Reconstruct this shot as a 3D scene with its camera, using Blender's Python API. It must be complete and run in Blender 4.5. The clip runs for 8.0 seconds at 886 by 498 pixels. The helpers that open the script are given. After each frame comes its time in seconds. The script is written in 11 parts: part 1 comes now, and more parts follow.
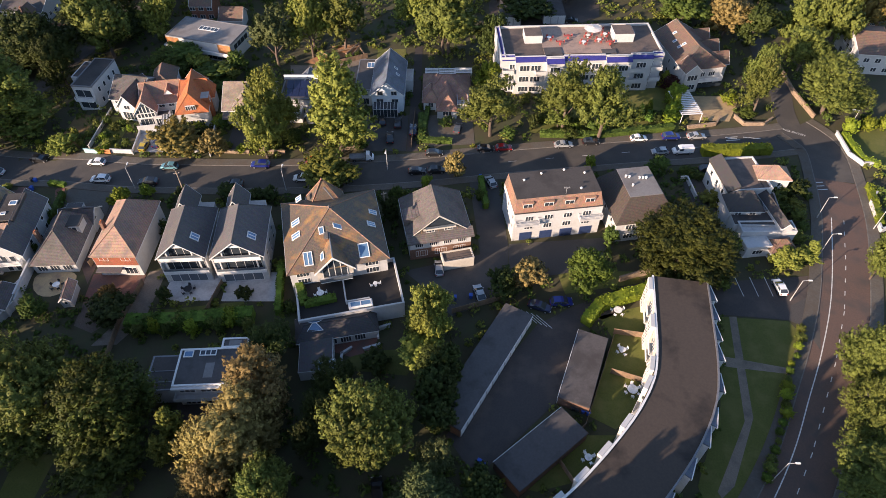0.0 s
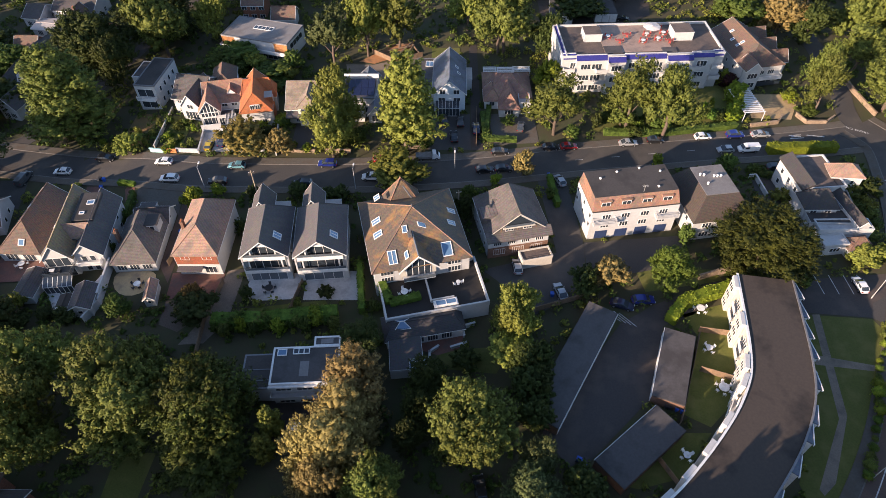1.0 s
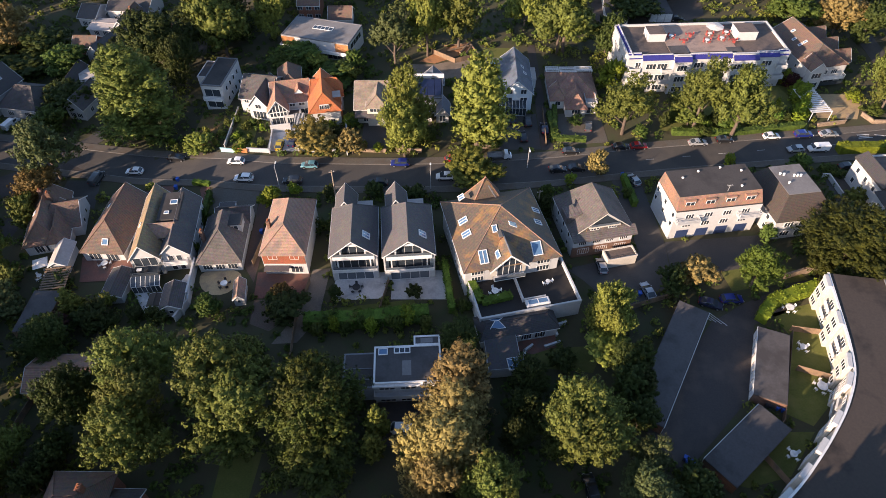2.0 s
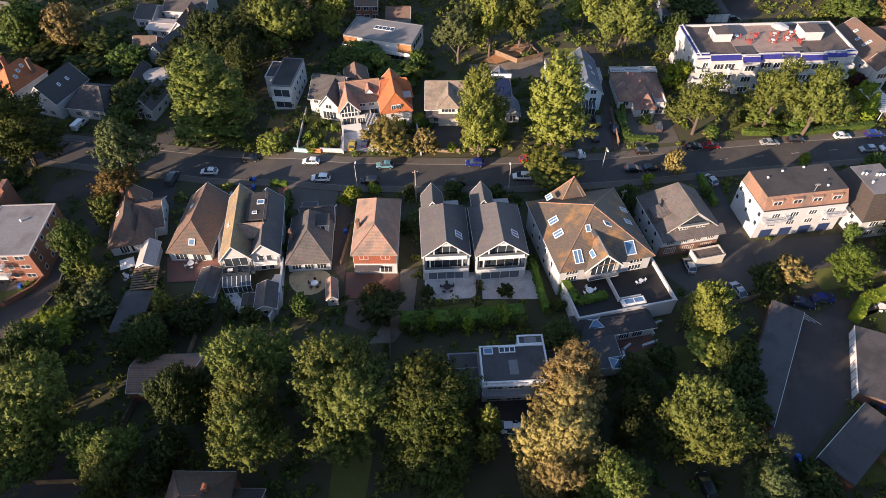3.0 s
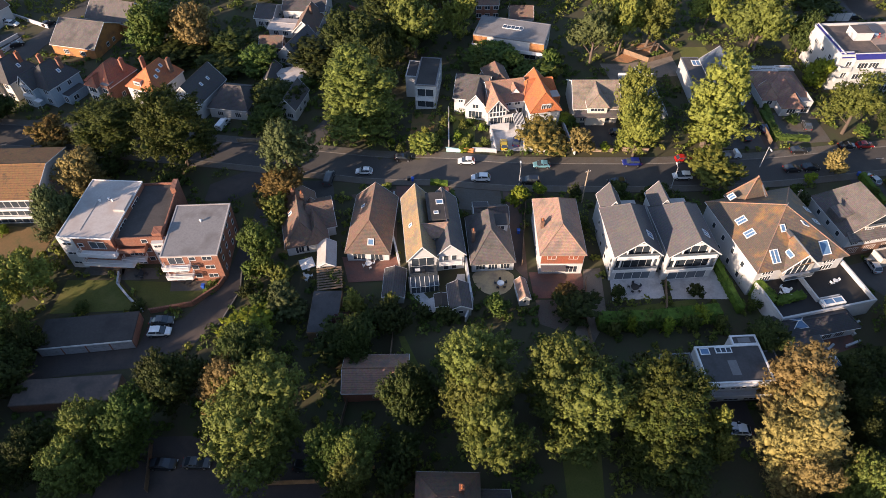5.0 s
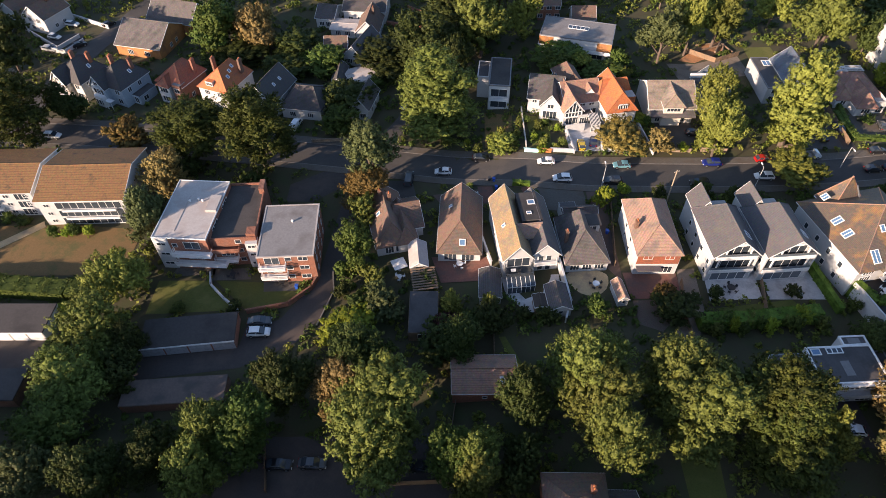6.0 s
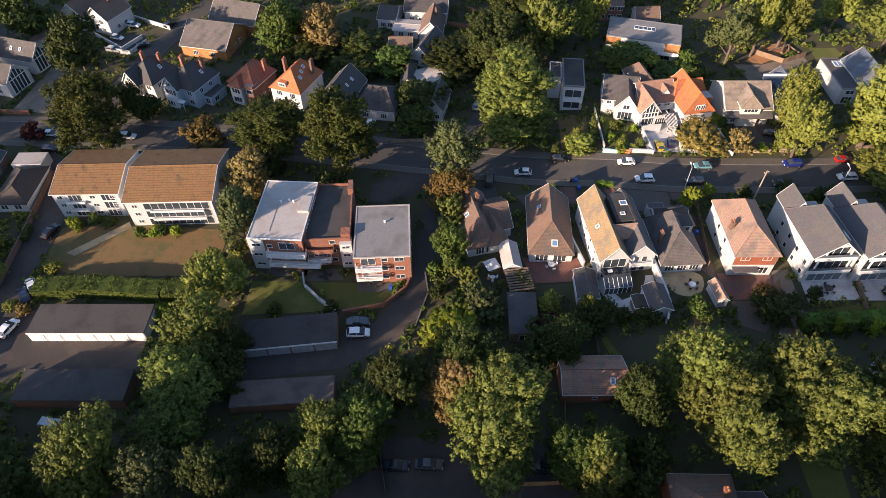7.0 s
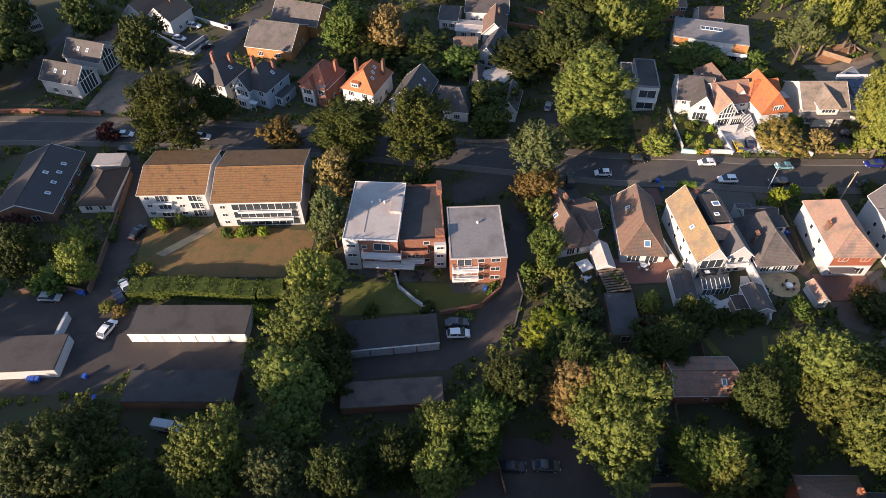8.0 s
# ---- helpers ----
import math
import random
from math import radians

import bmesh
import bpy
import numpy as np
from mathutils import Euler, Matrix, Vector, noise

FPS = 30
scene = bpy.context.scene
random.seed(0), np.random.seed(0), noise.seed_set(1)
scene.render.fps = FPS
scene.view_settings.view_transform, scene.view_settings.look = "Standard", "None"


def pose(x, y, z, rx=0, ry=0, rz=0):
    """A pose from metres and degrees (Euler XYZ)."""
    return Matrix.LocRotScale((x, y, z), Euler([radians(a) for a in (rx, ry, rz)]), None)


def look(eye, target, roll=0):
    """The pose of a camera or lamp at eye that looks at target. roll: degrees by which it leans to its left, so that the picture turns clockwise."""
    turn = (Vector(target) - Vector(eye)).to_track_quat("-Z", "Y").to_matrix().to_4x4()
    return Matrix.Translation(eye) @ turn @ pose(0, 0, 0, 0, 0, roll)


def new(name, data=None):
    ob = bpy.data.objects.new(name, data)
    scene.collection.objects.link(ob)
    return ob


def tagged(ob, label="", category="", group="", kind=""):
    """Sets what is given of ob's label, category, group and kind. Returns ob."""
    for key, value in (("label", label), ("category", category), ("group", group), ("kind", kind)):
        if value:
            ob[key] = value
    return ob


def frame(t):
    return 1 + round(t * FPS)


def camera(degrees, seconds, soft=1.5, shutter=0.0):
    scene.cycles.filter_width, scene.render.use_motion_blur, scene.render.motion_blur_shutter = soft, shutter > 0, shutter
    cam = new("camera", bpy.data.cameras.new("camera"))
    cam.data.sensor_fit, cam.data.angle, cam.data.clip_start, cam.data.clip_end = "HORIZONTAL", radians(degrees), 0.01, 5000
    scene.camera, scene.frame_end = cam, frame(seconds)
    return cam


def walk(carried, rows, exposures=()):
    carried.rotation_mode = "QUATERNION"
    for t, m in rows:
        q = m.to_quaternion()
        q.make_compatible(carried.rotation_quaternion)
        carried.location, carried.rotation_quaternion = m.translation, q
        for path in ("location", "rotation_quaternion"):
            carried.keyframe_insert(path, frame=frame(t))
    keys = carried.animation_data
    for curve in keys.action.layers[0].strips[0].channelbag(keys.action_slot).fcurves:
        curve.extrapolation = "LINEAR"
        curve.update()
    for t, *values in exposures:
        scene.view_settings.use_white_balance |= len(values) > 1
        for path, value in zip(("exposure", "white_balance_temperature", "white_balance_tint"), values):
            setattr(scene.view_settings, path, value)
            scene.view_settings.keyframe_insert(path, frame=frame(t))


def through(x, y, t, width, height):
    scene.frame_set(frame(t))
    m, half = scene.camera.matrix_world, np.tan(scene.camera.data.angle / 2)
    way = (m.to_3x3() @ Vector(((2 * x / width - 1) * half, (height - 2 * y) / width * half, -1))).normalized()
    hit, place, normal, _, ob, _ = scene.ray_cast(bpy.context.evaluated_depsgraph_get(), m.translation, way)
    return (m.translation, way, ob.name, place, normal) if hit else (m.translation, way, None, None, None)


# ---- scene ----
cam = camera(70.1, 8.0, soft=0.72)
PATH = [
    (0, (-2.164, 1.871, 97.368), (-2.196, 3.213, 95.886), -0.0),
    (0.5, (-9.883, 1.563, 97.395), (-9.917, 2.904, 95.912), -0.1),
    (1, (-17.723, 1.316, 97.414), (-17.758, 2.656, 95.93), -0.2),
    (1.5, (-26.08, 1.046, 97.439), (-26.115, 2.386, 95.955), -0.2),
    (3, (-52.933, 0.065, 97.552), (-52.962, 1.407, 96.069), -0.1),
    (3.5, (-61.89, -0.047, 97.528), (-61.921, 1.294, 96.044), -0.1),
    (4, (-70.875, -0.145, 97.509), (-70.908, 1.196, 96.026), -0.2),
    (4.5, (-79.984, -0.241, 97.463), (-80.019, 1.099, 95.979), -0.3),
    (6, (-107.838, -0.713, 97.395), (-107.876, 0.628, 95.912), -0.4),
    (6.5, (-117.134, -0.913, 97.377), (-117.174, 0.429, 95.895), -0.5),
    (7, (-126.435, -1.103, 97.375), (-126.477, 0.241, 95.893), -0.5),
    (7.5, (-135.792, -1.229, 97.395), (-135.834, 0.114, 95.914), -0.6),
    (8, (-145.106, -1.42, 97.432), (-145.151, -0.076, 95.952), -0.6),
]
walk(cam, [(t, look(eye, target, roll)) for t, eye, target, roll in PATH])

# ---- light: a low warm evening sun and a clear sky ----
SUN_EL, SUN_AZ = 15.5, 219.0          # degrees: height, and where the sun stands, counted from +x
world = bpy.data.worlds.new("sky")
scene.world = world
world.use_nodes = True
wn = world.node_tree.nodes
sky = wn.new("ShaderNodeTexSky")
sky.sky_type, sky.sun_disc = "NISHITA", False
sky.sun_elevation = radians(SUN_EL)
sky.sun_rotation = radians(90 - SUN_AZ)
sky.dust_density, sky.air_density, sky.ozone_density = 0.6, 1.0, 2.0
wn["Background"].inputs["Strength"].default_value = 0.113
world.node_tree.links.new(sky.outputs[0], wn["Background"].inputs["Color"])
lamp = bpy.data.lights.new("sun", "SUN")
lamp.energy, lamp.angle, lamp.color = 4.65, radians(0.6), (1.0, 0.79, 0.58)
sun = new("sun", lamp)
sv = Vector((math.cos(radians(SUN_AZ)) * math.cos(radians(SUN_EL)), math.sin(radians(SUN_AZ)) * math.cos(radians(SUN_EL)), math.sin(radians(SUN_EL))))
sun.matrix_world = Matrix.Translation(sv * 300) @ sv.to_track_quat("Z", "Y").to_matrix().to_4x4()
scene.view_settings.exposure = 1.29
scene.view_settings.use_white_balance = True
scene.view_settings.white_balance_temperature, scene.view_settings.white_balance_tint = 6500, 18


# ---- materials ----
def material(name, rough=0.7, metal=0.0):
    m = bpy.data.materials.new(name)
    m.use_nodes = True
    b = m.node_tree.nodes["Principled BSDF"]
    b.inputs["Roughness"].default_value, b.inputs["Metallic"].default_value = rough, metal
    return m, m.node_tree.nodes, m.node_tree.links, b


def node(ns, kind, **sets):
    n = ns.new(kind)
    for k, v in sets.items():
        n.inputs[k.replace("_", " ")].default_value = v
    return n


def mixed(ns, ls, fac, a, b, blend="MIX"):
    n = ns.new("ShaderNodeMix")
    n.data_type, n.blend_type = "RGBA", blend
    for i, v in ((0, fac), (6, a), (7, b)):
        if isinstance(v, (int, float)):
            n.inputs[i].default_value = v
        elif isinstance(v, tuple):
            n.inputs[i].default_value = (*v[:3], 1)
        else:
            ls.new(v, n.inputs[i])
    return n.outputs[2]


def ramp(ns, ls, src, lo, hi):
    n = ns.new("ShaderNodeMapRange")
    n.inputs["From Min"].default_value, n.inputs["From Max"].default_value = lo, hi
    ls.new(src, n.inputs["Value"])
    return n.outputs["Result"]


def place_of(ns, world_space=True):
    if world_space:
        return ns.new("ShaderNodeNewGeometry").outputs["Position"]
    return ns.new("ShaderNodeTexCoord").outputs["Object"]


def surface(name, light, dark, stain, size=3.0, grain=0.35, rough=0.8, bump=0.25, metal=0.0, vary=0.12, rows=0.0, joints=0.0, stain_cut=(0.48, 0.66)):
    """A weathered surface: grain between light and dark, larger stains, optional tile rows (metres) and brick joints."""
    m, ns, ls, b = material(name, rough, metal)
    pos = place_of(ns)
    fine = node(ns, "ShaderNodeTexNoise", Scale=1 / grain, Detail=6.0, Roughness=0.65)
    wide = node(ns, "ShaderNodeTexNoise", Scale=1 / size, Detail=5.0, Roughness=0.6)
    for n in (fine, wide):
        ls.new(pos, n.inputs["Vector"])
    col = mixed(ns, ls, ramp(ns, ls, fine.outputs[0], 0.3, 0.7), light, dark)
    col = mixed(ns, ls, ramp(ns, ls, wide.outputs[0], *stain_cut), col, stain)
    height = fine.outputs[0]
    if rows:
        w = node(ns, "ShaderNodeTexWave", Scale=math.pi / 10 / rows, Distortion=0.6, Detail=2.0, Detail_Scale=3.0)
        w.wave_type, w.bands_direction, w.wave_profile = "BANDS", "Z", "SAW"
        ls.new(pos, w.inputs["Vector"])
        col = mixed(ns, ls, ramp(ns, ls, w.outputs[1], 0.72, 1.0), col, mixed(ns, ls, 0.55, col, (0.01, 0.01, 0.01)))
        cells = node(ns, "ShaderNodeTexVoronoi", Scale=1 / (rows * 1.6))
        ls.new(pos, cells.inputs["Vector"])
        col = mixed(ns, ls, 0.16, col, cells.outputs["Color"], "SOFT_LIGHT")
        height = w.outputs[1]
    if joints:
        k = node(ns, "ShaderNodeTexBrick", Scale=1.0, Mortar_Size=0.012, Brick_Width=joints * 3, Row_Height=joints)
        k.inputs["Color1"].default_value, k.inputs["Color2"].default_value, k.inputs["Mortar"].default_value = (1, 1, 1, 1), (0.62, 0.62, 0.62, 1), (0.8, 0.78, 0.74, 1)
        sep, com, add = ns.new("ShaderNodeSeparateXYZ"), ns.new("ShaderNodeCombineXYZ"), ns.new("ShaderNodeMath")
        ls.new(pos, sep.inputs[0]), ls.new(sep.outputs[0], add.inputs[0]), ls.new(sep.outputs[1], add.inputs[1])
        ls.new(add.outputs[0], com.inputs[0]), ls.new(sep.outputs[2], com.inputs[1]), ls.new(com.outputs[0], k.inputs["Vector"])
        col = mixed(ns, ls, 1.0, col, k.outputs["Color"], "MULTIPLY")
        height = k.outputs["Fac"]
    if vary:
        info = ns.new("ShaderNodeObjectInfo")
        hsv = ns.new("ShaderNodeHueSaturation")
        ls.new(col, hsv.inputs["Color"])
        mr = ns.new("ShaderNodeMapRange")
        mr.inputs["To Min"].default_value, mr.inputs["To Max"].default_value = 1 - vary, 1 + vary
        ls.new(info.outputs["Random"], mr.inputs["Value"]), ls.new(mr.outputs[0], hsv.inputs["Value"])
        col = hsv.outputs[0]
    ls.new(col, b.inputs["Base Color"])
    if bump:
        bp = node(ns, "ShaderNodeBump", Strength=bump, Distance=0.05)
        ls.new(height, bp.inputs["Height"]), ls.new(bp.outputs[0], b.inputs["Normal"])
    return m


def foliage(name, tip, deep, through=0.12):
    """Leaves: each leaf spray takes its own shade, with light shining through."""
    m, ns, ls, b = material(name, 0.62)
    geo, info = ns.new("ShaderNodeNewGeometry"), ns.new("ShaderNodeObjectInfo")
    n = node(ns, "ShaderNodeTexNoise", Scale=0.9, Detail=5.0, Roughness=0.7)
    ls.new(geo.outputs["Position"], n.inputs["Vector"])
    col = mixed(ns, ls, ramp(ns, ls, n.outputs[0], 0.34, 0.64), deep, tip)
    col = mixed(ns, ls, ramp(ns, ls, geo.outputs["Random Per Island"], 0.0, 2.6), col, deep)
    hsv, mr, mh = ns.new("ShaderNodeHueSaturation"), ns.new("ShaderNodeMapRange"), ns.new("ShaderNodeMapRange")
    mr.inputs["To Min"].default_value, mr.inputs["To Max"].default_value = 0.75, 1.25
    mh.inputs["To Min"].default_value, mh.inputs["To Max"].default_value = 0.485, 0.515
    ls.new(info.outputs["Random"], mr.inputs["Value"]), ls.new(mr.outputs[0], hsv.inputs["Value"])
    ls.new(info.outputs["Random"], mh.inputs["Value"]), ls.new(mh.outputs[0], hsv.inputs["Hue"])
    ls.new(col, hsv.inputs["Color"]), ls.new(hsv.outputs[0], b.inputs["Base Color"])
    b.inputs["Specular IOR Level"].default_value = 0.12
    tr, mx = ns.new("ShaderNodeBsdfTranslucent"), ns.new("ShaderNodeMixShader")
    ls.new(hsv.outputs[0], tr.inputs["Color"])
    mx.inputs[0].default_value = through
    ls.new(b.outputs[0], mx.inputs[1]), ls.new(tr.outputs[0], mx.inputs[2])
    ls.new(mx.outputs[0], ns["Material Output"].inputs["Surface"])
    return m


def plain(name, rgb, rough=0.5, metal=0.0, coat=0.0, dirt=0.12):
    m, ns, ls, b = material(name, rough, metal)
    n = node(ns, "ShaderNodeTexNoise", Scale=1.7, Detail=5.0)
    ls.new(place_of(ns), n.inputs["Vector"])
    dark = tuple(c * (1 - 2.5 * dirt) for c in rgb)
    ls.new(mixed(ns, ls, ramp(ns, ls, n.outputs[0], 0.45, 0.75), rgb, dark), b.inputs["Base Color"])
    b.inputs["Coat Weight"].default_value = coat
    return m


M = {
    "asphalt": surface("asphalt", (0.0685, 0.062, 0.0563), (0.0492, 0.045, 0.0422), (0.0813, 0.072, 0.0616), 6, 0.25, 0.85, 0.2, vary=0),
    "asphalt_new": surface("asphalt_new", (0.058, 0.046, 0.04), (0.04, 0.033, 0.03), (0.082, 0.062, 0.05), 7, 0.3, 0.8, 0.2, vary=0.1),
    "asphalt_red": surface("asphalt_red", (0.13, 0.08, 0.06), (0.092, 0.06, 0.047), (0.075, 0.058, 0.05), 5, 0.3, 0.85, 0.2, vary=0),
    "pavement": surface("pavement", (0.116, 0.101, 0.0824), (0.077, 0.0684, 0.057), (0.0924, 0.072, 0.0539), 3, 0.4, 0.85, 0.2, vary=0.1),
    "kerb": surface("kerb", (0.178, 0.163, 0.146), (0.119, 0.11, 0.101), (0.0952, 0.0871, 0.0784), 1.5, 0.3, 0.8, 0.2),
    "soil": surface("soil", (0.06, 0.058, 0.024), (0.055, 0.044, 0.024), (0.05, 0.058, 0.02), 5, 0.5, 0.95, 0.6, vary=0),
    "lawn": surface("lawn", (0.108, 0.116, 0.02), (0.074, 0.082, 0.015), (0.13, 0.122, 0.032), 4, 0.3, 0.95, 0.5, vary=0.15),
    "lawn_dry": surface("lawn_dry", (0.2, 0.115, 0.045), (0.13, 0.085, 0.03), (0.09, 0.085, 0.026), 4, 0.25, 0.95, 0.5),
    "paving": surface("paving", (0.58, 0.555, 0.535), (0.46, 0.44, 0.425), (0.36, 0.34, 0.325), 2.5, 0.4, 0.8, 0.2),
    "paving_tan": surface("paving_tan", (0.5, 0.36, 0.19), (0.4, 0.28, 0.15), (0.28, 0.2, 0.13), 2.5, 0.4, 0.8, 0.2),
    "paving_red": surface("paving_red", (0.2, 0.085, 0.06), (0.13, 0.06, 0.045), (0.11, 0.07, 0.055), 2.5, 0.4, 0.8, 0.2),
    "gravel": surface("gravel", (0.24, 0.19, 0.145), (0.16, 0.128, 0.1), (0.12, 0.1, 0.078), 3.5, 0.25, 0.9, 0.5),
    "render_white": surface("render_white", (0.5, 0.5, 0.495), (0.44, 0.44, 0.435), (0.43, 0.42, 0.405), 2.2, 0.5, 0.8, 0.1, vary=0.05, stain_cut=(0.55, 0.75)),
    "render_cream": surface("render_cream", (0.57, 0.53, 0.46), (0.5, 0.46, 0.395), (0.42, 0.385, 0.33), 2.2, 0.5, 0.8, 0.1, vary=0.08, stain_cut=(0.55, 0.75)),
    "render_sky": surface("render_sky", (0.36, 0.42, 0.47), (0.31, 0.365, 0.41), (0.32, 0.4, 0.46), 2.2, 0.5, 0.8, 0.1, vary=0.05, stain_cut=(0.55, 0.75)),
    "render_blue": surface("render_blue", (0.6, 0.68, 0.74), (0.53, 0.6, 0.66), (0.46, 0.52, 0.56), 2.2, 0.5, 0.8, 0.1, vary=0.05, stain_cut=(0.55, 0.75)),
    "teal_paint": plain("teal_paint", (0.38, 0.62, 0.6), 0.6),
    "orange_paint": plain("orange_paint", (0.55, 0.2, 0.07), 0.7),
    "brick": surface("brick", (0.36, 0.15, 0.09), (0.24, 0.095, 0.06), (0.29, 0.15, 0.11), 3, 0.3, 0.85, 0.3, joints=0.085),
    "brick_brown": surface("brick_brown", (0.24, 0.13, 0.085), (0.16, 0.085, 0.06), (0.19, 0.12, 0.09), 3, 0.3, 0.85, 0.3, joints=0.085),
    "stone_wall": surface("stone_wall", (0.4, 0.29, 0.19), (0.28, 0.2, 0.14), (0.24, 0.18, 0.13), 1.5, 0.4, 0.85, 0.4, joints=0.16),
    "cladding": surface("cladding", (0.42, 0.19, 0.06), (0.3, 0.125, 0.042), (0.22, 0.1, 0.05), 2, 0.25, 0.6, 0.2),
    "timber": surface("timber", (0.26, 0.17, 0.1), (0.17, 0.11, 0.07), (0.12, 0.09, 0.065), 1.5, 0.2, 0.8, 0.3),
    "tile_brown": surface("tile_brown", (0.207, 0.122, 0.0848), (0.122, 0.0784, 0.0594), (0.113, 0.0931, 0.0742), 2.6, 0.35, 0.8, 0.5, rows=0.17),
    "tile_lichen": surface("tile_lichen", (0.36, 0.25, 0.125), (0.25, 0.175, 0.1), (0.2, 0.16, 0.12), 2.6, 0.35, 0.8, 0.5, rows=0.17),
    "tile_umber": surface("tile_umber", (0.075, 0.055, 0.042), (0.048, 0.037, 0.031), (0.058, 0.045, 0.034), 2.6, 0.35, 0.8, 0.5, rows=0.17),
    "tile_tan": surface("tile_tan", (0.375, 0.235, 0.17), (0.275, 0.175, 0.13), (0.2, 0.15, 0.12), 2.6, 0.35, 0.8, 0.5, rows=0.17),
    "tile_mix": surface("tile_mix", (0.146, 0.122, 0.111), (0.094, 0.0823, 0.0784), (0.0752, 0.0706, 0.0636), 2.6, 0.35, 0.8, 0.5, rows=0.17),
    "tile_fawn": surface("tile_fawn", (0.3, 0.235, 0.18), (0.21, 0.165, 0.13), (0.15, 0.125, 0.1), 2.6, 0.35, 0.8, 0.5, rows=0.17),
    "tile_terra": surface("tile_terra", (0.38, 0.21, 0.14), (0.26, 0.145, 0.1), (0.2, 0.14, 0.11), 2.6, 0.35, 0.8, 0.5, rows=0.17),
    "tile_grey": surface("tile_grey", (0.0987, 0.0862, 0.0827), (0.0677, 0.0608, 0.0604), (0.062, 0.0568, 0.0509), 2.6, 0.35, 0.8, 0.5, rows=0.17),
    "tile_moss": surface("tile_moss", (0.27, 0.135, 0.046), (0.17, 0.09, 0.036), (0.075, 0.052, 0.03), 1.6, 0.35, 0.8, 0.5, rows=0.17, stain_cut=(0.55, 0.75)),
    "tile_orange": surface("tile_orange", (0.52, 0.17, 0.055), (0.38, 0.11, 0.04), (0.3, 0.11, 0.055), 3, 0.35, 0.8, 0.5, rows=0.17),
    "tile_red": surface("tile_red", (0.36, 0.11, 0.055), (0.25, 0.075, 0.04), (0.2, 0.085, 0.055), 3, 0.35, 0.8, 0.5, rows=0.17),
    "slate": surface("slate", (0.111, 0.102, 0.103), (0.0771, 0.0725, 0.0774), (0.117, 0.104, 0.0975), 3, 0.35, 0.75, 0.35, rows=0.14),
    "slate_blue": surface("slate_blue", (0.125, 0.15, 0.19), (0.09, 0.11, 0.145), (0.075, 0.085, 0.1), 3, 0.35, 0.6, 0.35, rows=0.14),
    "tile_rose": surface("tile_rose", (0.3, 0.165, 0.125), (0.2, 0.115, 0.09), (0.36, 0.22, 0.15), 3, 0.35, 0.8, 0.5, rows=0.17),
    "terrace_pink": surface("terrace_pink", (0.4, 0.29, 0.23), (0.31, 0.225, 0.18), (0.24, 0.18, 0.15), 2.5, 0.3, 0.8, 0.2),
    "soil_rust": surface("soil_rust", (0.42, 0.2, 0.085), (0.3, 0.145, 0.065), (0.2, 0.11, 0.06), 2, 0.3, 0.95, 0.6),
    "slate_dark": surface("slate_dark", (0.066, 0.06, 0.06), (0.045, 0.042, 0.044), (0.06, 0.054, 0.05), 3, 0.35, 0.75, 0.35, rows=0.14),
    # orange patches put lichen and the evening sun's glow into the slate colour
    "slate_lichen_glow": surface("slate_lichen_glow", (0.14, 0.102, 0.07), (0.08, 0.068, 0.06), (0.32, 0.165, 0.055), 3.6, 0.35, 0.65, 0.35, rows=0.14, stain_cut=(0.5, 0.72)),
    "felt": surface("felt", (0.0658, 0.0576, 0.0528), (0.0483, 0.0424, 0.0394), (0.0368, 0.032, 0.0296), 5, 0.4, 0.85, 0.15),
    "felt_stained": surface("felt_stained", (0.0663, 0.05, 0.0396), (0.0492, 0.038, 0.0308), (0.0128, 0.01, 0.0088), 9.0, 0.4, 0.85, 0.15, stain_cut=(0.53, 0.68)),
    "deck": surface("deck", (0.0188, 0.0154, 0.0131), (0.0129, 0.011, 0.00968), (0.0235, 0.0198, 0.0165), 2, 0.2, 0.7, 0.2),
    "felt_grey": surface("felt_grey", (0.09, 0.083, 0.082), (0.068, 0.063, 0.063), (0.05, 0.045, 0.044), 4, 0.4, 0.85, 0.15),
    "felt_pale": surface("felt_pale", (0.223, 0.211, 0.204), (0.167, 0.16, 0.157), (0.14, 0.126, 0.119), 4, 0.4, 0.8, 0.15),
    "felt_light": surface("felt_light", (0.436, 0.4, 0.374), (0.349, 0.316, 0.294), (0.349, 0.298, 0.267), 3.5, 0.5, 0.8, 0.15),
    "felt_brown": surface("felt_brown", (0.144, 0.106, 0.0858), (0.101, 0.076, 0.0663), (0.072, 0.0608, 0.0546), 3.5, 0.5, 0.85, 0.15),
    "blue_paint": plain("blue_paint", (0.035, 0.035, 0.2), 0.45),
    "white_paint": plain("white_paint", (0.72, 0.71, 0.69), 0.5, dirt=0.06),
    "grey_paint": plain("grey_paint", (0.32, 0.32, 0.33), 0.5),
    "dark_paint": plain("dark_paint", (0.03, 0.032, 0.036), 0.45),
    "navy_paint": plain("navy_paint", (0.03, 0.05, 0.12), 0.4),
    "lead": plain("lead", (0.2, 0.2, 0.21), 0.5, 0.3),
    "solar": plain("solar", (0.012, 0.016, 0.05), 0.15, 0.0, 0.6),
    "glass": plain("glass", (0.035, 0.045, 0.056), 0.06, 0.0, 0.5, 0.0),
    "glass_clear": plain("glass_clear", (0.1, 0.12, 0.14), 0.08, 0.0, 0.6, 0.0),
    "glass_sky": plain("glass_sky", (0.1, 0.19, 0.31), 0.08, 0.0, 0.6, 0.0),
    "rubber": plain("rubber", (0.012, 0.012, 0.012), 0.8),
    "alloy": plain("alloy", (0.45, 0.45, 0.46), 0.35, 0.8),
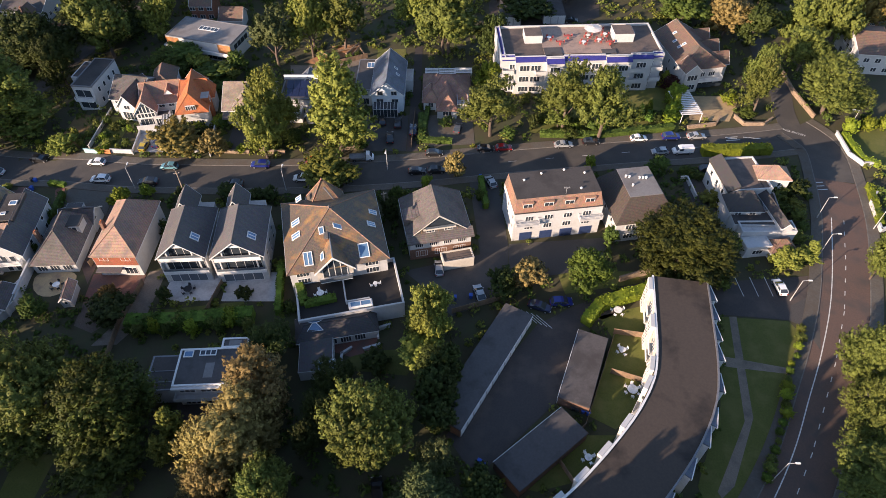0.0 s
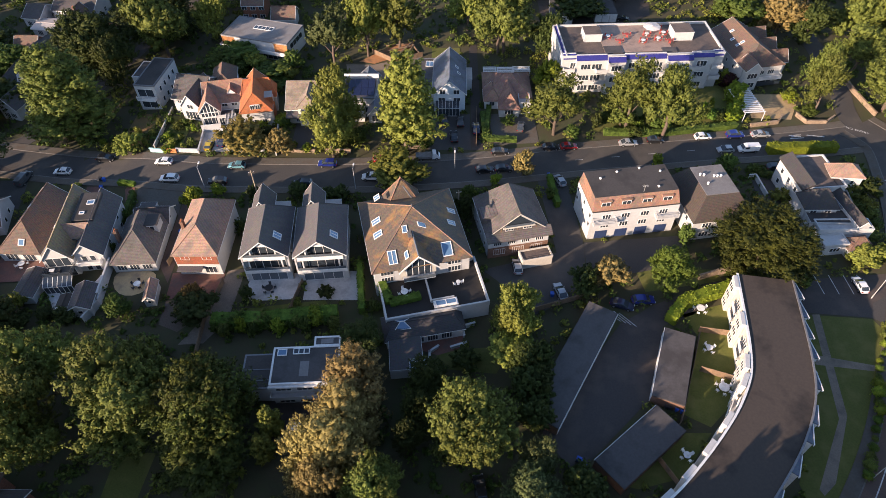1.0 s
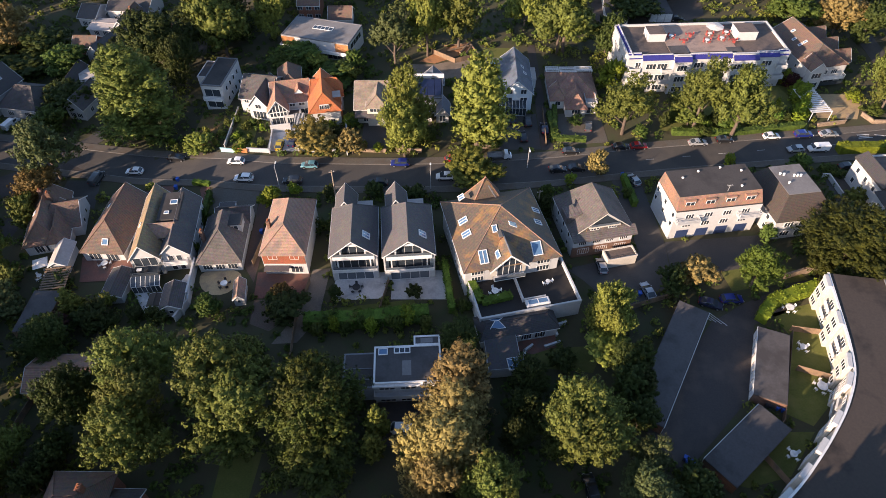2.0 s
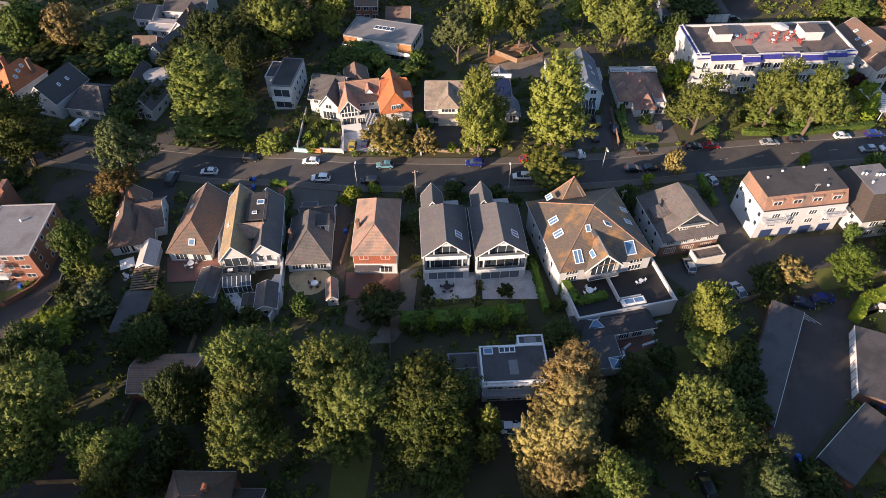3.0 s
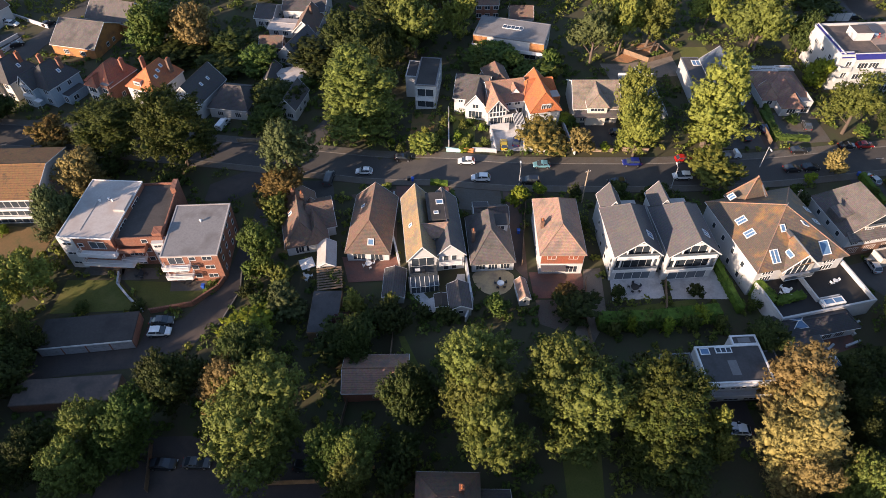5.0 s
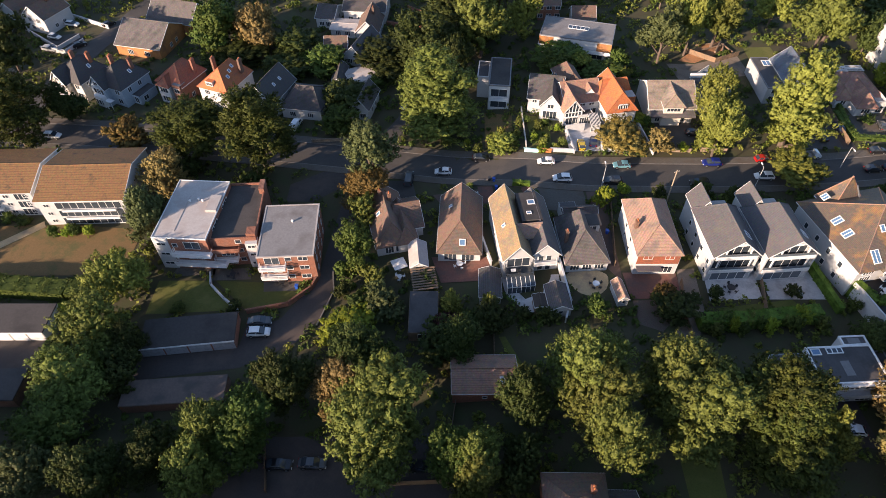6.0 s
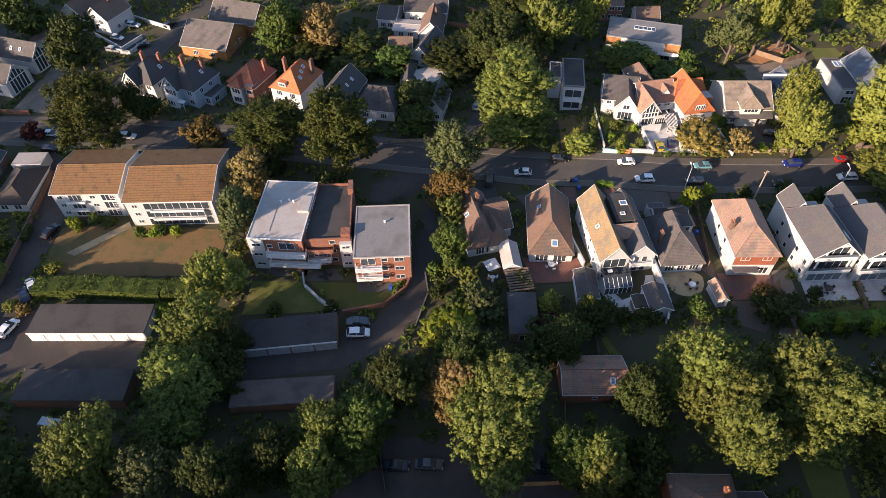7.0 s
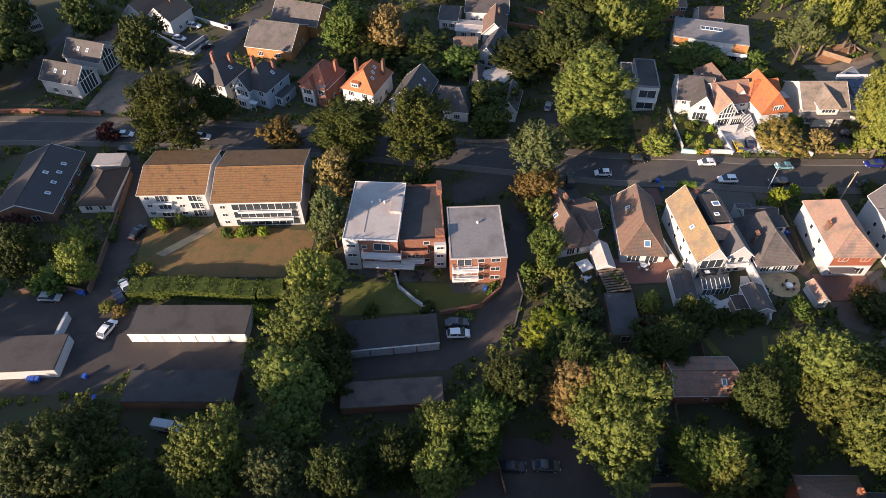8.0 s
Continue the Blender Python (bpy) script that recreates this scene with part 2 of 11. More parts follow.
    "lamp_white": plain("lamp_white", (0.75, 0.75, 0.72), 0.3),
    "lamp_red": plain("lamp_red", (0.3, 0.012, 0.01), 0.3),
    "pole_grey": plain("pole_grey", (0.42, 0.42, 0.41), 0.5),
    "pole_wood": surface("pole_wood", (0.36, 0.28, 0.2), (0.27, 0.21, 0.15), (0.2, 0.16, 0.12), 1, 0.15, 0.85, 0.3),
    "bin_blue": plain("bin_blue", (0.02, 0.09, 0.42), 0.5),
    "plastic_white": plain("plastic_white", (0.8, 0.8, 0.78), 0.4),
    "canvas": plain("canvas", (0.72, 0.66, 0.6), 0.8),
    "red_fabric": plain("red_fabric", (0.4, 0.06, 0.05), 0.8),
    "paint_line": plain("paint_line", (0.62, 0.61, 0.58), 0.7, dirt=0.2),
    "bark": surface("bark", (0.14, 0.1, 0.075), (0.07, 0.05, 0.04), (0.1, 0.085, 0.06), 1, 0.15, 0.95, 0.8),
    "leaf_mid": foliage("leaf_mid", (0.11, 0.152, 0.03), (0.038, 0.058, 0.013)),
    "leaf_olive": foliage("leaf_olive", (0.172, 0.196, 0.04), (0.05, 0.062, 0.015)),
    "leaf_yellow": foliage("leaf_yellow", (0.245, 0.262, 0.05), (0.095, 0.108, 0.022)),
    "leaf_cypress": foliage("leaf_cypress", (0.1, 0.115, 0.02), (0.02, 0.028, 0.008)),
    "leaf_brown": foliage("leaf_brown", (0.33, 0.25, 0.085), (0.13, 0.1, 0.036)),
    "leaf_rust": foliage("leaf_rust", (0.21, 0.14, 0.038), (0.08, 0.062, 0.018)),
    "leaf_dark": foliage("leaf_dark", (0.07, 0.088, 0.02), (0.022, 0.031, 0.009)),
    "leaf_blue": foliage("leaf_blue", (0.135, 0.16, 0.055), (0.042, 0.056, 0.022)),
    "leaf_hedge": foliage("leaf_hedge", (0.13, 0.2, 0.03), (0.05, 0.085, 0.014)),
    "leaf_lime": foliage("leaf_lime", (0.25, 0.31, 0.03), (0.11, 0.145, 0.016)),
    "leaf_purple": foliage("leaf_purple", (0.08, 0.03, 0.025), (0.035, 0.014, 0.012)),
}


# ---- making meshes ----
FOOTPRINTS, STRIPS, BEDS = [], [], []


def ground_z(x, y):
    s = min(1.0, max(0.0, (-88 - x) / 24))
    return -1.9 * s * s * (3 - 2 * s)


def mesh_of(name, bm, mat):
    bmesh.ops.recalc_face_normals(bm, faces=bm.faces)
    me = bpy.data.meshes.new(name)
    bm.to_mesh(me)
    bm.free()
    me.materials.append(M[mat])
    return me


def part(name, bm, mat, parent, label="", m=None):
    me = mesh_of(name, bm, mat) if isinstance(bm, bmesh.types.BMesh) else bm
    ob = new(name, me)
    ob.parent = parent
    if m is not None:
        ob.matrix_basis = m
    return tagged(ob, label)


def thing(name, x, y, z=None, rot=0.0, label="", category="", group="", kind=""):
    ob = new(name)
    ob.empty_display_size = 0.5
    ob.matrix_basis = pose(x, y, ground_z(x, y) if z is None else z, 0, 0, rot)
    return tagged(ob, label, category, group, kind)


def single(name, bm, mat, x, y, z=None, rot=0.0, label="", category="", group="", kind=""):
    me = mesh_of(name, bm, mat) if isinstance(bm, bmesh.types.BMesh) else bm
    ob = new(name, me)
    ob.matrix_basis = pose(x, y, ground_z(x, y) if z is None else z, 0, 0, rot)
    return tagged(ob, label, category, group, kind)


def box(bm, x0, y0, z0, x1, y1, z1, bevel=0.0):
    r = bmesh.ops.create_cube(bm, size=1, matrix=Matrix.Translation(((x0 + x1) / 2, (y0 + y1) / 2, (z0 + z1) / 2)) @ Matrix.Diagonal((abs(x1 - x0), abs(y1 - y0), abs(z1 - z0), 1)))
    if bevel:
        es = {e for v in r["verts"] for e in v.link_edges}
        bmesh.ops.bevel(bm, geom=list(es), offset=bevel, segments=1, affect="EDGES")
    return bm


def tube(bm, a, b, r0, r1=None, sides=8):
    a, b = Vector(a), Vector(b)
    d = b - a
    m = Matrix.Translation((a + b) / 2) @ d.to_track_quat("Z", "Y").to_matrix().to_4x4()
    bmesh.ops.create_cone(bm, cap_ends=True, segments=sides, radius1=r0, radius2=r0 if r1 is None else r1, depth=d.length, matrix=m)
    return bm


def slab(bm, pts, thick, up=False):
    """A panel: the outline pts (top side) with its thickness below it."""
    top = [bm.verts.new(p) for p in pts]
    low = [bm.verts.new((p[0], p[1], p[2] - thick)) for p in pts]
    bm.faces.new(top)
    bm.faces.new(low[::-1])
    for i in range(len(pts)):
        j = (i + 1) % len(pts)
        bm.faces.new((top[j], top[i], low[i], low[j]))
    return bm


def prism(bm, pts, z0, z1):
    return slab(bm, [(p[0], p[1], z1) for p in pts], z1 - z0)


def B():
    return bmesh.new()


def lattice(bm, xs, zs, y0, y1):
    """One connected grille: bars between each even and odd line of xs and zs."""
    grid = {(i, j, k): bm.verts.new((xs[i], y, zs[j])) for i in range(len(xs)) for j in range(len(zs)) for k, y in enumerate((y0, y1))}
    solid = {(i, j) for i in range(len(xs) - 1) for j in range(len(zs) - 1) if i % 2 == 0 or j % 2 == 0}
    for i, j in solid:
        for k in (0, 1):
            q = [grid[i, j, k], grid[i + 1, j, k], grid[i + 1, j + 1, k], grid[i, j + 1, k]]
            bm.faces.new(q if k == 0 else q[::-1])
        for di, dj, a, b in ((-1, 0, (i, j), (i, j + 1)), (1, 0, (i + 1, j), (i + 1, j + 1)), (0, -1, (i, j), (i + 1, j)), (0, 1, (i, j + 1), (i + 1, j + 1))):
            if (i + di, j + dj) not in solid:
                bm.faces.new((grid[(*a, 0)], grid[(*b, 0)], grid[(*b, 1)], grid[(*a, 1)]))
    return bm


# ---- windows ----
CACHE = {}


def window_meshes(w, h, nx, ny, frame_mat, glass="glass"):
    key = (round(w, 2), round(h, 2), nx, ny, frame_mat, glass)
    if key not in CACHE:
        f, g, e = B(), B(), 0.07
        xs = [q for i in range(nx + 1) for q in (-w / 2 + (w - e) * i / nx, -w / 2 + (w - e) * i / nx + e)]
        zs = [q for j in range(ny + 1) for q in ((h - e) * j / ny, (h - e) * j / ny + e)]
        lattice(f, xs, zs, -0.07, 0.03)
        box(g, -w / 2 + 0.03, -0.025, 0.03, w / 2 - 0.03, 0.02, h - 0.03)
        CACHE[key] = (mesh_of("window", f, frame_mat), mesh_of("pane", g, glass))
    return CACHE[key]


def face_pose(w, d, face):
    return {"f": pose(0, -d / 2, 0), "b": pose(0, d / 2, 0, 0, 0, 180), "l": pose(-w / 2, 0, 0, 0, 0, -90), "r": pose(w / 2, 0, 0, 0, 0, 90)}[face]


def window(parent, m, w, h, nx=2, ny=1, frame_mat="white_paint", glass="glass"):
    fr, gl = window_meshes(w, h, nx, ny, frame_mat, glass)
    ob = part("window", fr, "", parent, m=m)
    part("pane", gl, "", ob)
    return ob


def rooflight(parent, m, w=0.9, h=1.3, nx=1):
    key = ("rl", w, h, nx)
    if key not in CACHE:
        f, g = B(), B()
        xs = [q for i in range(nx + 1) for q in (-w / 2 + (w - 0.15) * i / nx, -w / 2 + (w - 0.15) * i / nx + 0.15)]
        lattice(f, xs, [-h / 2, -h / 2 + 0.16, h / 2 - 0.16, h / 2], 0, 0.14)
        bmesh.ops.transform(f, matrix=Matrix(((1, 0, 0, 0), (0, 0, 1, 0), (0, 1, 0, 0), (0, 0, 0, 1))), verts=f.verts)
        box(g, -w / 2 + 0.06, -h / 2 + 0.06, 0, w / 2 - 0.06, h / 2 - 0.06, 0.09)
        CACHE[key] = (mesh_of("rooflight", f, "white_paint"), mesh_of("pane", g, "glass" if nx > 2 else "glass_sky"))
    ob = part("rooflight", CACHE[key][0], "", parent, m=m)
    part("pane", CACHE[key][1], "", ob)


# ---- buildings ----
def block(home, x, y, rot, w, d, eave, ridge=0.0, axis="y", hf=0.0, hb=0.0, wall="render_white", roof="tile_brown", over=0.35, z=0.0, flat=False, rim=0.35, rim_mat="", wins=(), lights=(), chimneys=(), top=0.0, barge="white_paint", porch=0.0, rim_w=0.24):
    """One block of a building under the Empty home. The ridge runs along the block's own y (or x); hf and hb draw its ends in (0: a gable).
    porch: how far the roof runs on beyond the front wall. wins: (face, across, sill, width, height, panes). lights: rooflights (side, along, up 0..1, w, h, panes). top: flat top of a mansard, as inset."""
    FOOTPRINTS.append((x, y, rot, w, d))
    here = home.matrix_basis.inverted() @ pose(x, y, home.matrix_basis.translation.z + z, 0, 0, rot)
    if axis == "x":
        turn = pose(0, 0, 0, 0, 0, 90)
        rw, rd = d, w
    else:
        turn = Matrix()
        rw, rd = w, d
    bm = B()
    if flat or top:
        box(bm, -w / 2, -d / 2, -0.6, w / 2, d / 2, eave)
        part("wall", bm, wall, home, m=here)
    else:
        prof0 = [(-rw / 2, -0.6), (rw / 2, -0.6), (rw / 2, eave)] + ([(0, ridge)] if hf == 0 else []) + [(-rw / 2, eave)]
        prof1 = [(-rw / 2, -0.6), (rw / 2, -0.6), (rw / 2, eave)] + ([(0, ridge)] if hb == 0 else []) + [(-rw / 2, eave)]
        bm.faces.new([bm.verts.new((p, -rd / 2, q)) for p, q in prof0])
        bm.faces.new([bm.verts.new((p, rd / 2, q)) for p, q in prof1][::-1])
        for s in (-1, 1):
            bm.faces.new([bm.verts.new(v) for v in ((s * rw / 2, -rd / 2, -0.6), (s * rw / 2, rd / 2, -0.6), (s * rw / 2, rd / 2, eave), (s * rw / 2, -rd / 2, eave))])
        bmesh.ops.remove_doubles(bm, verts=bm.verts, dist=0.001)
        part("wall", bm, wall, home, m=here @ turn)
    bm = B()
    o = over
    if flat:
        part("roof", box(bm, -w / 2 + 0.02, -d / 2 + 0.02, eave, w / 2 - 0.02, d / 2 - 0.02, eave + 0.12), roof, home, m=here)
        if rim:
            for x0, y0, x1, y1 in ((-w / 2 - 0.06, -d / 2 - 0.06, w / 2 + 0.06, -d / 2 + rim_w), (-w / 2 - 0.06, d / 2 - rim_w, w / 2 + 0.06, d / 2 + 0.06), (-w / 2 - 0.06, -d / 2 + rim_w, -w / 2 + rim_w, d / 2 - rim_w), (w / 2 - rim_w, -d / 2 + rim_w, w / 2 + 0.06, d / 2 - rim_w)):
                part("parapet", box(B(), x0, y0, eave - 0.1, x1, y1, eave + rim, 0.02), rim_mat or wall, home, m=here)
    elif top:
        tl, tr, tf, tb = top if isinstance(top, tuple) else (top,) * 4
        e0 = [(-w / 2 - o, -d / 2 - o), (w / 2 + o, -d / 2 - o), (w / 2 + o, d / 2 + o), (-w / 2 - o, d / 2 + o)]
        e1 = [(-w / 2 + tl, -d / 2 + tf), (w / 2 - tr, -d / 2 + tf), (w / 2 - tr, d / 2 - tb), (-w / 2 + tl, d / 2 - tb)]
        for i in range(4):
            j = (i + 1) % 4
            part("roof_slope", slab(B(), [(*e0[i], eave), (*e0[j], eave), (*e1[j], ridge), (*e1[i], ridge)], 0.18), roof, home, m=here)
        part("flat_roof", prism(B(), e1, ridge - 0.1, ridge + 0.08), rim_mat or "felt_grey", home, m=here)
    else:
        run = rw / 2
        s = (ridge - eave) / run
        ze = eave - s * o + 0.1
        zr = ridge + 0.1
        a = -rd / 2 + hf if hf else -rd / 2 - o - porch
        c = rd / 2 - hb if hb else rd / 2 + o
        f, k = -rd / 2 - o - porch, rd / 2 + o
        for sg in (-1, 1):
            part("roof_slope", slab(B(), [(sg * (run + o), f, ze), (sg * (run + o), k, ze), (0, c, zr), (0, a, zr)], 0.16), roof, home, m=here @ turn)
        if hf:
            part("roof_slope", slab(B(), [(-run - o, f, ze), (run + o, f, ze), (0, a, zr)], 0.16), roof, home, m=here @ turn)
        if hb:
            part("roof_slope", slab(B(), [(-run - o, k, ze), (run + o, k, ze), (0, c, zr)], 0.16), roof, home, m=here @ turn)
        bm = B()
        tube(bm, (0, a, zr + 0.02), (0, c, zr + 0.02), 0.13, sides=6)
        for h, yy, rr in ((hf, f, a), (hb, k, c)):
            if h:
                for sg in (-1, 1):
                    tube(bm, (sg * (run + o), yy, ze + 0.02), (0, rr, zr + 0.02), 0.1, sides=6)
        part("ridge_tiles", bm, "tile_terra" if roof == "slate_lichen_glow" else roof, home, m=here @ turn)
        for h, yy in ((hf, f - 0.03), (hb, k + 0.03)):
            if not h and barge:
                for sg in (-1, 1):
                    bm = B()
                    slab(bm, [(sg * (run + o), yy - 0.03, ze + 0.03), (0, yy - 0.03, zr + 0.03), (0, yy + 0.03, zr + 0.03), (sg * (run + o), yy + 0.03, ze + 0.03)], 0.24)
                    part("bargeboard", bm, barge, home, m=here @ turn)
        for sg in (-1, 1):
            part("gutter", box(B(), sg * (run + o) - 0.06, f + 0.05, ze - 0.17, sg * (run + o) + 0.06, k - 0.05, ze - 0.05), "white_paint" if barge else "dark_paint", home, m=here @ turn)
        for side, along, up, lw, lh, ln in lights:
            sg = -1 if side == "l" else 1
            th = math.atan2(ridge - eave, run)
            mm = Matrix.Translation((sg * run * (1 - up), along, eave + (ridge - eave) * up + 0.12)) @ Matrix.Rotation(sg * th, 4, "Y") @ pose(0, 0, 0, 0, 0, 90)
            if side in "fb":
                sg = -1 if side == "f" else 1
                hh = hf if side == "f" else hb
                th = math.atan2(ridge - eave, hh)
                mm = Matrix.Translation((along, sg * (rd / 2 - hh * up), eave + (ridge - eave) * up + 0.12)) @ Matrix.Rotation(-sg * th, 4, "X")
            rooflight(home, here @ turn @ mm, lw, lh, ln)
    for face, u, zs, ww, hh, nx in wins:
        window(home, here @ face_pose(w, d, face) @ pose(u, 0, zs), ww, hh, nx)
    for cx, cy, z0, z1, cw, cd in chimneys:
        bm = box(B(), cx - cw / 2, cy - cd / 2, z0, cx + cw / 2, cy + cd / 2, z1)
        box(bm, cx - cw / 2 - 0.07, cy - cd / 2 - 0.07, z1 - 0.25, cx + cw / 2 + 0.07, cy + cd / 2 + 0.07, z1 - 0.1)
        ch = part("chimney", bm, "brick" if wall != "render_white" else "brick_brown", home, m=here)
        n = max(1, int(cd / 0.4))
        for i in range(n):
            py = cy + (i - (n - 1) / 2) * 0.42
            part("chimney_pot", tube(B(), (cx, py, z1 - 0.06), (cx, py, z1 + 0.35), 0.14, 0.11), "tile_orange", ch)
    return here


def row(face, n, span, sills, w, h, nx=2, u0=0.0):
    """Evenly spaced windows on one face, a row for each sill height."""
    return [(face, u0 + (i - (n - 1) / 2) * span, z, w, h, nx) for z in sills for i in range(n)]


def balcony(home, here, w, depth, z, h=1.0, mat="white_paint", x=0.0, y=0.0, face_d=0.0, rail=True):
    """A balcony on the front face: a slab and a solid or railed front."""
    m = here @ pose(x, -face_d / 2 + y, z)
    b = part("balcony", box(B(), -w / 2, -depth, -0.2, w / 2, 0, 0, 0.02), mat, home, m=m)
    bars = [q for zz in ((0.28, 0.6, h) if h > 0.7 else (0.2, h)) for q in (zz - 0.15, zz)] if rail else [0.003, 0.02, h - 0.02, h]
    for ln, mm in ((w, pose(0, -depth, 0)), (depth, pose(-w / 2, -depth / 2, 0, 0, 0, -90)), (depth, pose(w / 2, -depth / 2, 0, 0, 0, 90))):
        k = max(1, round(ln / 1.6)) if rail else 1
        xs = [q for i in range(k + 1) for q in (-ln / 2 + (ln - 0.07) * i / k, -ln / 2 + (ln - 0.07) * i / k + 0.07)]
        grille = lattice(B(), xs, bars, -0.03, 0.03) if rail else box(B(), -ln / 2, -0.03, 0.003, ln / 2, 0.03, h)
        part("railing", grille, mat, b, m=mm)


def home_at(name, x, y, label, category="house", group="", z=None):
    return thing(name, x, y, z, 0, label, category, group)


# ---- ground, roads, walls ----
def strip_mesh(pts, w0, w1, z, step=2.0, thick=0.0):
    """A band along a smooth line through pts, from w0 to w1 metres off it (to its left: plus), lying z above the ground."""
    line, n = [Vector((*p, 0)) for p in pts], len(pts)
    run = []
    for i in range(n - 1):
        p0, p1, p2, p3 = line[max(i - 1, 0)], line[i], line[i + 1], line[min(i + 2, n - 1)]
        k = max(2, int((p2 - p1).length / step))
        for j in range(k):
            t = j / k
            run.append(0.5 * ((2 * p1) + (p2 - p0) * t + (2 * p0 - 5 * p1 + 4 * p2 - p3) * t * t + (3 * p1 - p0 - 3 * p2 + p3) * t ** 3))
    run.append(line[-1])
    bm = B()
    rows = []
    for i, p in enumerate(run):
        d = (run[min(i + 1, len(run) - 1)] - run[max(i - 1, 0)]).normalized()
        side = Vector((-d.y, d.x, 0))
        q0, q1 = p + side * w0, p + side * w1
        g = ground_z(p.x, p.y)
        r = [bm.verts.new((q0.x, q0.y, g + z)), bm.verts.new((q1.x, q1.y, g + z))]
        if thick:
            r = [bm.verts.new((q0.x, q0.y, g + z - thick)), *r, bm.verts.new((q1.x, q1.y, g + z - thick))]
        rows.append(r)
    for a, b in zip(rows, rows[1:]):
        for i in range(len(a) - 1):
            bm.faces.new((a[i], a[i + 1], b[i + 1], b[i]))
    return bm


def band(name, pts, w0, w1, z, mat, label, thick=0.0, category=""):
    STRIPS.append((pts, max(abs(w0), abs(w1))))
    return single(name, strip_mesh(pts, w0, w1, z, thick=thick), mat, 0, 0, 0, 0, label, category, "", "structure")


def patch(name, pts, z, mat, label, thick=0.0):
    """A flat bed, yard or lawn with the outline pts."""
    BEDS.append(pts)
    bm = B()
    if thick:
        slab(bm, [(x, y, ground_z(x, y) + z) for x, y in pts], thick)
    else:
        f = bm.faces.new([bm.verts.new((x, y, ground_z(x, y) + z)) for x, y in pts])
        bmesh.ops.triangulate(bm, faces=[f])
    return single(name, bm, mat, 0, 0, 0, 0, label, "", "", "structure")


def dashes(pts, w, z, mat, on, off, label, shift=0.0):
    """Painted marks along a line."""
    total = 0
    for (x0, y0), (x1, y1) in zip(pts, pts[1:]):
        ln = math.hypot(x1 - x0, y1 - y0)
        s = 0.0
        while s + on <= ln + 0.01:
            a, b = s / ln, (s + on) / ln
            ax, ay, bx, by = x0 + (x1 - x0) * a, y0 + (y1 - y0) * a, x0 + (x1 - x0) * b, y0 + (y1 - y0) * b
            band("road_marking", [(ax, ay), (bx, by)], -w / 2, w / 2, z, mat, label, 0.01)
            s += on + off


def wall_run(pts, h, t, mat, label, name="garden_wall", cap=""):
    """A free-standing wall or fence along pts, with a coping, on the ground."""
    x0, y0 = pts[0]
    home = thing(name, x0, y0, None, 0, label, "fence" if "fence" in name else "wall")
    g0 = ground_z(x0, y0)
    for (ax, ay), (bx, by) in zip(pts, pts[1:]):
        ln, ang = math.hypot(bx - ax, by - ay), math.degrees(math.atan2(by - ay, bx - ax))
        m = pose(ax - x0, ay - y0, (ground_z(ax, ay) + ground_z(bx, by)) / 2 - g0, 0, 0, ang)
        if "fence" in name:
            n = max(1, round(ln / 1.9))
            for i in range(n):
                a = ln * i / n
                part("panel", box(B(), a + 0.06, -0.03, 0.02, a + ln / n - 0.06, 0.03, h), mat, home, m=m)
                part("post", box(B(), a - 0.06, -0.06, -0.3, a + 0.06, 0.06, h + 0.08), mat, home, m=m)
        else:
            part("wall", box(B(), 0, -t / 2, -0.5, ln, t / 2, h), mat, home, m=m)
            part("coping", box(B(), -t / 2 - 0.04, -t / 2 - 0.04, h, ln + t / 2 + 0.04, t / 2 + 0.04, h + 0.08, 0.02), cap or mat, home, m=m)
    return home


# ---- plants ----
def leaf_cards(rng, centres, normals, size):
    n = len(centres)
    r = rng.normal(size=(n, 3)) * 0.7
    nn = normals + r
    nn /= np.linalg.norm(nn, axis=1)[:, None] + 1e-9
    a = np.cross(nn, rng.normal(size=(n, 3)))
    a /= np.linalg.norm(a, axis=1)[:, None] + 1e-9
    b = np.cross(nn, a)
    s = size * rng.uniform(0.55, 1.35, (n, 1))
    q = rng.uniform(0.45, 0.8, (n, 1))
    fold = nn * s * rng.uniform(-0.3, 0.3, (n, 1))
    v = np.stack([centres + a * s, centres + b * s * q + fold, centres - a * s, centres - b * s * q + fold], 1).reshape(-1, 3)
    f = np.arange(4 * n).reshape(n, 4)
    return v, f


def spread(rng, n, k=1.0):
    return rng.normal(size=(n, 3)) * k


def unit(v):
    return v / (np.linalg.norm(v, axis=1)[:, None] + 1e-9)


def sprays(rng, centres, facing, along, length, width):
    """One small leaf triangle at each centre, turned to its facing and pointing along the given way."""
    n = len(centres)
    a = unit(along - facing * np.sum(along * facing, 1)[:, None])
    b = np.cross(facing, a)
    s = rng.uniform(0.6, 1.35, (n, 1))
    v = np.stack([centres + a * s * length, centres - a * s * length * 0.6 + b * s * width, centres - a * s * length * 0.6 - b * s * width], 1)
    return v.reshape(-1, 3), np.arange(3 * n).reshape(n, 3)


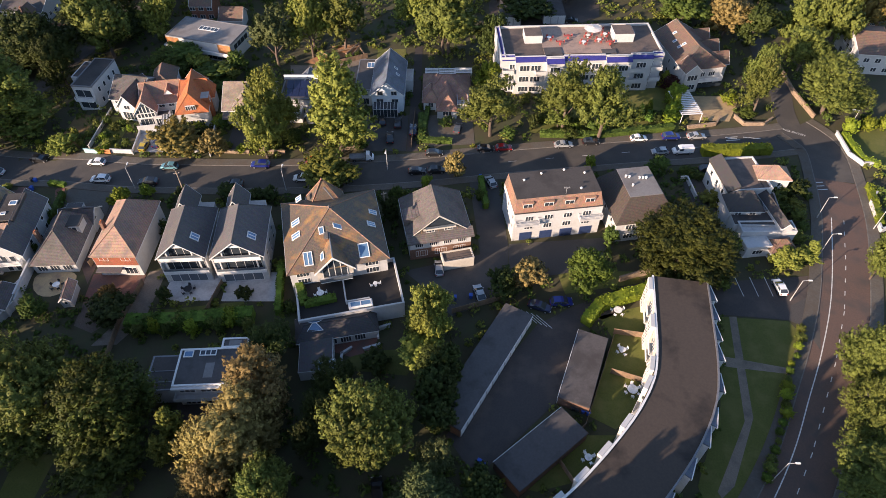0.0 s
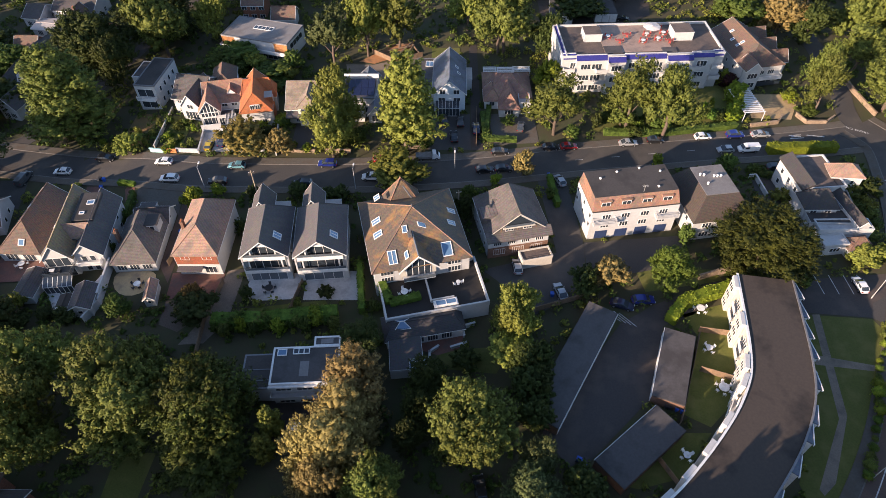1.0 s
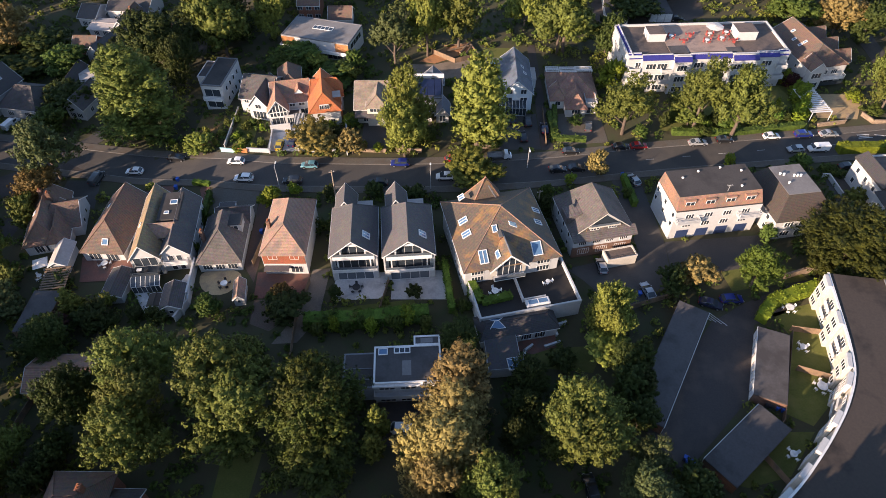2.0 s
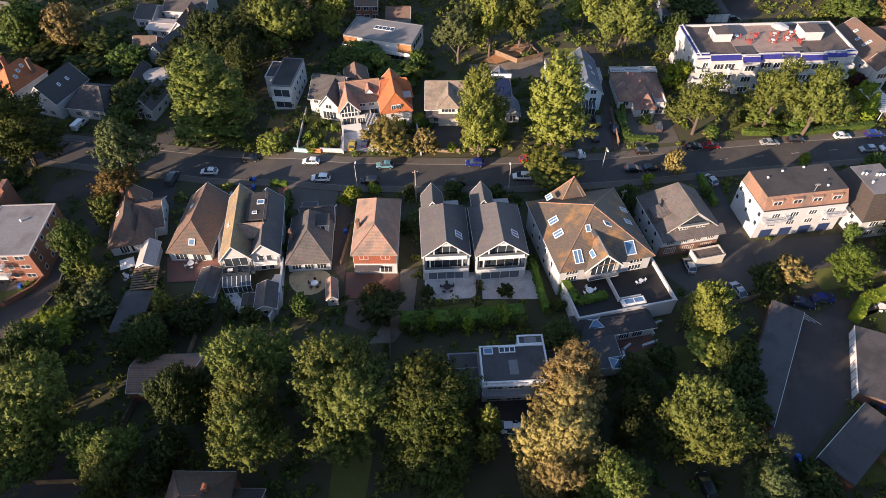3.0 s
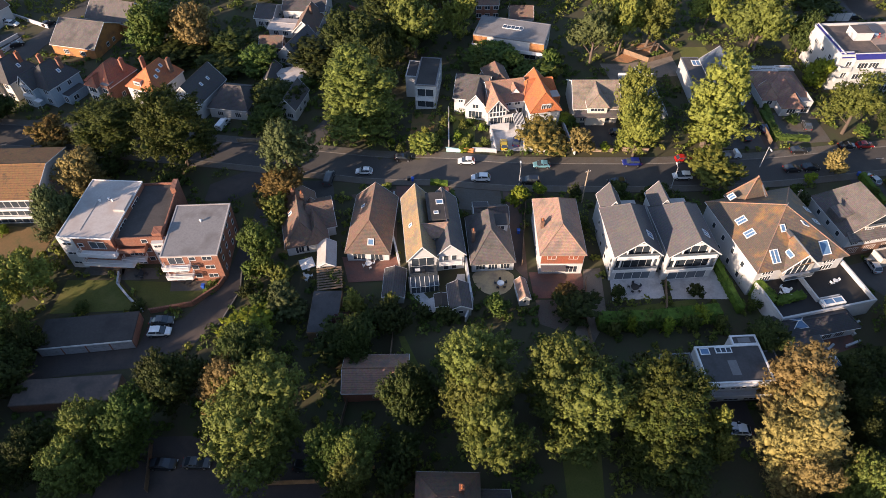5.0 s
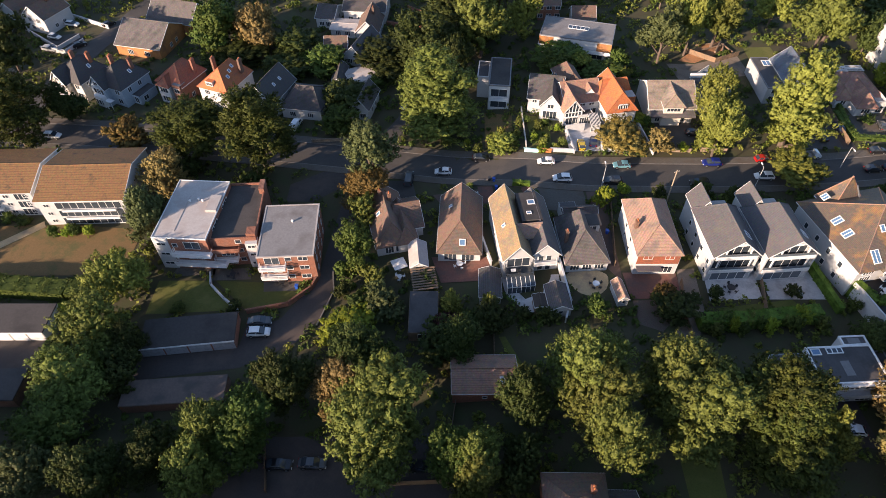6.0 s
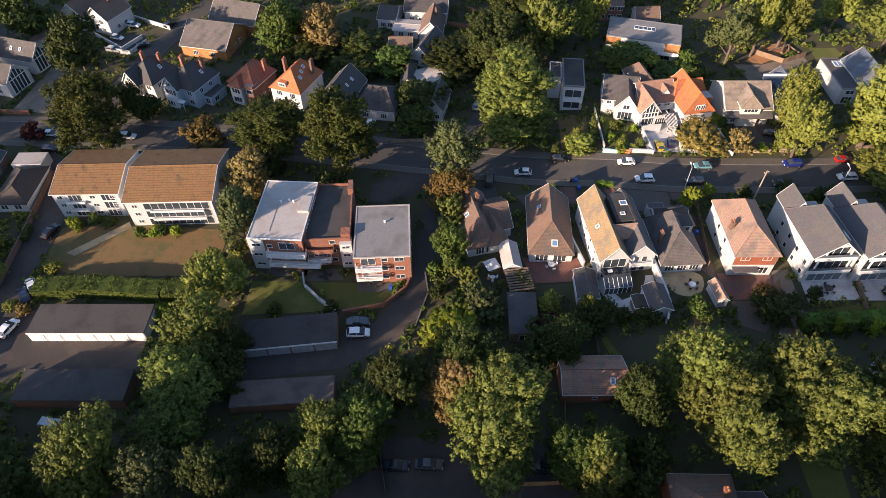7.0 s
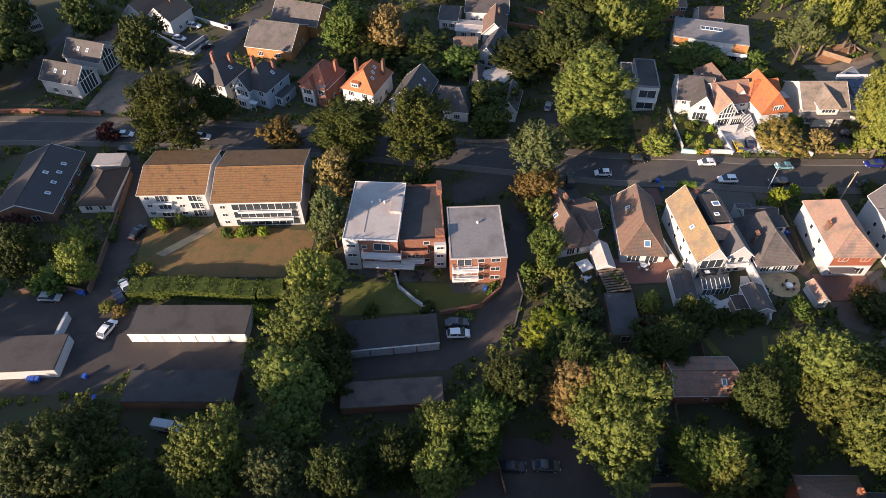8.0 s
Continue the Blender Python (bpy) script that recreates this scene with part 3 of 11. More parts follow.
def crown_mesh(name, seed, lobes, n, puff, leaf, mat, flat=1.0, core=0.56, plume=False, per=24):
    """n tufts of leaf sprays over overlapping lobes (x, y, z, radius), ragged and with gaps, over a lumpy core of the same leaves."""
    rng = np.random.default_rng(seed)
    L = np.array(lobes, float)
    mid = np.array([0, 0, L[:, 2].mean() - 1.0])
    p = L[:, 3] ** 2
    idx = rng.choice(len(L), int(n * 2.6), p=p / p.sum())
    d = spread(rng, len(idx))
    d[:, 2] += 0.3
    d = unit(d)
    wob = 1 + 0.2 * np.sin(d[:, 0] * 5 + idx) * np.sin(d[:, 1] * 6 + idx * 2) + rng.normal(size=len(idx)) * 0.08
    off = d * (L[idx, 3] * wob * rng.uniform(0.78, 1.04, len(idx)))[:, None]
    off[:, 2] *= flat
    c = L[idx, :3] + off
    keep = np.ones(len(c), bool)
    for k in range(len(L)):
        e = c - L[k, :3]
        e[:, 2] /= flat
        keep &= (np.linalg.norm(e, axis=1) > 0.84 * L[k, 3]) | (idx == k)
    c, d = c[keep][:n], d[keep][:n]
    out = unit(d + 0.5 * unit(c - mid))
    m = len(c)
    size = puff * rng.uniform(0.45, 1.4, (m, 1))
    c, out, size = np.repeat(c, per, 0), np.repeat(out, per, 0), np.repeat(size, per, 0)
    # each tuft is a flame of leaves: upright on most crowns, reaching outwards on cypresses
    lean = out * np.array([1, 1, 0.35]) + np.array([0, 0, 0.4]) if plume else out * 0.75 + np.array([0, 0, 0.7])
    axis = unit(lean + np.repeat(spread(rng, m, 0.22), per, 0))
    around = spread(rng, m * per)
    around = unit(around - axis * np.sum(around * axis, 1)[:, None])
    u = rng.uniform(0.0, 1.0, (m * per, 1))
    pos = c + axis * size * (2.3 * u - 0.5) + around * size * (0.62 if plume else 0.72) * np.sqrt(1.02 - u) * rng.uniform(0.8, 1.1, (m * per, 1))
    shade = unit(around * (1.1 - 0.6 * u) + axis * (0.25 + 0.5 * u) + out * 0.25)
    face = unit(shade + spread(rng, m * per, 0.35))
    v, f = sprays(rng, pos, face, axis + spread(rng, m * per, 0.4), leaf * 1.15, leaf * 0.62)
    normals = np.repeat(shade, 3, 0)
    cv, cf, cn, base = [], [], [], len(v)
    for k in range(len(L)):
        bm = B()
        bmesh.ops.create_icosphere(bm, subdivisions=1, radius=1.0)
        at = base + len(cv)
        for w in bm.verts:
            g = core * L[k, 3] * (1 + 0.4 * noise.noise(Vector(w.co) * 2.6 + Vector((seed, k, 0))))
            cv.append((L[k, 0] + w.co.x * g, L[k, 1] + w.co.y * g, L[k, 2] + w.co.z * g * flat))
            cn.append(tuple(w.co))
        cf += [tuple(at + w.index for w in q.verts) for q in bm.faces]
        bm.free()
    me = bpy.data.meshes.new(name)
    me.from_pydata(v.tolist() + cv, [], f.tolist() + cf)
    me.polygons.foreach_set("use_smooth", np.ones(len(me.polygons), bool))
    me.normals_split_custom_set_from_vertices(normals.tolist() + cn)
    me.materials.append(M[mat])
    return me


def trunk_mesh(name, h, r, lobes, seed, to=0.8):
    rng = random.Random(seed)
    bm = B()
    prev = Vector((0, 0, -0.4))
    for i in range(4):
        q = Vector((rng.uniform(-0.2, 0.2), rng.uniform(-0.2, 0.2), h * to * (i + 1) / 4))
        tube(bm, prev, q, r * (1 - 0.2 * i), r * (0.8 - 0.2 * i), 8)
        prev = q
    for lx, ly, lz, lr in lobes[:10]:
        s = Vector((0, 0, max(h * 0.15, lz - lr * 1.1 - math.hypot(lx, ly) * 0.35)))
        tube(bm, s, (lx * 0.85, ly * 0.85, lz), r * 0.4, r * 0.1, 5)
    return mesh_of(name, bm, "bark")


def shape_of(kind, seed):
    """Lobes of a crown for a plant 10 m high; the crown's radius comes back too."""
    g = random.Random(seed)
    out = []
    if kind == "broad":
        out = [(0, 0, 6.2, 2.3), (0, 0, 4.2, 2.3), (g.uniform(-0.6, 0.6), g.uniform(-0.6, 0.6), 8.1, 1.4)]
        for i in range(20):
            a, z = i * 2.4 + g.uniform(-0.5, 0.5), 2.3 + 6.2 * ((i * 0.618) % 1)
            rr = 3.0 * math.sqrt(max(0.1, 1 - ((z - 5.0) / 4.4) ** 2)) * g.uniform(0.7, 1.1)
            out.append((rr * math.cos(a), rr * math.sin(a), z, g.uniform(0.75, 1.4)))
        return out, 4.0
    if kind == "tall":
        for i in range(26):
            z = 1.4 + 7.9 * i / 25
            rr = 1.8 * (1 - abs((z - 3.9) / 6.2) ** 1.8) * g.uniform(0.5, 1.05)
            a = i * 2.4 + g.uniform(-0.4, 0.4)
            out.append((rr * math.cos(a), rr * math.sin(a), z, g.uniform(0.65, 1.1) * (1.1 - 0.045 * z)))
        out.append((0, 0, 3.8, 1.6)), out.append((0, 0, 6.2, 1.2))
        return out, 2.6
    if kind == "pine":
        for i in range(17):
            a, z = i * 2.4, g.uniform(4.2, 9.3)
            rr = g.uniform(0.4, 2.9) * (1 if z < 8 else 0.55)
            out.append((rr * math.cos(a), rr * math.sin(a), z, g.uniform(0.8, 1.35)))
        out.append((0, 0, 7.0, 1.6))
        return out, 3.8
    if kind == "cypress":
        out = [(0, 0, 4.4, 2.3), (0, 0, 6.4, 2.0), (0, 0, 8.0, 1.1)]
        for i in range(26):
            z = 2.0 + 7.0 * i / 25
            rr = 3.0 * math.sqrt(max(0.08, 1 - ((z - 4.6) / 4.9) ** 2)) * g.uniform(0.65, 1.08)
            a = i * 2.4 + g.uniform(-0.4, 0.4)
            out.append((rr * math.cos(a), rr * math.sin(a), z, g.uniform(0.55, 0.95)))
        return out, 3.9
    if kind == "cone":
        for i in range(16):
            z = 0.9 + 8.2 * i / 15
            rr = 1.5 * (1 - z / 10) * g.uniform(0.6, 1.0)
            a = i * 2.4
            out.append((rr * math.cos(a), rr * math.sin(a), z, 0.35 + 1.25 * (1 - z / 10)))
        return out, 2.6
    if kind == "ball":
        return [(0, 0, 5.0, 4.6)], 5.0
    for i in range(9):
        a, rr = i * 2.4, g.uniform(0.0, 3.6)
        out.append((rr * math.cos(a), rr * math.sin(a), g.uniform(2.5, 7.0), g.uniform(2.0, 3.0)))
    return out, 5.6


TREES = {}
WORDS = {"leaf_hedge": "fresh green", "leaf_cypress": "dark olive-green", "leaf_mid": "mid-green", "leaf_olive": "olive-green", "leaf_yellow": "sunlit yellow-green", "leaf_brown": "bronze-brown seeding", "leaf_rust": "rust-brown autumn", "leaf_dark": "dark green", "leaf_blue": "grey-green", "leaf_lime": "bright lime-green", "leaf_purple": "dark purple"}
KINDS = {"broad": ("tree", "broadleaved tree with a wide billowing crown"), "tall": ("tree", "tall tree with a narrow dense crown"), "pine": ("pine_tree", "pine tree with clumped needles on bare limbs"), "cypress": ("cypress_tree", "spreading cypress with feathery layered sprays"), "cone": ("conifer", "pointed conifer with dense upright foliage"), "bush": ("bush", "rounded garden bush"), "ball": ("bush", "bush clipped into a ball")}


def clear_of(x, y):
    """The nearest spot to (x, y) that no building stands on."""
    for fx, fy, rot, w, d in FOOTPRINTS:
        c, s = math.cos(radians(rot)), math.sin(radians(rot))
        u, v = (x - fx) * c + (y - fy) * s, (y - fy) * c - (x - fx) * s
        if abs(u) < w / 2 + 0.3 and abs(v) < d / 2 + 0.3:
            if w / 2 - abs(u) < d / 2 - abs(v):
                u = math.copysign(w / 2 + 1.0, u)
            else:
                v = math.copysign(d / 2 + 1.0, v)
            return fx + u * c - v * s, fy + u * s + v * c
    return x, y


def tree(kind, mat, x, y, h, r, seed=0, turn=0.0):
    """A plant h metres high with a crown r metres in radius."""
    x, y = clear_of(x, y)
    low = kind in ("bush", "ball")
    big = not low and h > 8.5
    var = seed % (3 if kind in ("broad", "bush") else 2)
    # how finely its leaves are built: by how near the walk passes
    near = ("under" if y < 25 else "near" if y < 66 else "far" if y > 150 else "mid") if big else kind if low else "small"
    key = (kind, mat, var, near, r > 9)
    name, words = KINDS[kind]
    if key not in TREES:
        lobes, rad = shape_of(kind, 11 + var)
        n, puff, leaf = {"near": (600, 0.46, 0.13), "mid": (450, 0.52, 0.168), "far": (280, 0.6, 0.23), "under": (120, 0.8, 0.5), "small": (200, 0.6, 0.3), "bush": (70, 1.1, 0.55), "ball": (150, 0.55, 0.34)}[near]
        if kind == "cypress":
            n, puff, leaf = int(n * 1.5), puff * 0.85, leaf * 0.85
        if kind in ("tall", "cone"):
            puff, leaf = puff * 0.8, leaf * 0.85
        if r > 9:
            n, puff, leaf = int(n * 2.6), puff * 0.6, leaf * 0.62
        crown = crown_mesh("crown", 5 + var, lobes, n, puff, leaf, mat, flat=0.72 if kind == "pine" else 1.0, core=0.86 if kind == "ball" else 0.56, plume=kind == "cypress")
        stem = trunk_mesh("trunk", 10, 0.3 if low else 0.26, lobes, var, 0.35 if low else 0.8)
        TREES[key] = (crown, stem, rad)
    crown, stem, rad = TREES[key]
    home = thing(name, x, y, None, 0, WORDS[mat] + " " + words, "bush" if low else "tree")
    home.matrix_basis = home.matrix_basis @ pose(0, 0, 0, 0, 0, turn or (seed * 77.0 + x * 31) % 360) @ Matrix.Diagonal((r / rad, r / rad, h / 10, 1))
    part("crown", crown, "", home)
    part("trunk", stem, "", home)
    return home


def hedge(pts, w, h, mat, label, seed=1):
    """A clipped hedge along pts: a leafy skin over a solid core, as one plant."""
    rng = np.random.default_rng(seed)
    vs, fs = [], []
    for (ax, ay), (bx, by) in zip(pts, pts[1:]):
        ln = math.hypot(bx - ax, by - ay)
        d = np.array([(bx - ax) / ln, (by - ay) / ln, 0])
        s = np.array([-d[1], d[0], 0])
        g = ground_z((ax + bx) / 2, (ay + by) / 2)
        n = int(min(2600, ln * (2 * h + w) * 9))
        u, p = rng.uniform(0, ln, n), rng.uniform(0, 2 * h + w, n)
        off = np.where(p < h, -w / 2, np.where(p < h + w, p - h - w / 2, w / 2))
        zz = np.where(p < h, p, np.where(p < h + w, h, 2 * h + w - p))
        zz = zz + rng.normal(size=n) * 0.1 + 0.18 * np.sin(u * 1.3)
        nor = np.where((p < h)[:, None], -s, np.where((p < h + w)[:, None], np.array([0, 0, 1.0]), s))
        c = np.array([ax, ay, g]) + u[:, None] * d + (off + rng.normal(size=n) * 0.09)[:, None] * s + np.stack([0 * zz, 0 * zz, zz], 1)
        v, f = leaf_cards(rng, c, nor, 0.2)
        base = len(vs)
        vs += [tuple(x) for x in v]
        fs += [tuple(base + k for k in q) for q in f]
        base = len(vs)
        k = w / 2 - 0.08
        for e in (0, ln):
            for sg, zc in ((-1, -0.2), (1, -0.2), (1, h - 0.08), (-1, h - 0.08)):
                o = np.array([ax, ay, g]) + d * e + s * sg * k
                vs.append((o[0], o[1], g + zc))
        for q in ((0, 1, 2, 3), (4, 5, 6, 7), (0, 1, 5, 4), (1, 2, 6, 5), (2, 3, 7, 6), (3, 0, 4, 7)):
            fs.append(tuple(base + i for i in q))
    me = bpy.data.meshes.new("hedge")
    me.from_pydata(vs, [], fs)
    me.materials.append(M[mat])
    return tagged(new("hedge", me), label, "hedge")


# ---- vehicles ----
CARS = {}
PROFILES = {  # length, body outline (x along, z), glass outline, wheel centres, half width
    "hatch": (4.1, ((-2.0, 0.3), (-2.06, 0.6), (-1.88, 0.8), (-1.0, 0.95), (0.3, 1.0), (1.78, 1.03), (2.04, 0.85), (2.02, 0.3)), ((-1.15, 0.93), (-0.3, 1.4), (0.2, 1.5), (1.3, 1.43), (1.9, 1.0)), (-1.28, 1.28), 0.9),
    "suv": (4.45, ((-2.16, 0.36), (-2.23, 0.7), (-2.02, 0.94), (-1.15, 1.07), (0.4, 1.12), (1.98, 1.14), (2.22, 0.95), (2.18, 0.36)), ((-1.3, 1.04), (-0.45, 1.56), (0.15, 1.67), (1.6, 1.6), (2.1, 1.12)), (-1.35, 1.35), 0.94),
    "saloon": (4.6, ((-2.24, 0.3), (-2.31, 0.58), (-2.08, 0.77), (-1.1, 0.92), (0.3, 0.97), (1.6, 0.99), (2.28, 0.88), (2.26, 0.3)), ((-1.25, 0.9), (-0.35, 1.37), (0.2, 1.45), (0.95, 1.4), (1.85, 0.98)), (-1.4, 1.38), 0.92),
    "van": (5.0, ((-2.5, 0.38), (-2.48, 0.85), (-2.2, 1.1), (-1.75, 1.2), (2.45, 1.22), (2.5, 0.38)), ((-1.8, 1.2), (-1.1, 1.86), (-0.6, 1.95), (2.4, 1.93), (2.48, 1.2)), (-1.6, 1.5), 0.96),
}


def loft(bm, outline, half, taper):
    z0, z1 = min(p[1] for p in outline), max(p[1] for p in outline)
    rings, far = [], max(abs(p[0]) for p in outline)
    for s in (-1, 1):
        rings.append([bm.verts.new((p[0], s * (half - taper * (p[1] - z0) / (z1 - z0)) * (1 - 0.13 * (abs(p[0]) / far) ** 4), p[1])) for p in outline])
    bm.faces.new(rings[0]), bm.faces.new(rings[1][::-1])
    n = len(outline)
    for i in range(n):
        bm.faces.new((rings[0][i], rings[1][i], rings[1][(i + 1) % n], rings[0][(i + 1) % n]))
    return bm


def car_master(kind, paint):
    key = (kind, paint)
    if key in CARS:
        return CARS[key]
    ln, body, glass, axles, half = PROFILES[kind]
    out = {}
    bm = loft(B(), body, half, 0.05)
    bmesh.ops.bevel(bm, geom=[e for e in bm.edges], offset=0.1, segments=2, affect="EDGES")
    out["body"] = mesh_of("body", bm, paint)
    out["sill"] = mesh_of("sill", box(B(), -ln / 2 + 0.5, -half - 0.015, 0.2, ln / 2 - 0.45, half + 0.015, 0.42, 0.03), "rubber")
    bm = loft(B(), glass, half - 0.05, 0.16)
    bmesh.ops.bevel(bm, geom=[e for e in bm.edges], offset=0.04, segments=1, affect="EDGES")
    out["glazing"] = mesh_of("glazing", bm, paint if kind == "van" else "glass")
    x0, x1, zt = glass[1][0] + 0.1, glass[-2][0] - 0.05, glass[2][1]
    bm = B()
    slab(bm, [(x0, -half + 0.24, glass[1][1] + 0.035), (glass[2][0], -half + 0.24, zt + 0.03), (x1, -half + 0.24, glass[-2][1] + 0.03), (x1, half - 0.24, glass[-2][1] + 0.03), (glass[2][0], half - 0.24, zt + 0.03), (x0, half - 0.24, glass[1][1] + 0.035)], 0.07)
    for s in (-1, 1):
        tube(bm, (glass[1][0] + 0.55, s * (half - 0.2), zt - 0.05), (glass[1][0] + 0.75, s * (half - 0.07), body[3][1]), 0.05, sides=5)
        tube(bm, (glass[-2][0] - 0.05, s * (half - 0.2), zt - 0.1), (glass[-1][0] - 0.2, s * (half - 0.07), body[3][1]), 0.07, sides=5)
    out["roof"] = mesh_of("roof", bm, paint)
    if kind == "van":
        bm = B()
        g0, g1 = Vector((glass[0][0] - 0.03, 0, glass[0][1] + 0.08)), Vector((glass[1][0] - 0.03, 0, glass[1][1] - 0.05))
        bm.faces.new([bm.verts.new(v) for v in ((g0.x, -half + 0.14, g0.z), (g0.x, half - 0.14, g0.z), (g1.x, half - 0.22, g1.z), (g1.x, -half + 0.22, g1.z))])
        for s in (-1, 1):
            box(bm, -1.25, s * (half - 0.1) - 0.03, 1.25, -0.2, s * (half - 0.1) + 0.04, 1.75)
        out["windscreen"] = mesh_of("windscreen", bm, "glass")
    bm = B()
    tube(bm, (0, -0.11, 0), (0, 0.11, 0), 0.33, sides=16)
    out["tyre"] = mesh_of("tyre", bm, "rubber")
    bm = B()
    tube(bm, (0, -0.125, 0), (0, 0.125, 0), 0.2, sides=10)
    out["rim"] = mesh_of("rim", bm, "alloy")
    bm = box(B(), -0.04, -0.2, -0.08, 0.04, 0.2, 0.08, 0.02)
    out["headlight"] = mesh_of("headlight", bm, "lamp_white")
    bm = box(B(), -0.04, -0.17, -0.1, 0.04, 0.17, 0.1, 0.02)
    out["rear_light"] = mesh_of("rear_light", bm, "lamp_red")
    bm = box(B(), -0.08, -0.09, -0.06, 0.08, 0.09, 0.06, 0.03)
    out["mirror"] = mesh_of("mirror", bm, paint)
    CARS[key] = out
    return out


PAINTS = {"white": (0.78, 0.78, 0.77), "black": (0.012, 0.012, 0.014), "grey": (0.09, 0.095, 0.1), "silver": (0.42, 0.43, 0.44), "blue": (0.015, 0.03, 0.22), "red": (0.38, 0.012, 0.012), "teal": (0.16, 0.36, 0.42), "yellow": (0.5, 0.36, 0.03), "navy": (0.012, 0.018, 0.06)}
for pn, pc in PAINTS.items():
    M["car_" + pn] = plain("car_" + pn, pc, 0.3, 0.25 if pn in ("silver", "grey", "blue", "teal") else 0.0, 0.8, 0.03)


def car(kind, colour, x, y, heading, where="parked at the kerb", z=0.02):
    """A parked vehicle whose nose points along heading (degrees)."""
    got = car_master(kind, "car_" + colour)
    ln, body, glass, axles, half = PROFILES[kind]
    words = {"hatch": "small hatchback car", "suv": "tall family car", "saloon": "saloon car", "van": "panel van"}[kind]
    home = thing("van" if kind == "van" else "car", x, y, ground_z(x, y) + z, heading + 180, colour + " " + words + " " + where, "van" if kind == "van" else "car")
    for k in ("body", "sill", "glazing", "roof", "windscreen"):
        if k in got:
            part(k, got[k], "", home)
    for ax in axles:
        for s in (-1, 1):
            w = part("wheel", got["tyre"], "", home, m=pose(ax, s * (half - 0.1), 0.33))
            part("rim", got["rim"], "", w)
    for s in (-1, 1):
        part("headlight", got["headlight"], "", home, m=pose(-ln / 2 + 0.04, s * (half - 0.3), body[1][1]))
        part("rear_light", got["rear_light"], "", home, m=pose(ln / 2 - 0.03, s * (half - 0.25), body[-2][1] - 0.05))
        part("mirror", got["mirror"], "", home, m=pose(glass[0][0] + 0.35, s * (half + 0.06), glass[0][1] + 0.08))
    return home


def pickup(x, y, heading):
    """A flatbed lorry: cab, empty dropside bed, wheels."""
    home = thing("flatbed_truck", x, y, ground_z(x, y) + 0.02, heading + 180, "white flatbed truck with an empty grey load bed at the kerb", "truck")
    bm = loft(B(), ((-2.9, 0.4), (-2.88, 0.95), (-2.5, 1.15), (-1.9, 1.95), (-1.1, 2.05), (-0.95, 0.4)), 0.98, 0.14)
    bmesh.ops.bevel(bm, geom=list(bm.edges), offset=0.06, segments=2, affect="EDGES")
    part("cab", bm, "car_white", home)
    bm = B()
    bm.faces.new([bm.verts.new(v) for v in ((-2.52, -0.82, 1.2), (-2.52, 0.82, 1.2), (-1.98, 0.74, 1.9), (-1.98, -0.74, 1.9))])
    part("windscreen", bm, "glass", home)
    part("bed", box(B(), -0.85, -1.02, 0.75, 2.9, 1.02, 0.87, 0.02), "grey_paint", home)
    for s in (-1, 1):
        part("side_board", box(B(), -0.85, s * 1.0 - 0.03, 0.87, 2.9, s * 1.0 + 0.03, 1.22), "alloy", home)
    for xx in (-0.82, 2.87):
        part("end_board", box(B(), xx - 0.03, -0.97, 0.87, xx + 0.03, 0.97, 1.5 if xx < 0 else 1.22), "alloy", home)
    for ax in (-2.0, 1.7):
        for s in (-1, 1):
            w = part("wheel", tube(B(), (0, -0.13, 0), (0, 0.13, 0), 0.36, sides=14), "rubber", home, m=pose(ax, s * 0.85, 0.36))
            part("rim", tube(B(), (0, -0.14, 0), (0, 0.14, 0), 0.2, sides=10), "alloy", w)


# ---- street and garden things ----
def street_lamp(x, y, h, heading, mat="pole_grey", arm=1.1):
    home = thing("street_lamp", x, y, None, heading, "pale grey steel street lamp with a short bracket", "street lamp", "street lamps")
    bm = tube(B(), (0, 0, -0.3), (0, 0, 1.2), 0.11)
    tube(bm, (0, 0, 1.2), (0, 0, h), 0.08, 0.06)
    part("column", bm, mat, home)
    part("bracket", tube(B(), (0, 0, h - 0.05), (arm, 0, h + 0.12), 0.05), mat, home)
    part("lantern", box(B(), arm - 0.15, -0.16, h + 0.02, arm + 0.6, 0.16, h + 0.2, 0.05), "lamp_white", home)


def telegraph_pole(x, y, h):
    home = thing("telegraph_pole", x, y, None, 20, "weathered wooden telegraph pole beside the road", "pole")
    part("pole", tube(B(), (0, 0, -0.5), (0, 0, h), 0.17, 0.12), "pole_wood", home)
    part("crossarm", box(B(), -0.6, -0.06, h - 0.55, 0.6, 0.06, h - 0.43), "pole_wood", home)
    for i in (-1, 1):
        part("insulator", tube(B(), (i * 0.5, 0, h - 0.43), (i * 0.5, 0, h - 0.28), 0.05), "white_paint", home)


def wheelie_bin(x, y, rot, mat="bin_blue"):
    home = thing("wheelie_bin", x, y, None, rot, ("blue" if mat == "bin_blue" else "dark") + " plastic wheelie bin standing outside", "bin", "bins")
    bm = B()
    slab(bm, [(-0.32, -0.36, 1.0), (0.32, -0.36, 1.0), (0.32, 0.36, 1.0), (-0.32, 0.36, 1.0)], 0.95)
    for v in bm.verts:
        if v.co.z < 0.5:
            v.co.x *= 0.75
            v.co.y *= 0.8
    part("body", bm, mat, home)
    part("lid", box(B(), -0.35, -0.42, 1.003, 0.35, 0.4, 1.09, 0.03), mat, home)
    for s in (-1, 1):
        part("wheel", tube(B(), (s * 0.3 - 0.03, 0.3, 0.1), (s * 0.3 + 0.03, 0.3, 0.1), 0.1, sides=10), "rubber", home)


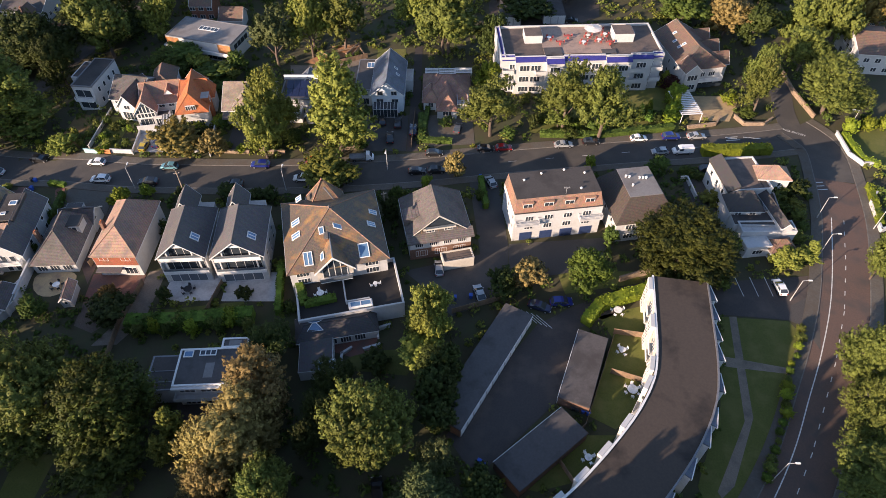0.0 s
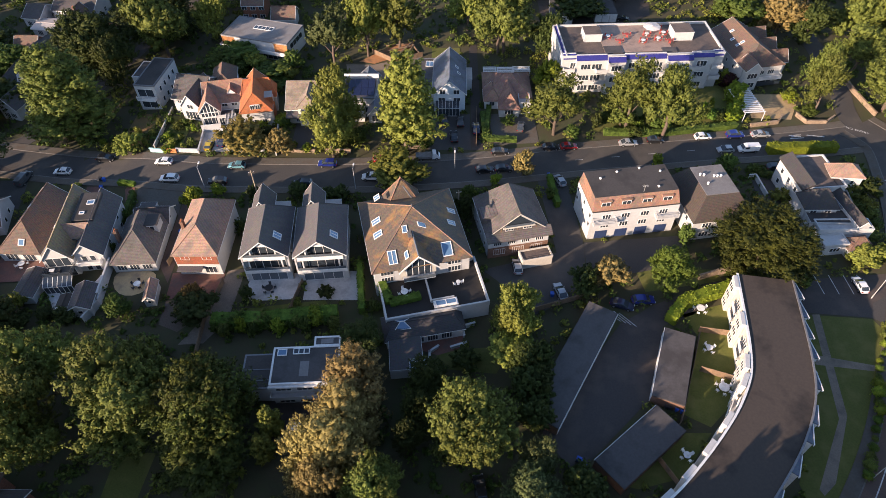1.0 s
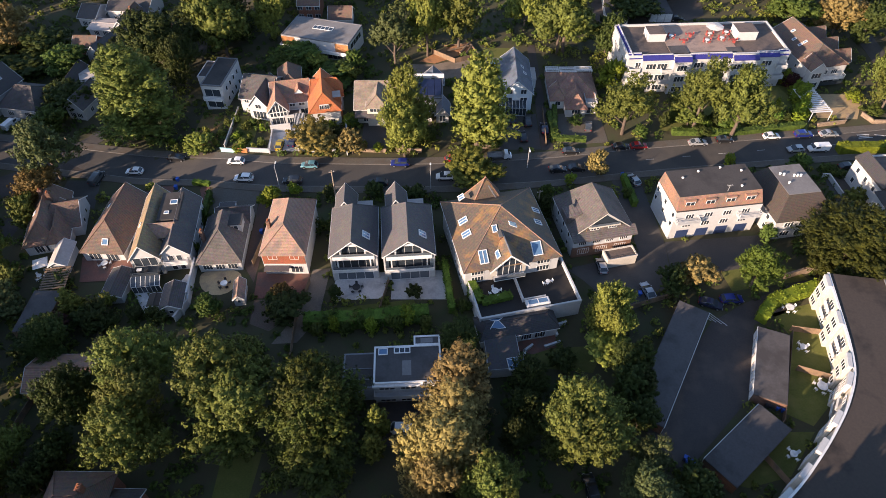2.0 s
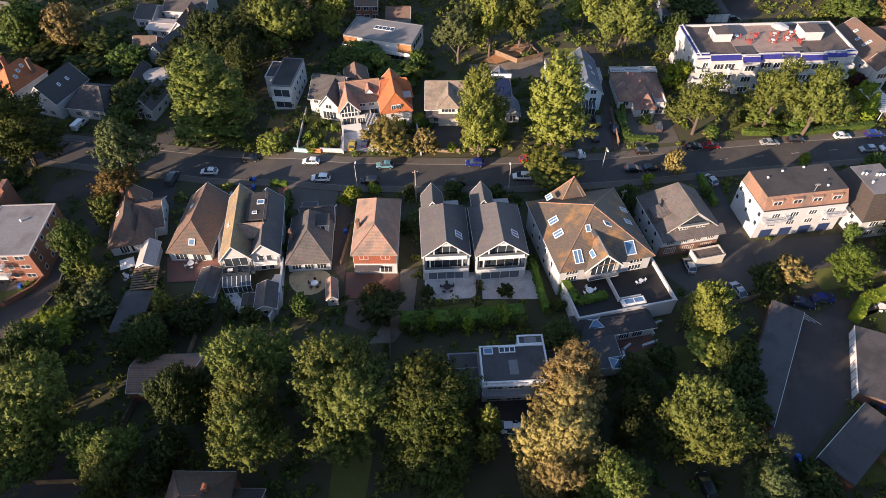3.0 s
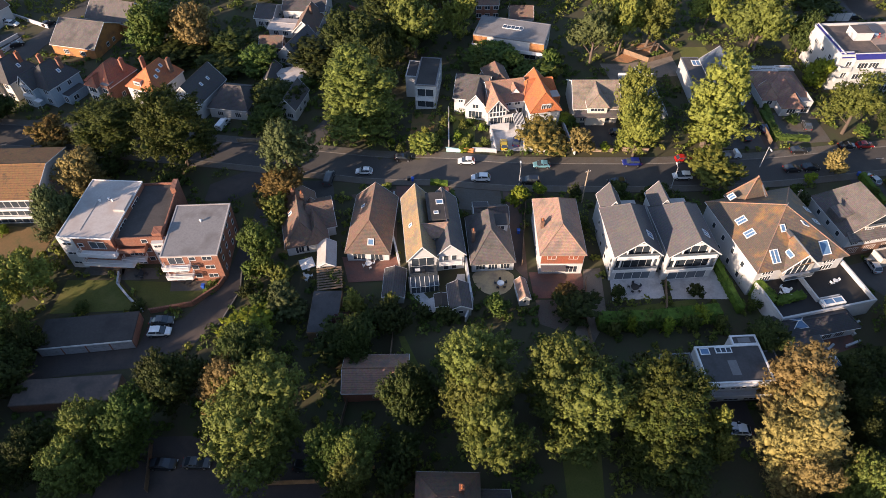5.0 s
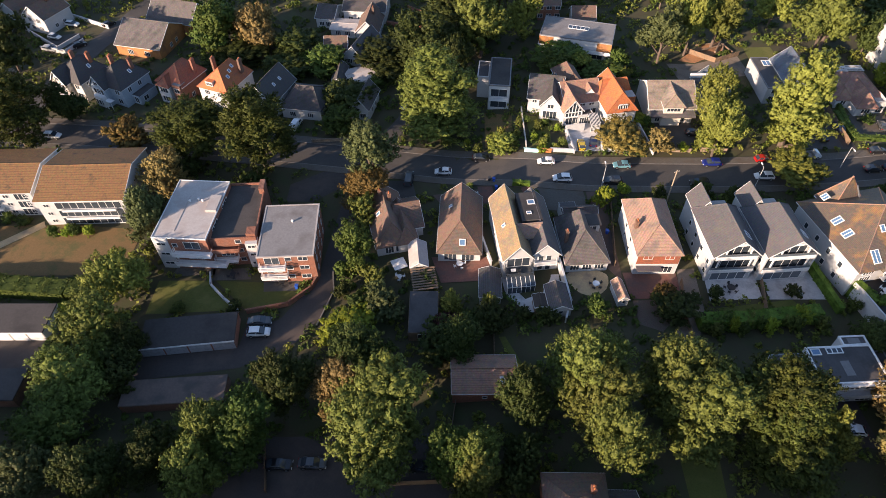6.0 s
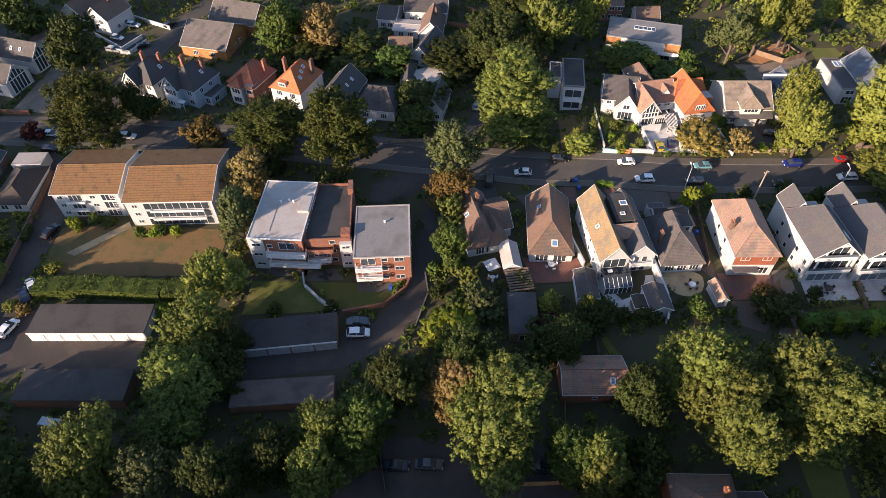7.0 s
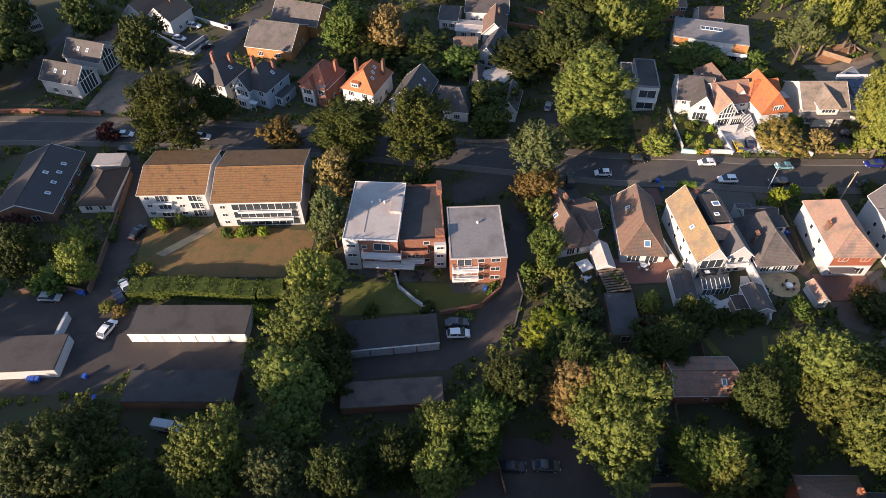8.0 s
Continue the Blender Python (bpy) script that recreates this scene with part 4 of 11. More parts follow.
def garden_chair(x, y, rot, mat, z=None):
    home = thing("garden_chair", x, y, z, rot, ("white plastic" if mat == "plastic_white" else "dark") + " garden chair beside its table", "chair", "garden chairs")
    part("seat", box(B(), -0.25, -0.25, 0.4, 0.25, 0.25, 0.45, 0.02), mat, home)
    bm = box(B(), -0.25, 0.21, 0.45, 0.25, 0.26, 0.9, 0.02)
    part("backrest", bm, mat, home)
    for sx in (-1, 1):
        for sy in (-1, 1):
            part("leg", tube(B(), (sx * 0.22, sy * 0.2, 0), (sx * 0.2, sy * 0.19, 0.4), 0.025, sides=5), mat, home)


def garden_set(x, y, n=4, r=0.6, mat="plastic_white", seat="", z=None):
    """A round table with its chairs."""
    zz = ground_z(x, y) + 0.06 if z is None else z
    home = thing("garden_table", x, y, zz, 0, ("white" if mat == "plastic_white" else "dark") + " round garden table on the terrace", "table")
    part("tabletop", tube(B(), (0, 0, 0.7), (0, 0, 0.75), r, sides=20), mat, home)
    part("stem", tube(B(), (0, 0, 0.04), (0, 0, 0.7), 0.05), mat, home)
    part("foot", tube(B(), (0, 0, 0), (0, 0, 0.05), 0.28, 0.2, 12), mat, home)
    for i in range(n):
        a = 6.283 * i / n + 0.4
        garden_chair(x + (r + 0.35) * math.cos(a), y + (r + 0.35) * math.sin(a), math.degrees(a) - 90, seat or mat, zz)


def parasol(x, y, w, z, mat="canvas", square=True):
    home = thing("parasol", x, y, z, 25, "pale canvas parasol standing open", "parasol")
    part("pole", tube(B(), (0, 0, 0), (0, 0, 2.45), 0.03), "pole_grey", home)
    part("base", tube(B(), (0, 0, 0), (0, 0, 0.09), 0.32, 0.28, 12), "grey_paint", home)
    n = 4 if square else 8
    bm = B()
    apex, lo = bm.verts.new((0, 0, 2.5)), bm.verts.new((0, 0, 2.46))
    ring = [bm.verts.new((w * math.cos(6.283 * (i + 0.5) / n), w * math.sin(6.283 * (i + 0.5) / n), 2.05)) for i in range(n)]
    for i in range(n):
        bm.faces.new((apex, ring[i], ring[(i + 1) % n]))
        bm.faces.new((lo, ring[(i + 1) % n], ring[i]))
    part("canopy", bm, mat, home)


def garage_row(x, y, rot, w, d, h, doors, face="f", roof="felt", label="long flat-roofed garage block with dark felt roof", wall="render_cream", n=6, door_mat="white_paint", rim=0.12):
    home = home_at("garage_block", x, y, label, "garage")
    here = block(home, x, y, rot, w, d, h, flat=True, roof=roof, wall=wall, rim=rim * 0.6, rim_mat=roof, rim_w=0.08)
    if doors:
        long = w if face in "fb" else d
        m = here @ face_pose(w, d, face)
        dw = long / n
        part("fascia", box(B(), -long / 2, -0.14, h - 0.28, long / 2, -0.065, h + 0.09, 0.01), "white_paint", home, m=m)
        for i in range(n):
            bm = box(B(), -dw / 2 + 0.15, -0.05, 0.02, dw / 2 - 0.15, 0.03, h - 0.35)
            for k in range(4):
                box(bm, -dw / 2 + 0.2, -0.075, 0.12 + k * 0.5, dw / 2 - 0.2, -0.05, 0.52 + k * 0.5)
            part("garage_door", bm, door_mat, home, m=m @ pose(-long / 2 + dw * (i + 0.5), 0, 0))
    return home


def shed(x, y, rot, w, d, h, ridge, wall="timber", roof="tile_brown", axis="y", label="small garden shed with a pitched roof", hf=0.0, hb=0.0, lights=()):
    home = home_at("shed", x, y, label, "shed")
    block(home, x, y, rot, w, d, h, ridge, axis, hf, hb, wall, roof, 0.2, wins=[("f", 0, 0.9, min(0.9, w / 3), 0.9, 1)], lights=lights)
    return home


def slatted_canopy(home, x, y, rot, w, d, h, mat, n):
    here = home.matrix_basis.inverted() @ pose(x, y, home.matrix_basis.translation.z, 0, 0, rot)
    for sx in (-1, 1):
        for sy in (-1, 1):
            part("post", box(B(), sx * (w / 2 - 0.1) - 0.06, sy * (d / 2 - 0.1) - 0.06, -0.2, sx * (w / 2 - 0.1) + 0.06, sy * (d / 2 - 0.1) + 0.06, h), mat, home, m=here)
        part("beam", box(B(), sx * (w / 2 - 0.1) - 0.06, -d / 2, h, sx * (w / 2 - 0.1) + 0.06, d / 2, h + 0.16), mat, home, m=here)
    for i in range(n):
        yy = -d / 2 + d * (i + 0.5) / n
        part("slat", box(B(), -w / 2 - 0.15, yy - d / n * 0.27, h + 0.16, w / 2 + 0.15, yy + d / n * 0.27, h + 0.26), mat, home, m=here)


def curved_flats(pts, half=5.2, h=8.4):
    """A long three-storey block whose plan bends along pts: walls, parapets, felt roof, window bays and balconies."""
    x0, y0 = pts[0]
    home = home_at("apartment_block", x0, y0, "long curved white flats with a dark felt roof and balconies", "apartment block")
    g = home.matrix_basis.inverted()

    def ribbon(w0, w1, z0, z1):
        bm = strip_mesh(pts, w0, w1, z1, thick=z1 - z0)
        rim = [e for e in bm.edges if e.is_boundary]
        bmesh.ops.holes_fill(bm, edges=rim, sides=0)
        return bm
    part("wall", ribbon(-half, half, -0.5, h), "render_cream", home, m=g)
    part("roof", ribbon(-half + 0.05, half - 0.05, h, h + 0.12), "felt_stained", home, m=g)
    part("parapet", ribbon(half - 0.2, half + 0.1, h + 0.002, h + 0.3), "lead", home, m=g)
    part("parapet", ribbon(-half - 0.1, -half + 0.25, h + 0.002, h + 0.4), "white_paint", home, m=g)
    part("inner_face", ribbon(-half - 0.06, -half, -0.4, h), "render_cream", home, m=g)
    for leg, ((ax, ay), (bx, by)) in enumerate(zip(pts, pts[1:])):
        ln, ang = math.hypot(bx - ax, by - ay), math.degrees(math.atan2(by - ay, bx - ax))
        k = max(1, int(ln / 3.6))
        for i in range(k):
            s = (i + 0.5) / k
            for sg in (1, -1):
                m = g @ pose(ax + (bx - ax) * s, ay + (by - ay) * s, ground_z(ax, ay), 0, 0, ang) @ pose(0, sg * (half + 0.12), 0, 0, 0, 180 if sg > 0 else 0)
                for z in (0.7, 2.9, 5.0):
                    window(home, m @ pose(0, 0, z), 2.0, 1.3, 3)
                if sg > 0:
                    # a bay that slants out of the wall, glazed on its long side, with a lead-grey flat top
                    bay = part("bay", prism(B(), [(1.7, 0.15), (-1.5, 0.15), (-1.5, -1.05), (1.7, -0.2)], -0.4, h - 0.4), "white_paint", home, m=m)
                    part("bay_roof", prism(B(), [(1.8, 0.15), (-1.6, 0.15), (-1.6, -1.15), (1.8, -0.28)], h - 0.395, h - 0.2), "slate_blue", bay)
                    part("bay_fascia", prism(B(), [(1.85, -0.28), (-1.7, -1.15), (-1.7, -1.29), (1.85, -0.42)], h - 0.6, h - 0.1), "white_paint", bay)
                    for z in (0.7, 2.9, 5.0):
                        window(home, m @ pose(0.1, -0.66, z, 0, 0, 14.9), 2.6, 1.3, 4)
                if sg < 0 and i % 2 == 0:
                    # a shallow white bay with a lead cap that stands up over the parapet
                    bay = part("bay", box(B(), -1.35, -0.62, -0.4, 1.35, 0.05, h - 0.3, 0.03), "render_cream", home, m=m)
                    part("bay_cap", box(B(), -1.45, -0.72, h - 0.298, 1.45, 0.06, h + 0.5, 0.04), "render_white", bay)
                    for z in (0.7, 2.9, 5.0):
                        window(home, m @ pose(0, -0.63, z), 2.0, 1.3, 3)
                elif sg < 0:
                    for z in (2.4, 4.5):
                        b = part("balcony", box(B(), -1.3, -0.7, z - 0.14, 1.3, 0.1, z, 0.02), "render_white", home, m=m)
                        part("railing", box(B(), -1.3, -0.7, z + 0.003, 1.3, -0.64, z + 0.85), "white_paint", b)


def terrace_front(home, here, w, d, dp):
    """The open glazed front of a gabled house: cheeks, beams, decks and glass balustrades on three floors."""
    y0, y1 = -d / 2 - dp, -d / 2 - 0.02
    for s in (-1, 1):
        part("cheek_wall", box(B(), s * w / 2 - 0.16, y0 + 0.3, -0.4, s * w / 2 + 0.16, y1, 7.3, 0.02), "render_white", home, m=here)
        part("post", box(B(), s * w * 0.36 - 0.13, y0 + 0.12, 3.4, s * w * 0.36 + 0.13, y0 + 0.4, 6.2, 0.02), "white_paint", home, m=here)
        part("post", box(B(), s * w * 0.27 - 0.12, y0 + 0.12, 7.1, s * w * 0.27 + 0.12, y0 + 0.36, 9.0, 0.02), "white_paint", home, m=here)
    for z0, z1, k in ((2.5, 3.35, 1.0), (6.15, 7.1, 0.92)):
        part("deck", box(B(), -w * k / 2 + 0.17, y0 + 0.25, z0 + 0.1, w * k / 2 - 0.17, y1, z0 + 0.3), "paving", home, m=here)
        part("beam", box(B(), -w * k / 2, y0, z0, w * k / 2, y0 + 0.22, z1, 0.02), "white_paint", home, m=here)
        bal = part("balustrade", box(B(), -w * k / 2 + 0.2, y0 + 0.08, z1, w * k / 2 - 0.2, y0 + 0.11, z1 + 0.6), "glass_clear", home, m=here)
        part("handrail", box(B(), -w * k / 2 + 0.2, y0 + 0.06, z1 + 0.602, w * k / 2 - 0.2, y0 + 0.13, z1 + 0.66), "lead", bal)
    part("front_wall", box(B(), -w / 2 + 0.17, y0 + 0.4, -0.4, w / 2 - 0.17, y1, 2.44), "render_white", home, m=here)
    window(home, here @ pose(0, y0 + 0.36, 0.1), w * 0.8, 2.2, 4, glass="glass_clear")
    part("gable_board", slab(B(), [(-w * 0.1, y0 + 0.3, 10.3), (w * 0.1, y0 + 0.3, 10.3), (w * 0.1, y0 + 0.4, 10.3), (-w * 0.1, y0 + 0.4, 10.3)], 0.6), "white_paint", home, m=here)


def lean_to(home, here, x0, x1, y0, y1, z0, z1, n):
    """A glazed lean-to: sloping glass, white rafters, and a glazed front."""
    gl = part("glazed_roof", slab(B(), [(x0, y0, z0), (x1, y0, z0), (x1, y1, z1), (x0, y1, z1)], 0.06), "glass", home, m=here)
    for i in range(n + 1):
        x = x0 + (x1 - x0) * i / n
        part("glazing_bar", slab(B(), [(x - 0.04, y0 - 0.03, z0 + 0.05), (x + 0.04, y0 - 0.03, z0 + 0.05), (x + 0.04, y1, z1 + 0.05), (x - 0.04, y1, z1 + 0.05)], 0.08), "white_paint", gl)
    window(home, here @ pose((x0 + x1) / 2, y0 + 0.02, 0.1), x1 - x0, z0 - 0.15, n)


def gable_recess_panel(home, here, hw, y, z, rise):
    """A dark panel painting a gable recess's shade, with pale sill and glass rail."""
    bm = B()
    f = [bm.verts.new(p) for p in ((-hw, y - 0.02, z), (hw, y - 0.02, z), (0, y - 0.02, z + rise))]
    k = [bm.verts.new(p) for p in ((-hw, y + 0.04, z), (hw, y + 0.04, z), (0, y + 0.04, z + rise))]
    bm.faces.new(f), bm.faces.new(k[::-1])
    for i in range(3):
        bm.faces.new((f[(i + 1) % 3], f[i], k[i], k[(i + 1) % 3]))
    part("gable_opening", bm, "glass", home, m=here)
    part("sill", box(B(), -hw - 0.1, y - 0.4, z - 0.35, hw + 0.1, y + 0.03, z - 0.01, 0.02), "render_cream", home, m=here)
    part("balustrade", box(B(), -hw * 0.9, y - 0.36, z, hw * 0.9, y - 0.33, z + 0.6), "glass_clear", home, m=here)


def triangle_dormer(home, here, w, ln):
    """A small three-cornered dormer lit from the side, rising out of a roof slope."""
    bm = B()
    a, b, c, r = [bm.verts.new(p) for p in ((-0.9, -w / 2, -1.2), (-0.9, w / 2, -1.2), (-0.9, 0, 0.35), (ln * 0.6, 0, 0.35))]
    bm.faces.new((a, c, b)), bm.faces.new((a, r, c)), bm.faces.new((b, c, r)), bm.faces.new((a, b, r))
    bmesh.ops.recalc_face_normals(bm, faces=bm.faces)
    dm = part("dormer", bm, "tile_mix", home, m=here)
    bm = B()
    p = [bm.verts.new(q) for q in ((-0.93, -w * 0.36, -1.05), (-0.93, w * 0.36, -1.05), (-0.93, 0, 0.1))]
    bm.faces.new(p)
    part("pane", bm, "glass", dm)


def triangle_front(home, here, w, hh, roof):
    """A small white-faced gablet on a front roof slope."""
    face = B()
    f = [face.verts.new(p) for p in ((-w / 2, -1.0, 0), (w / 2, -1.0, 0), (0, -1.0, hh))]
    k = [face.verts.new(p) for p in ((-w / 2, 1.6, 0), (w / 2, 1.6, 0), (0, 1.6, hh))]
    face.faces.new(f), face.faces.new(k[::-1])
    for i in range(3):
        face.faces.new((f[(i + 1) % 3], f[i], k[i], k[(i + 1) % 3]))
    dm = part("gablet", face, "white_paint", home, m=here)
    for s in (-1, 1):
        part("gablet_slope", slab(B(), [(s * (w / 2 + 0.15), -1.15, -0.1), (0, -1.15, hh + 0.1), (0, 1.7, hh + 0.1), (s * (w / 2 + 0.15), 1.7, -0.1)], 0.1), roof, dm)


def gable_glazing(home, here, hw, y, z0, ze, zr):
    """Tall white-barred glazing that follows a gable's slope, with bars and one pane."""
    bm = B()
    prof = ((-hw, z0), (hw, z0), (hw, ze), (0, zr), (-hw, ze))
    f, k = [bm.verts.new((x, y - 0.03, z)) for x, z in prof], [bm.verts.new((x, y + 0.02, z)) for x, z in prof]
    bm.faces.new(f), bm.faces.new(k[::-1])
    for i in range(5):
        bm.faces.new((f[(i + 1) % 5], f[i], k[i], k[(i + 1) % 5]))
    gl = part("gable_pane", bm, "glass", home, m=here)
    for i in range(6):
        x = -hw + 2 * hw * i / 5
        part("glazing_bar", box(B(), x - 0.1, y - 0.1, z0, x + 0.1, y - 0.03, ze + (zr - ze) * (1 - abs(x) / hw), 0.01), "white_paint", gl)
    part("transom", box(B(), -hw, y - 0.12, ze - 0.4, hw, y - 0.03, ze - 0.22), "white_paint", gl)
    part("sill", box(B(), -hw - 0.2, y - 0.14, z0 - 0.2, hw + 0.2, y - 0.03, z0 - 0.01), "white_paint", gl)


def gable_dormer(home, here, w, eave, rise, back, roof):
    """A broad gable breaking through the eaves: cheeks, slopes, white verge and a round-headed window wall."""
    prof = ((-w / 2, eave - 3.0), (w / 2, eave - 3.0), (w / 2, eave), (0, eave + rise), (-w / 2, eave))
    bm = B()
    bm.faces.new([bm.verts.new((x, 0, z)) for x, z in prof])
    bm.faces.new([bm.verts.new((x, back, z)) for x, z in prof][::-1])
    dm = part("gable", bm, "render_cream", home, m=here)
    for s in (-1, 1):
        part("roof_slope", slab(B(), [(s * (w / 2 + 0.5), -0.7, eave - 0.35), (0, -0.7, eave + rise + 0.12), (0, back, eave + rise + 0.12), (s * (w / 2 + 0.5), back, eave - 0.35)], 0.16), roof, dm)
        part("bargeboard", slab(B(), [(s * (w / 2 + 0.5), -0.8, eave - 0.3), (0, -0.8, eave + rise + 0.18), (0, -0.71, eave + rise + 0.18), (s * (w / 2 + 0.5), -0.71, eave - 0.3)], 0.42), "white_paint", dm)
    part("ridge_tiles", tube(B(), (0, -0.6, eave + rise + 0.15), (0, back, eave + rise + 0.15), 0.16, sides=6), "lead", dm)
    arch = [(-w * 0.34, eave - 2.4), (w * 0.34, eave - 2.4)] + [(w * 0.34 * math.cos(a * math.pi / 8), eave - 0.4 + w * 0.34 * math.sin(a * math.pi / 8)) for a in range(9)]
    bm = B()
    f, k = [bm.verts.new((x, -0.06, z)) for x, z in arch], [bm.verts.new((x, -0.01, z)) for x, z in arch]
    bm.faces.new(f), bm.faces.new(k[::-1])
    gl = part("arched_pane", bm, "glass", dm)
    for x in (-0.34, -0.17, 0, 0.17, 0.34):
        part("glazing_bar", box(B(), x * w - 0.07, -0.12, eave - 2.4, x * w + 0.07, -0.07, eave - 0.4 + w * math.sqrt(max(0, 0.1156 - x * x)), 0.01), "white_paint", gl)
    part("balcony_deck", box(B(), -w * 0.45, -1.2, eave - 2.7, w * 0.45, -0.02, eave - 2.5, 0.02), "white_paint", dm)
    part("balustrade", box(B(), -w * 0.45, -1.2, eave - 2.49, w * 0.45, -1.16, eave - 1.6), "glass_clear", dm)
    rooflight(home, here @ Matrix.Translation((-w * 0.27, 1.6, eave + rise * 0.5 + 0.12)) @ Matrix.Rotation(-math.atan2(rise, w / 2), 4, "Y") @ pose(0, 0, 0, 0, 0, 90), 1.8, 1.0, 1)


def roof_stack(home, here, w, ln, hh):
    """A long brick stack along a roof slope."""
    st = part("chimney", box(B(), -w / 2, -ln / 2, -1.6, w / 2, ln / 2, hh, 0.03), "brick_brown", home, m=here)
    part("chimney_cap", box(B(), -w / 2 - 0.1, -ln / 2 - 0.1, hh + 0.002, w / 2 + 0.1, ln / 2 + 0.1, hh + 0.14, 0.02), "kerb", st)


def coping(home, here, x0, x1, y0, z, dp):
    """A sloping blue coping over a low parapet."""
    part("coping", slab(B(), [(x0, y0 - 0.12, z), (x1, y0 - 0.12, z), (x1, y0 + dp * 0.6, z + 0.95), (x0, y0 + dp * 0.6, z + 0.95)], 0.16), "blue_paint", home, m=here)
    part("coping_back", box(B(), x0, y0 + dp * 0.6 - 0.2, z + 0.13, x1, y0 + dp * 0.6 + 0.1, z + 0.98, 0.02), "render_white", home, m=here)


def garden_bits(home, here, x, y, z):
    """A small pale table and two dark seats that belong to a balcony."""
    part("balcony_table", box(B(), x - 0.5, y - 0.35, z + 0.6, x + 0.5, y + 0.35, z + 0.68, 0.02), "plastic_white", home, m=here)
    for s in (-1, 1):
        part("balcony_seat", box(B(), x + s * 1.2 - 0.35, y - 0.35, z, x + s * 1.2 + 0.35, y + 0.35, z + 0.45, 0.06), "dark_paint", home, m=here)


def roof_lantern(x, y, z):
    """A glazed pyramid rooflight on a flat kerb."""
    home = thing("roof_lantern", x, y, z, 10, "white-framed glass roof lantern on the slate extension", "rooflight")
    part("kerb", box(B(), -1.5, -1.2, -0.3, 1.5, 1.2, 0.18, 0.02), "white_paint", home)
    c, t = ((-1.4, -1.1), (1.4, -1.1), (1.4, 1.1), (-1.4, 1.1)), ((-0.3, 0), (0.3, 0))
    for i, tops in enumerate(((t[0], t[1]), (t[1],), (t[1], t[0]), (t[0],))):
        bm = B()
        a, b = c[i], c[(i + 1) % 4]
        bm.faces.new([bm.verts.new((p[0], p[1], q)) for p, q in [(a, 0.2), (b, 0.2)] + [(p, 1.0) for p in tops[::-1]]])
        part("pane", bm, "glass_sky", home)
        part("bar", tube(B(), (a[0], a[1], 0.2), (*(t[0] if a[0] < 0 else t[1]), 1.02), 0.07, sides=5), "white_paint", home)
    part("ridge_bar", tube(B(), (-0.35, 0, 1.03), (0.35, 0, 1.03), 0.08, sides=6), "white_paint", home)


def lettering(words, at, rot, size=2.2):
    """Painted road words, long in the direction of travel."""
    cu = bpy.data.curves.new("road_lettering", "FONT")
    cu.body, cu.size, cu.align_x, cu.extrude = words, size, "CENTER", 0.002
    cu.materials.append(M["paint_line"])
    ob = new("road_lettering", cu)
    ob.matrix_basis = pose(at[0], at[1], ground_z(*at) + 0.045, 0, 0, rot)
    tagged(ob, "white painted road lettering reading " + words.lower(), "road marking", "", "structure")


def in_outline(px, py, pts):
    inside = np.zeros(len(px), bool)
    for (x0, y0), (x1, y1) in zip(pts, pts[1:] + pts[:1]):
        if y0 != y1:
            inside ^= ((y0 > py) != (y1 > py)) & (px < (x1 - x0) * (py - y0) / (y1 - y0) + x0)
    return inside


def undergrowth(count, mats, seed=3):
    """Low shrubs and rough growth on all open ground between buildings, beds and roads, one object for each colour."""
    rng = np.random.default_rng(seed)
    px, py = rng.uniform(-262, 108, count), rng.uniform(34, 205, count)
    ok = np.ones(count, bool)
    for x, y, rot, w, d in FOOTPRINTS:
        c, s = math.cos(radians(rot)), math.sin(radians(rot))
        u, v = (px - x) * c + (py - y) * s, -(px - x) * s + (py - y) * c
        ok &= (np.abs(u) > w / 2 + 0.7) | (np.abs(v) > d / 2 + 0.7)
    for pts, half in STRIPS:
        for (x0, y0), (x1, y1) in zip(pts, pts[1:]):
            l2 = (x1 - x0) ** 2 + (y1 - y0) ** 2
            t = np.clip(((px - x0) * (x1 - x0) + (py - y0) * (y1 - y0)) / l2, 0, 1)
            ok &= np.hypot(px - x0 - t * (x1 - x0), py - y0 - t * (y1 - y0)) > half + 0.5
    for pts in BEDS:
        ok &= ~in_outline(px, py, pts)
    px, py = px[ok], py[ok]
    tone = (np.sin(px * 0.11 + 1) + np.sin(py * 0.13 + px * 0.05) + rng.normal(size=len(px)) * 0.8)
    cut = np.quantile(tone, [0.5, 0.8])
    for k, mat in enumerate(mats):
        pick = np.digitize(tone, cut) == k
        qx, qy = px[pick], py[pick]
        n, per = len(qx), 24
        r = rng.uniform(0.5, 1.5, n)
        h = r * rng.uniform(0.7, 1.5, n)
        dirs = rng.normal(size=(n, per, 3))
        dirs[..., 2] = np.abs(dirs[..., 2]) + 0.1
        dirs /= np.linalg.norm(dirs, axis=2)[..., None]
        zg = np.array([ground_z(a, b) for a, b in zip(qx, qy)])
        c = np.stack([qx, qy, zg], 1)[:, None, :] + dirs * np.stack([r, r, h], 1)[:, None, :] * rng.uniform(0.6, 1.1, (n, per, 1))
        v, f = leaf_cards(rng, c.reshape(-1, 3), dirs.reshape(-1, 3), 0.36)
        me = bpy.data.meshes.new("undergrowth")
        me.from_pydata(v.tolist(), [], f.tolist())
        me.materials.append(M[mat])
        tagged(new("undergrowth", me), "low shrubs and rough undergrowth between the gardens", "shrubs", "", "stuff")


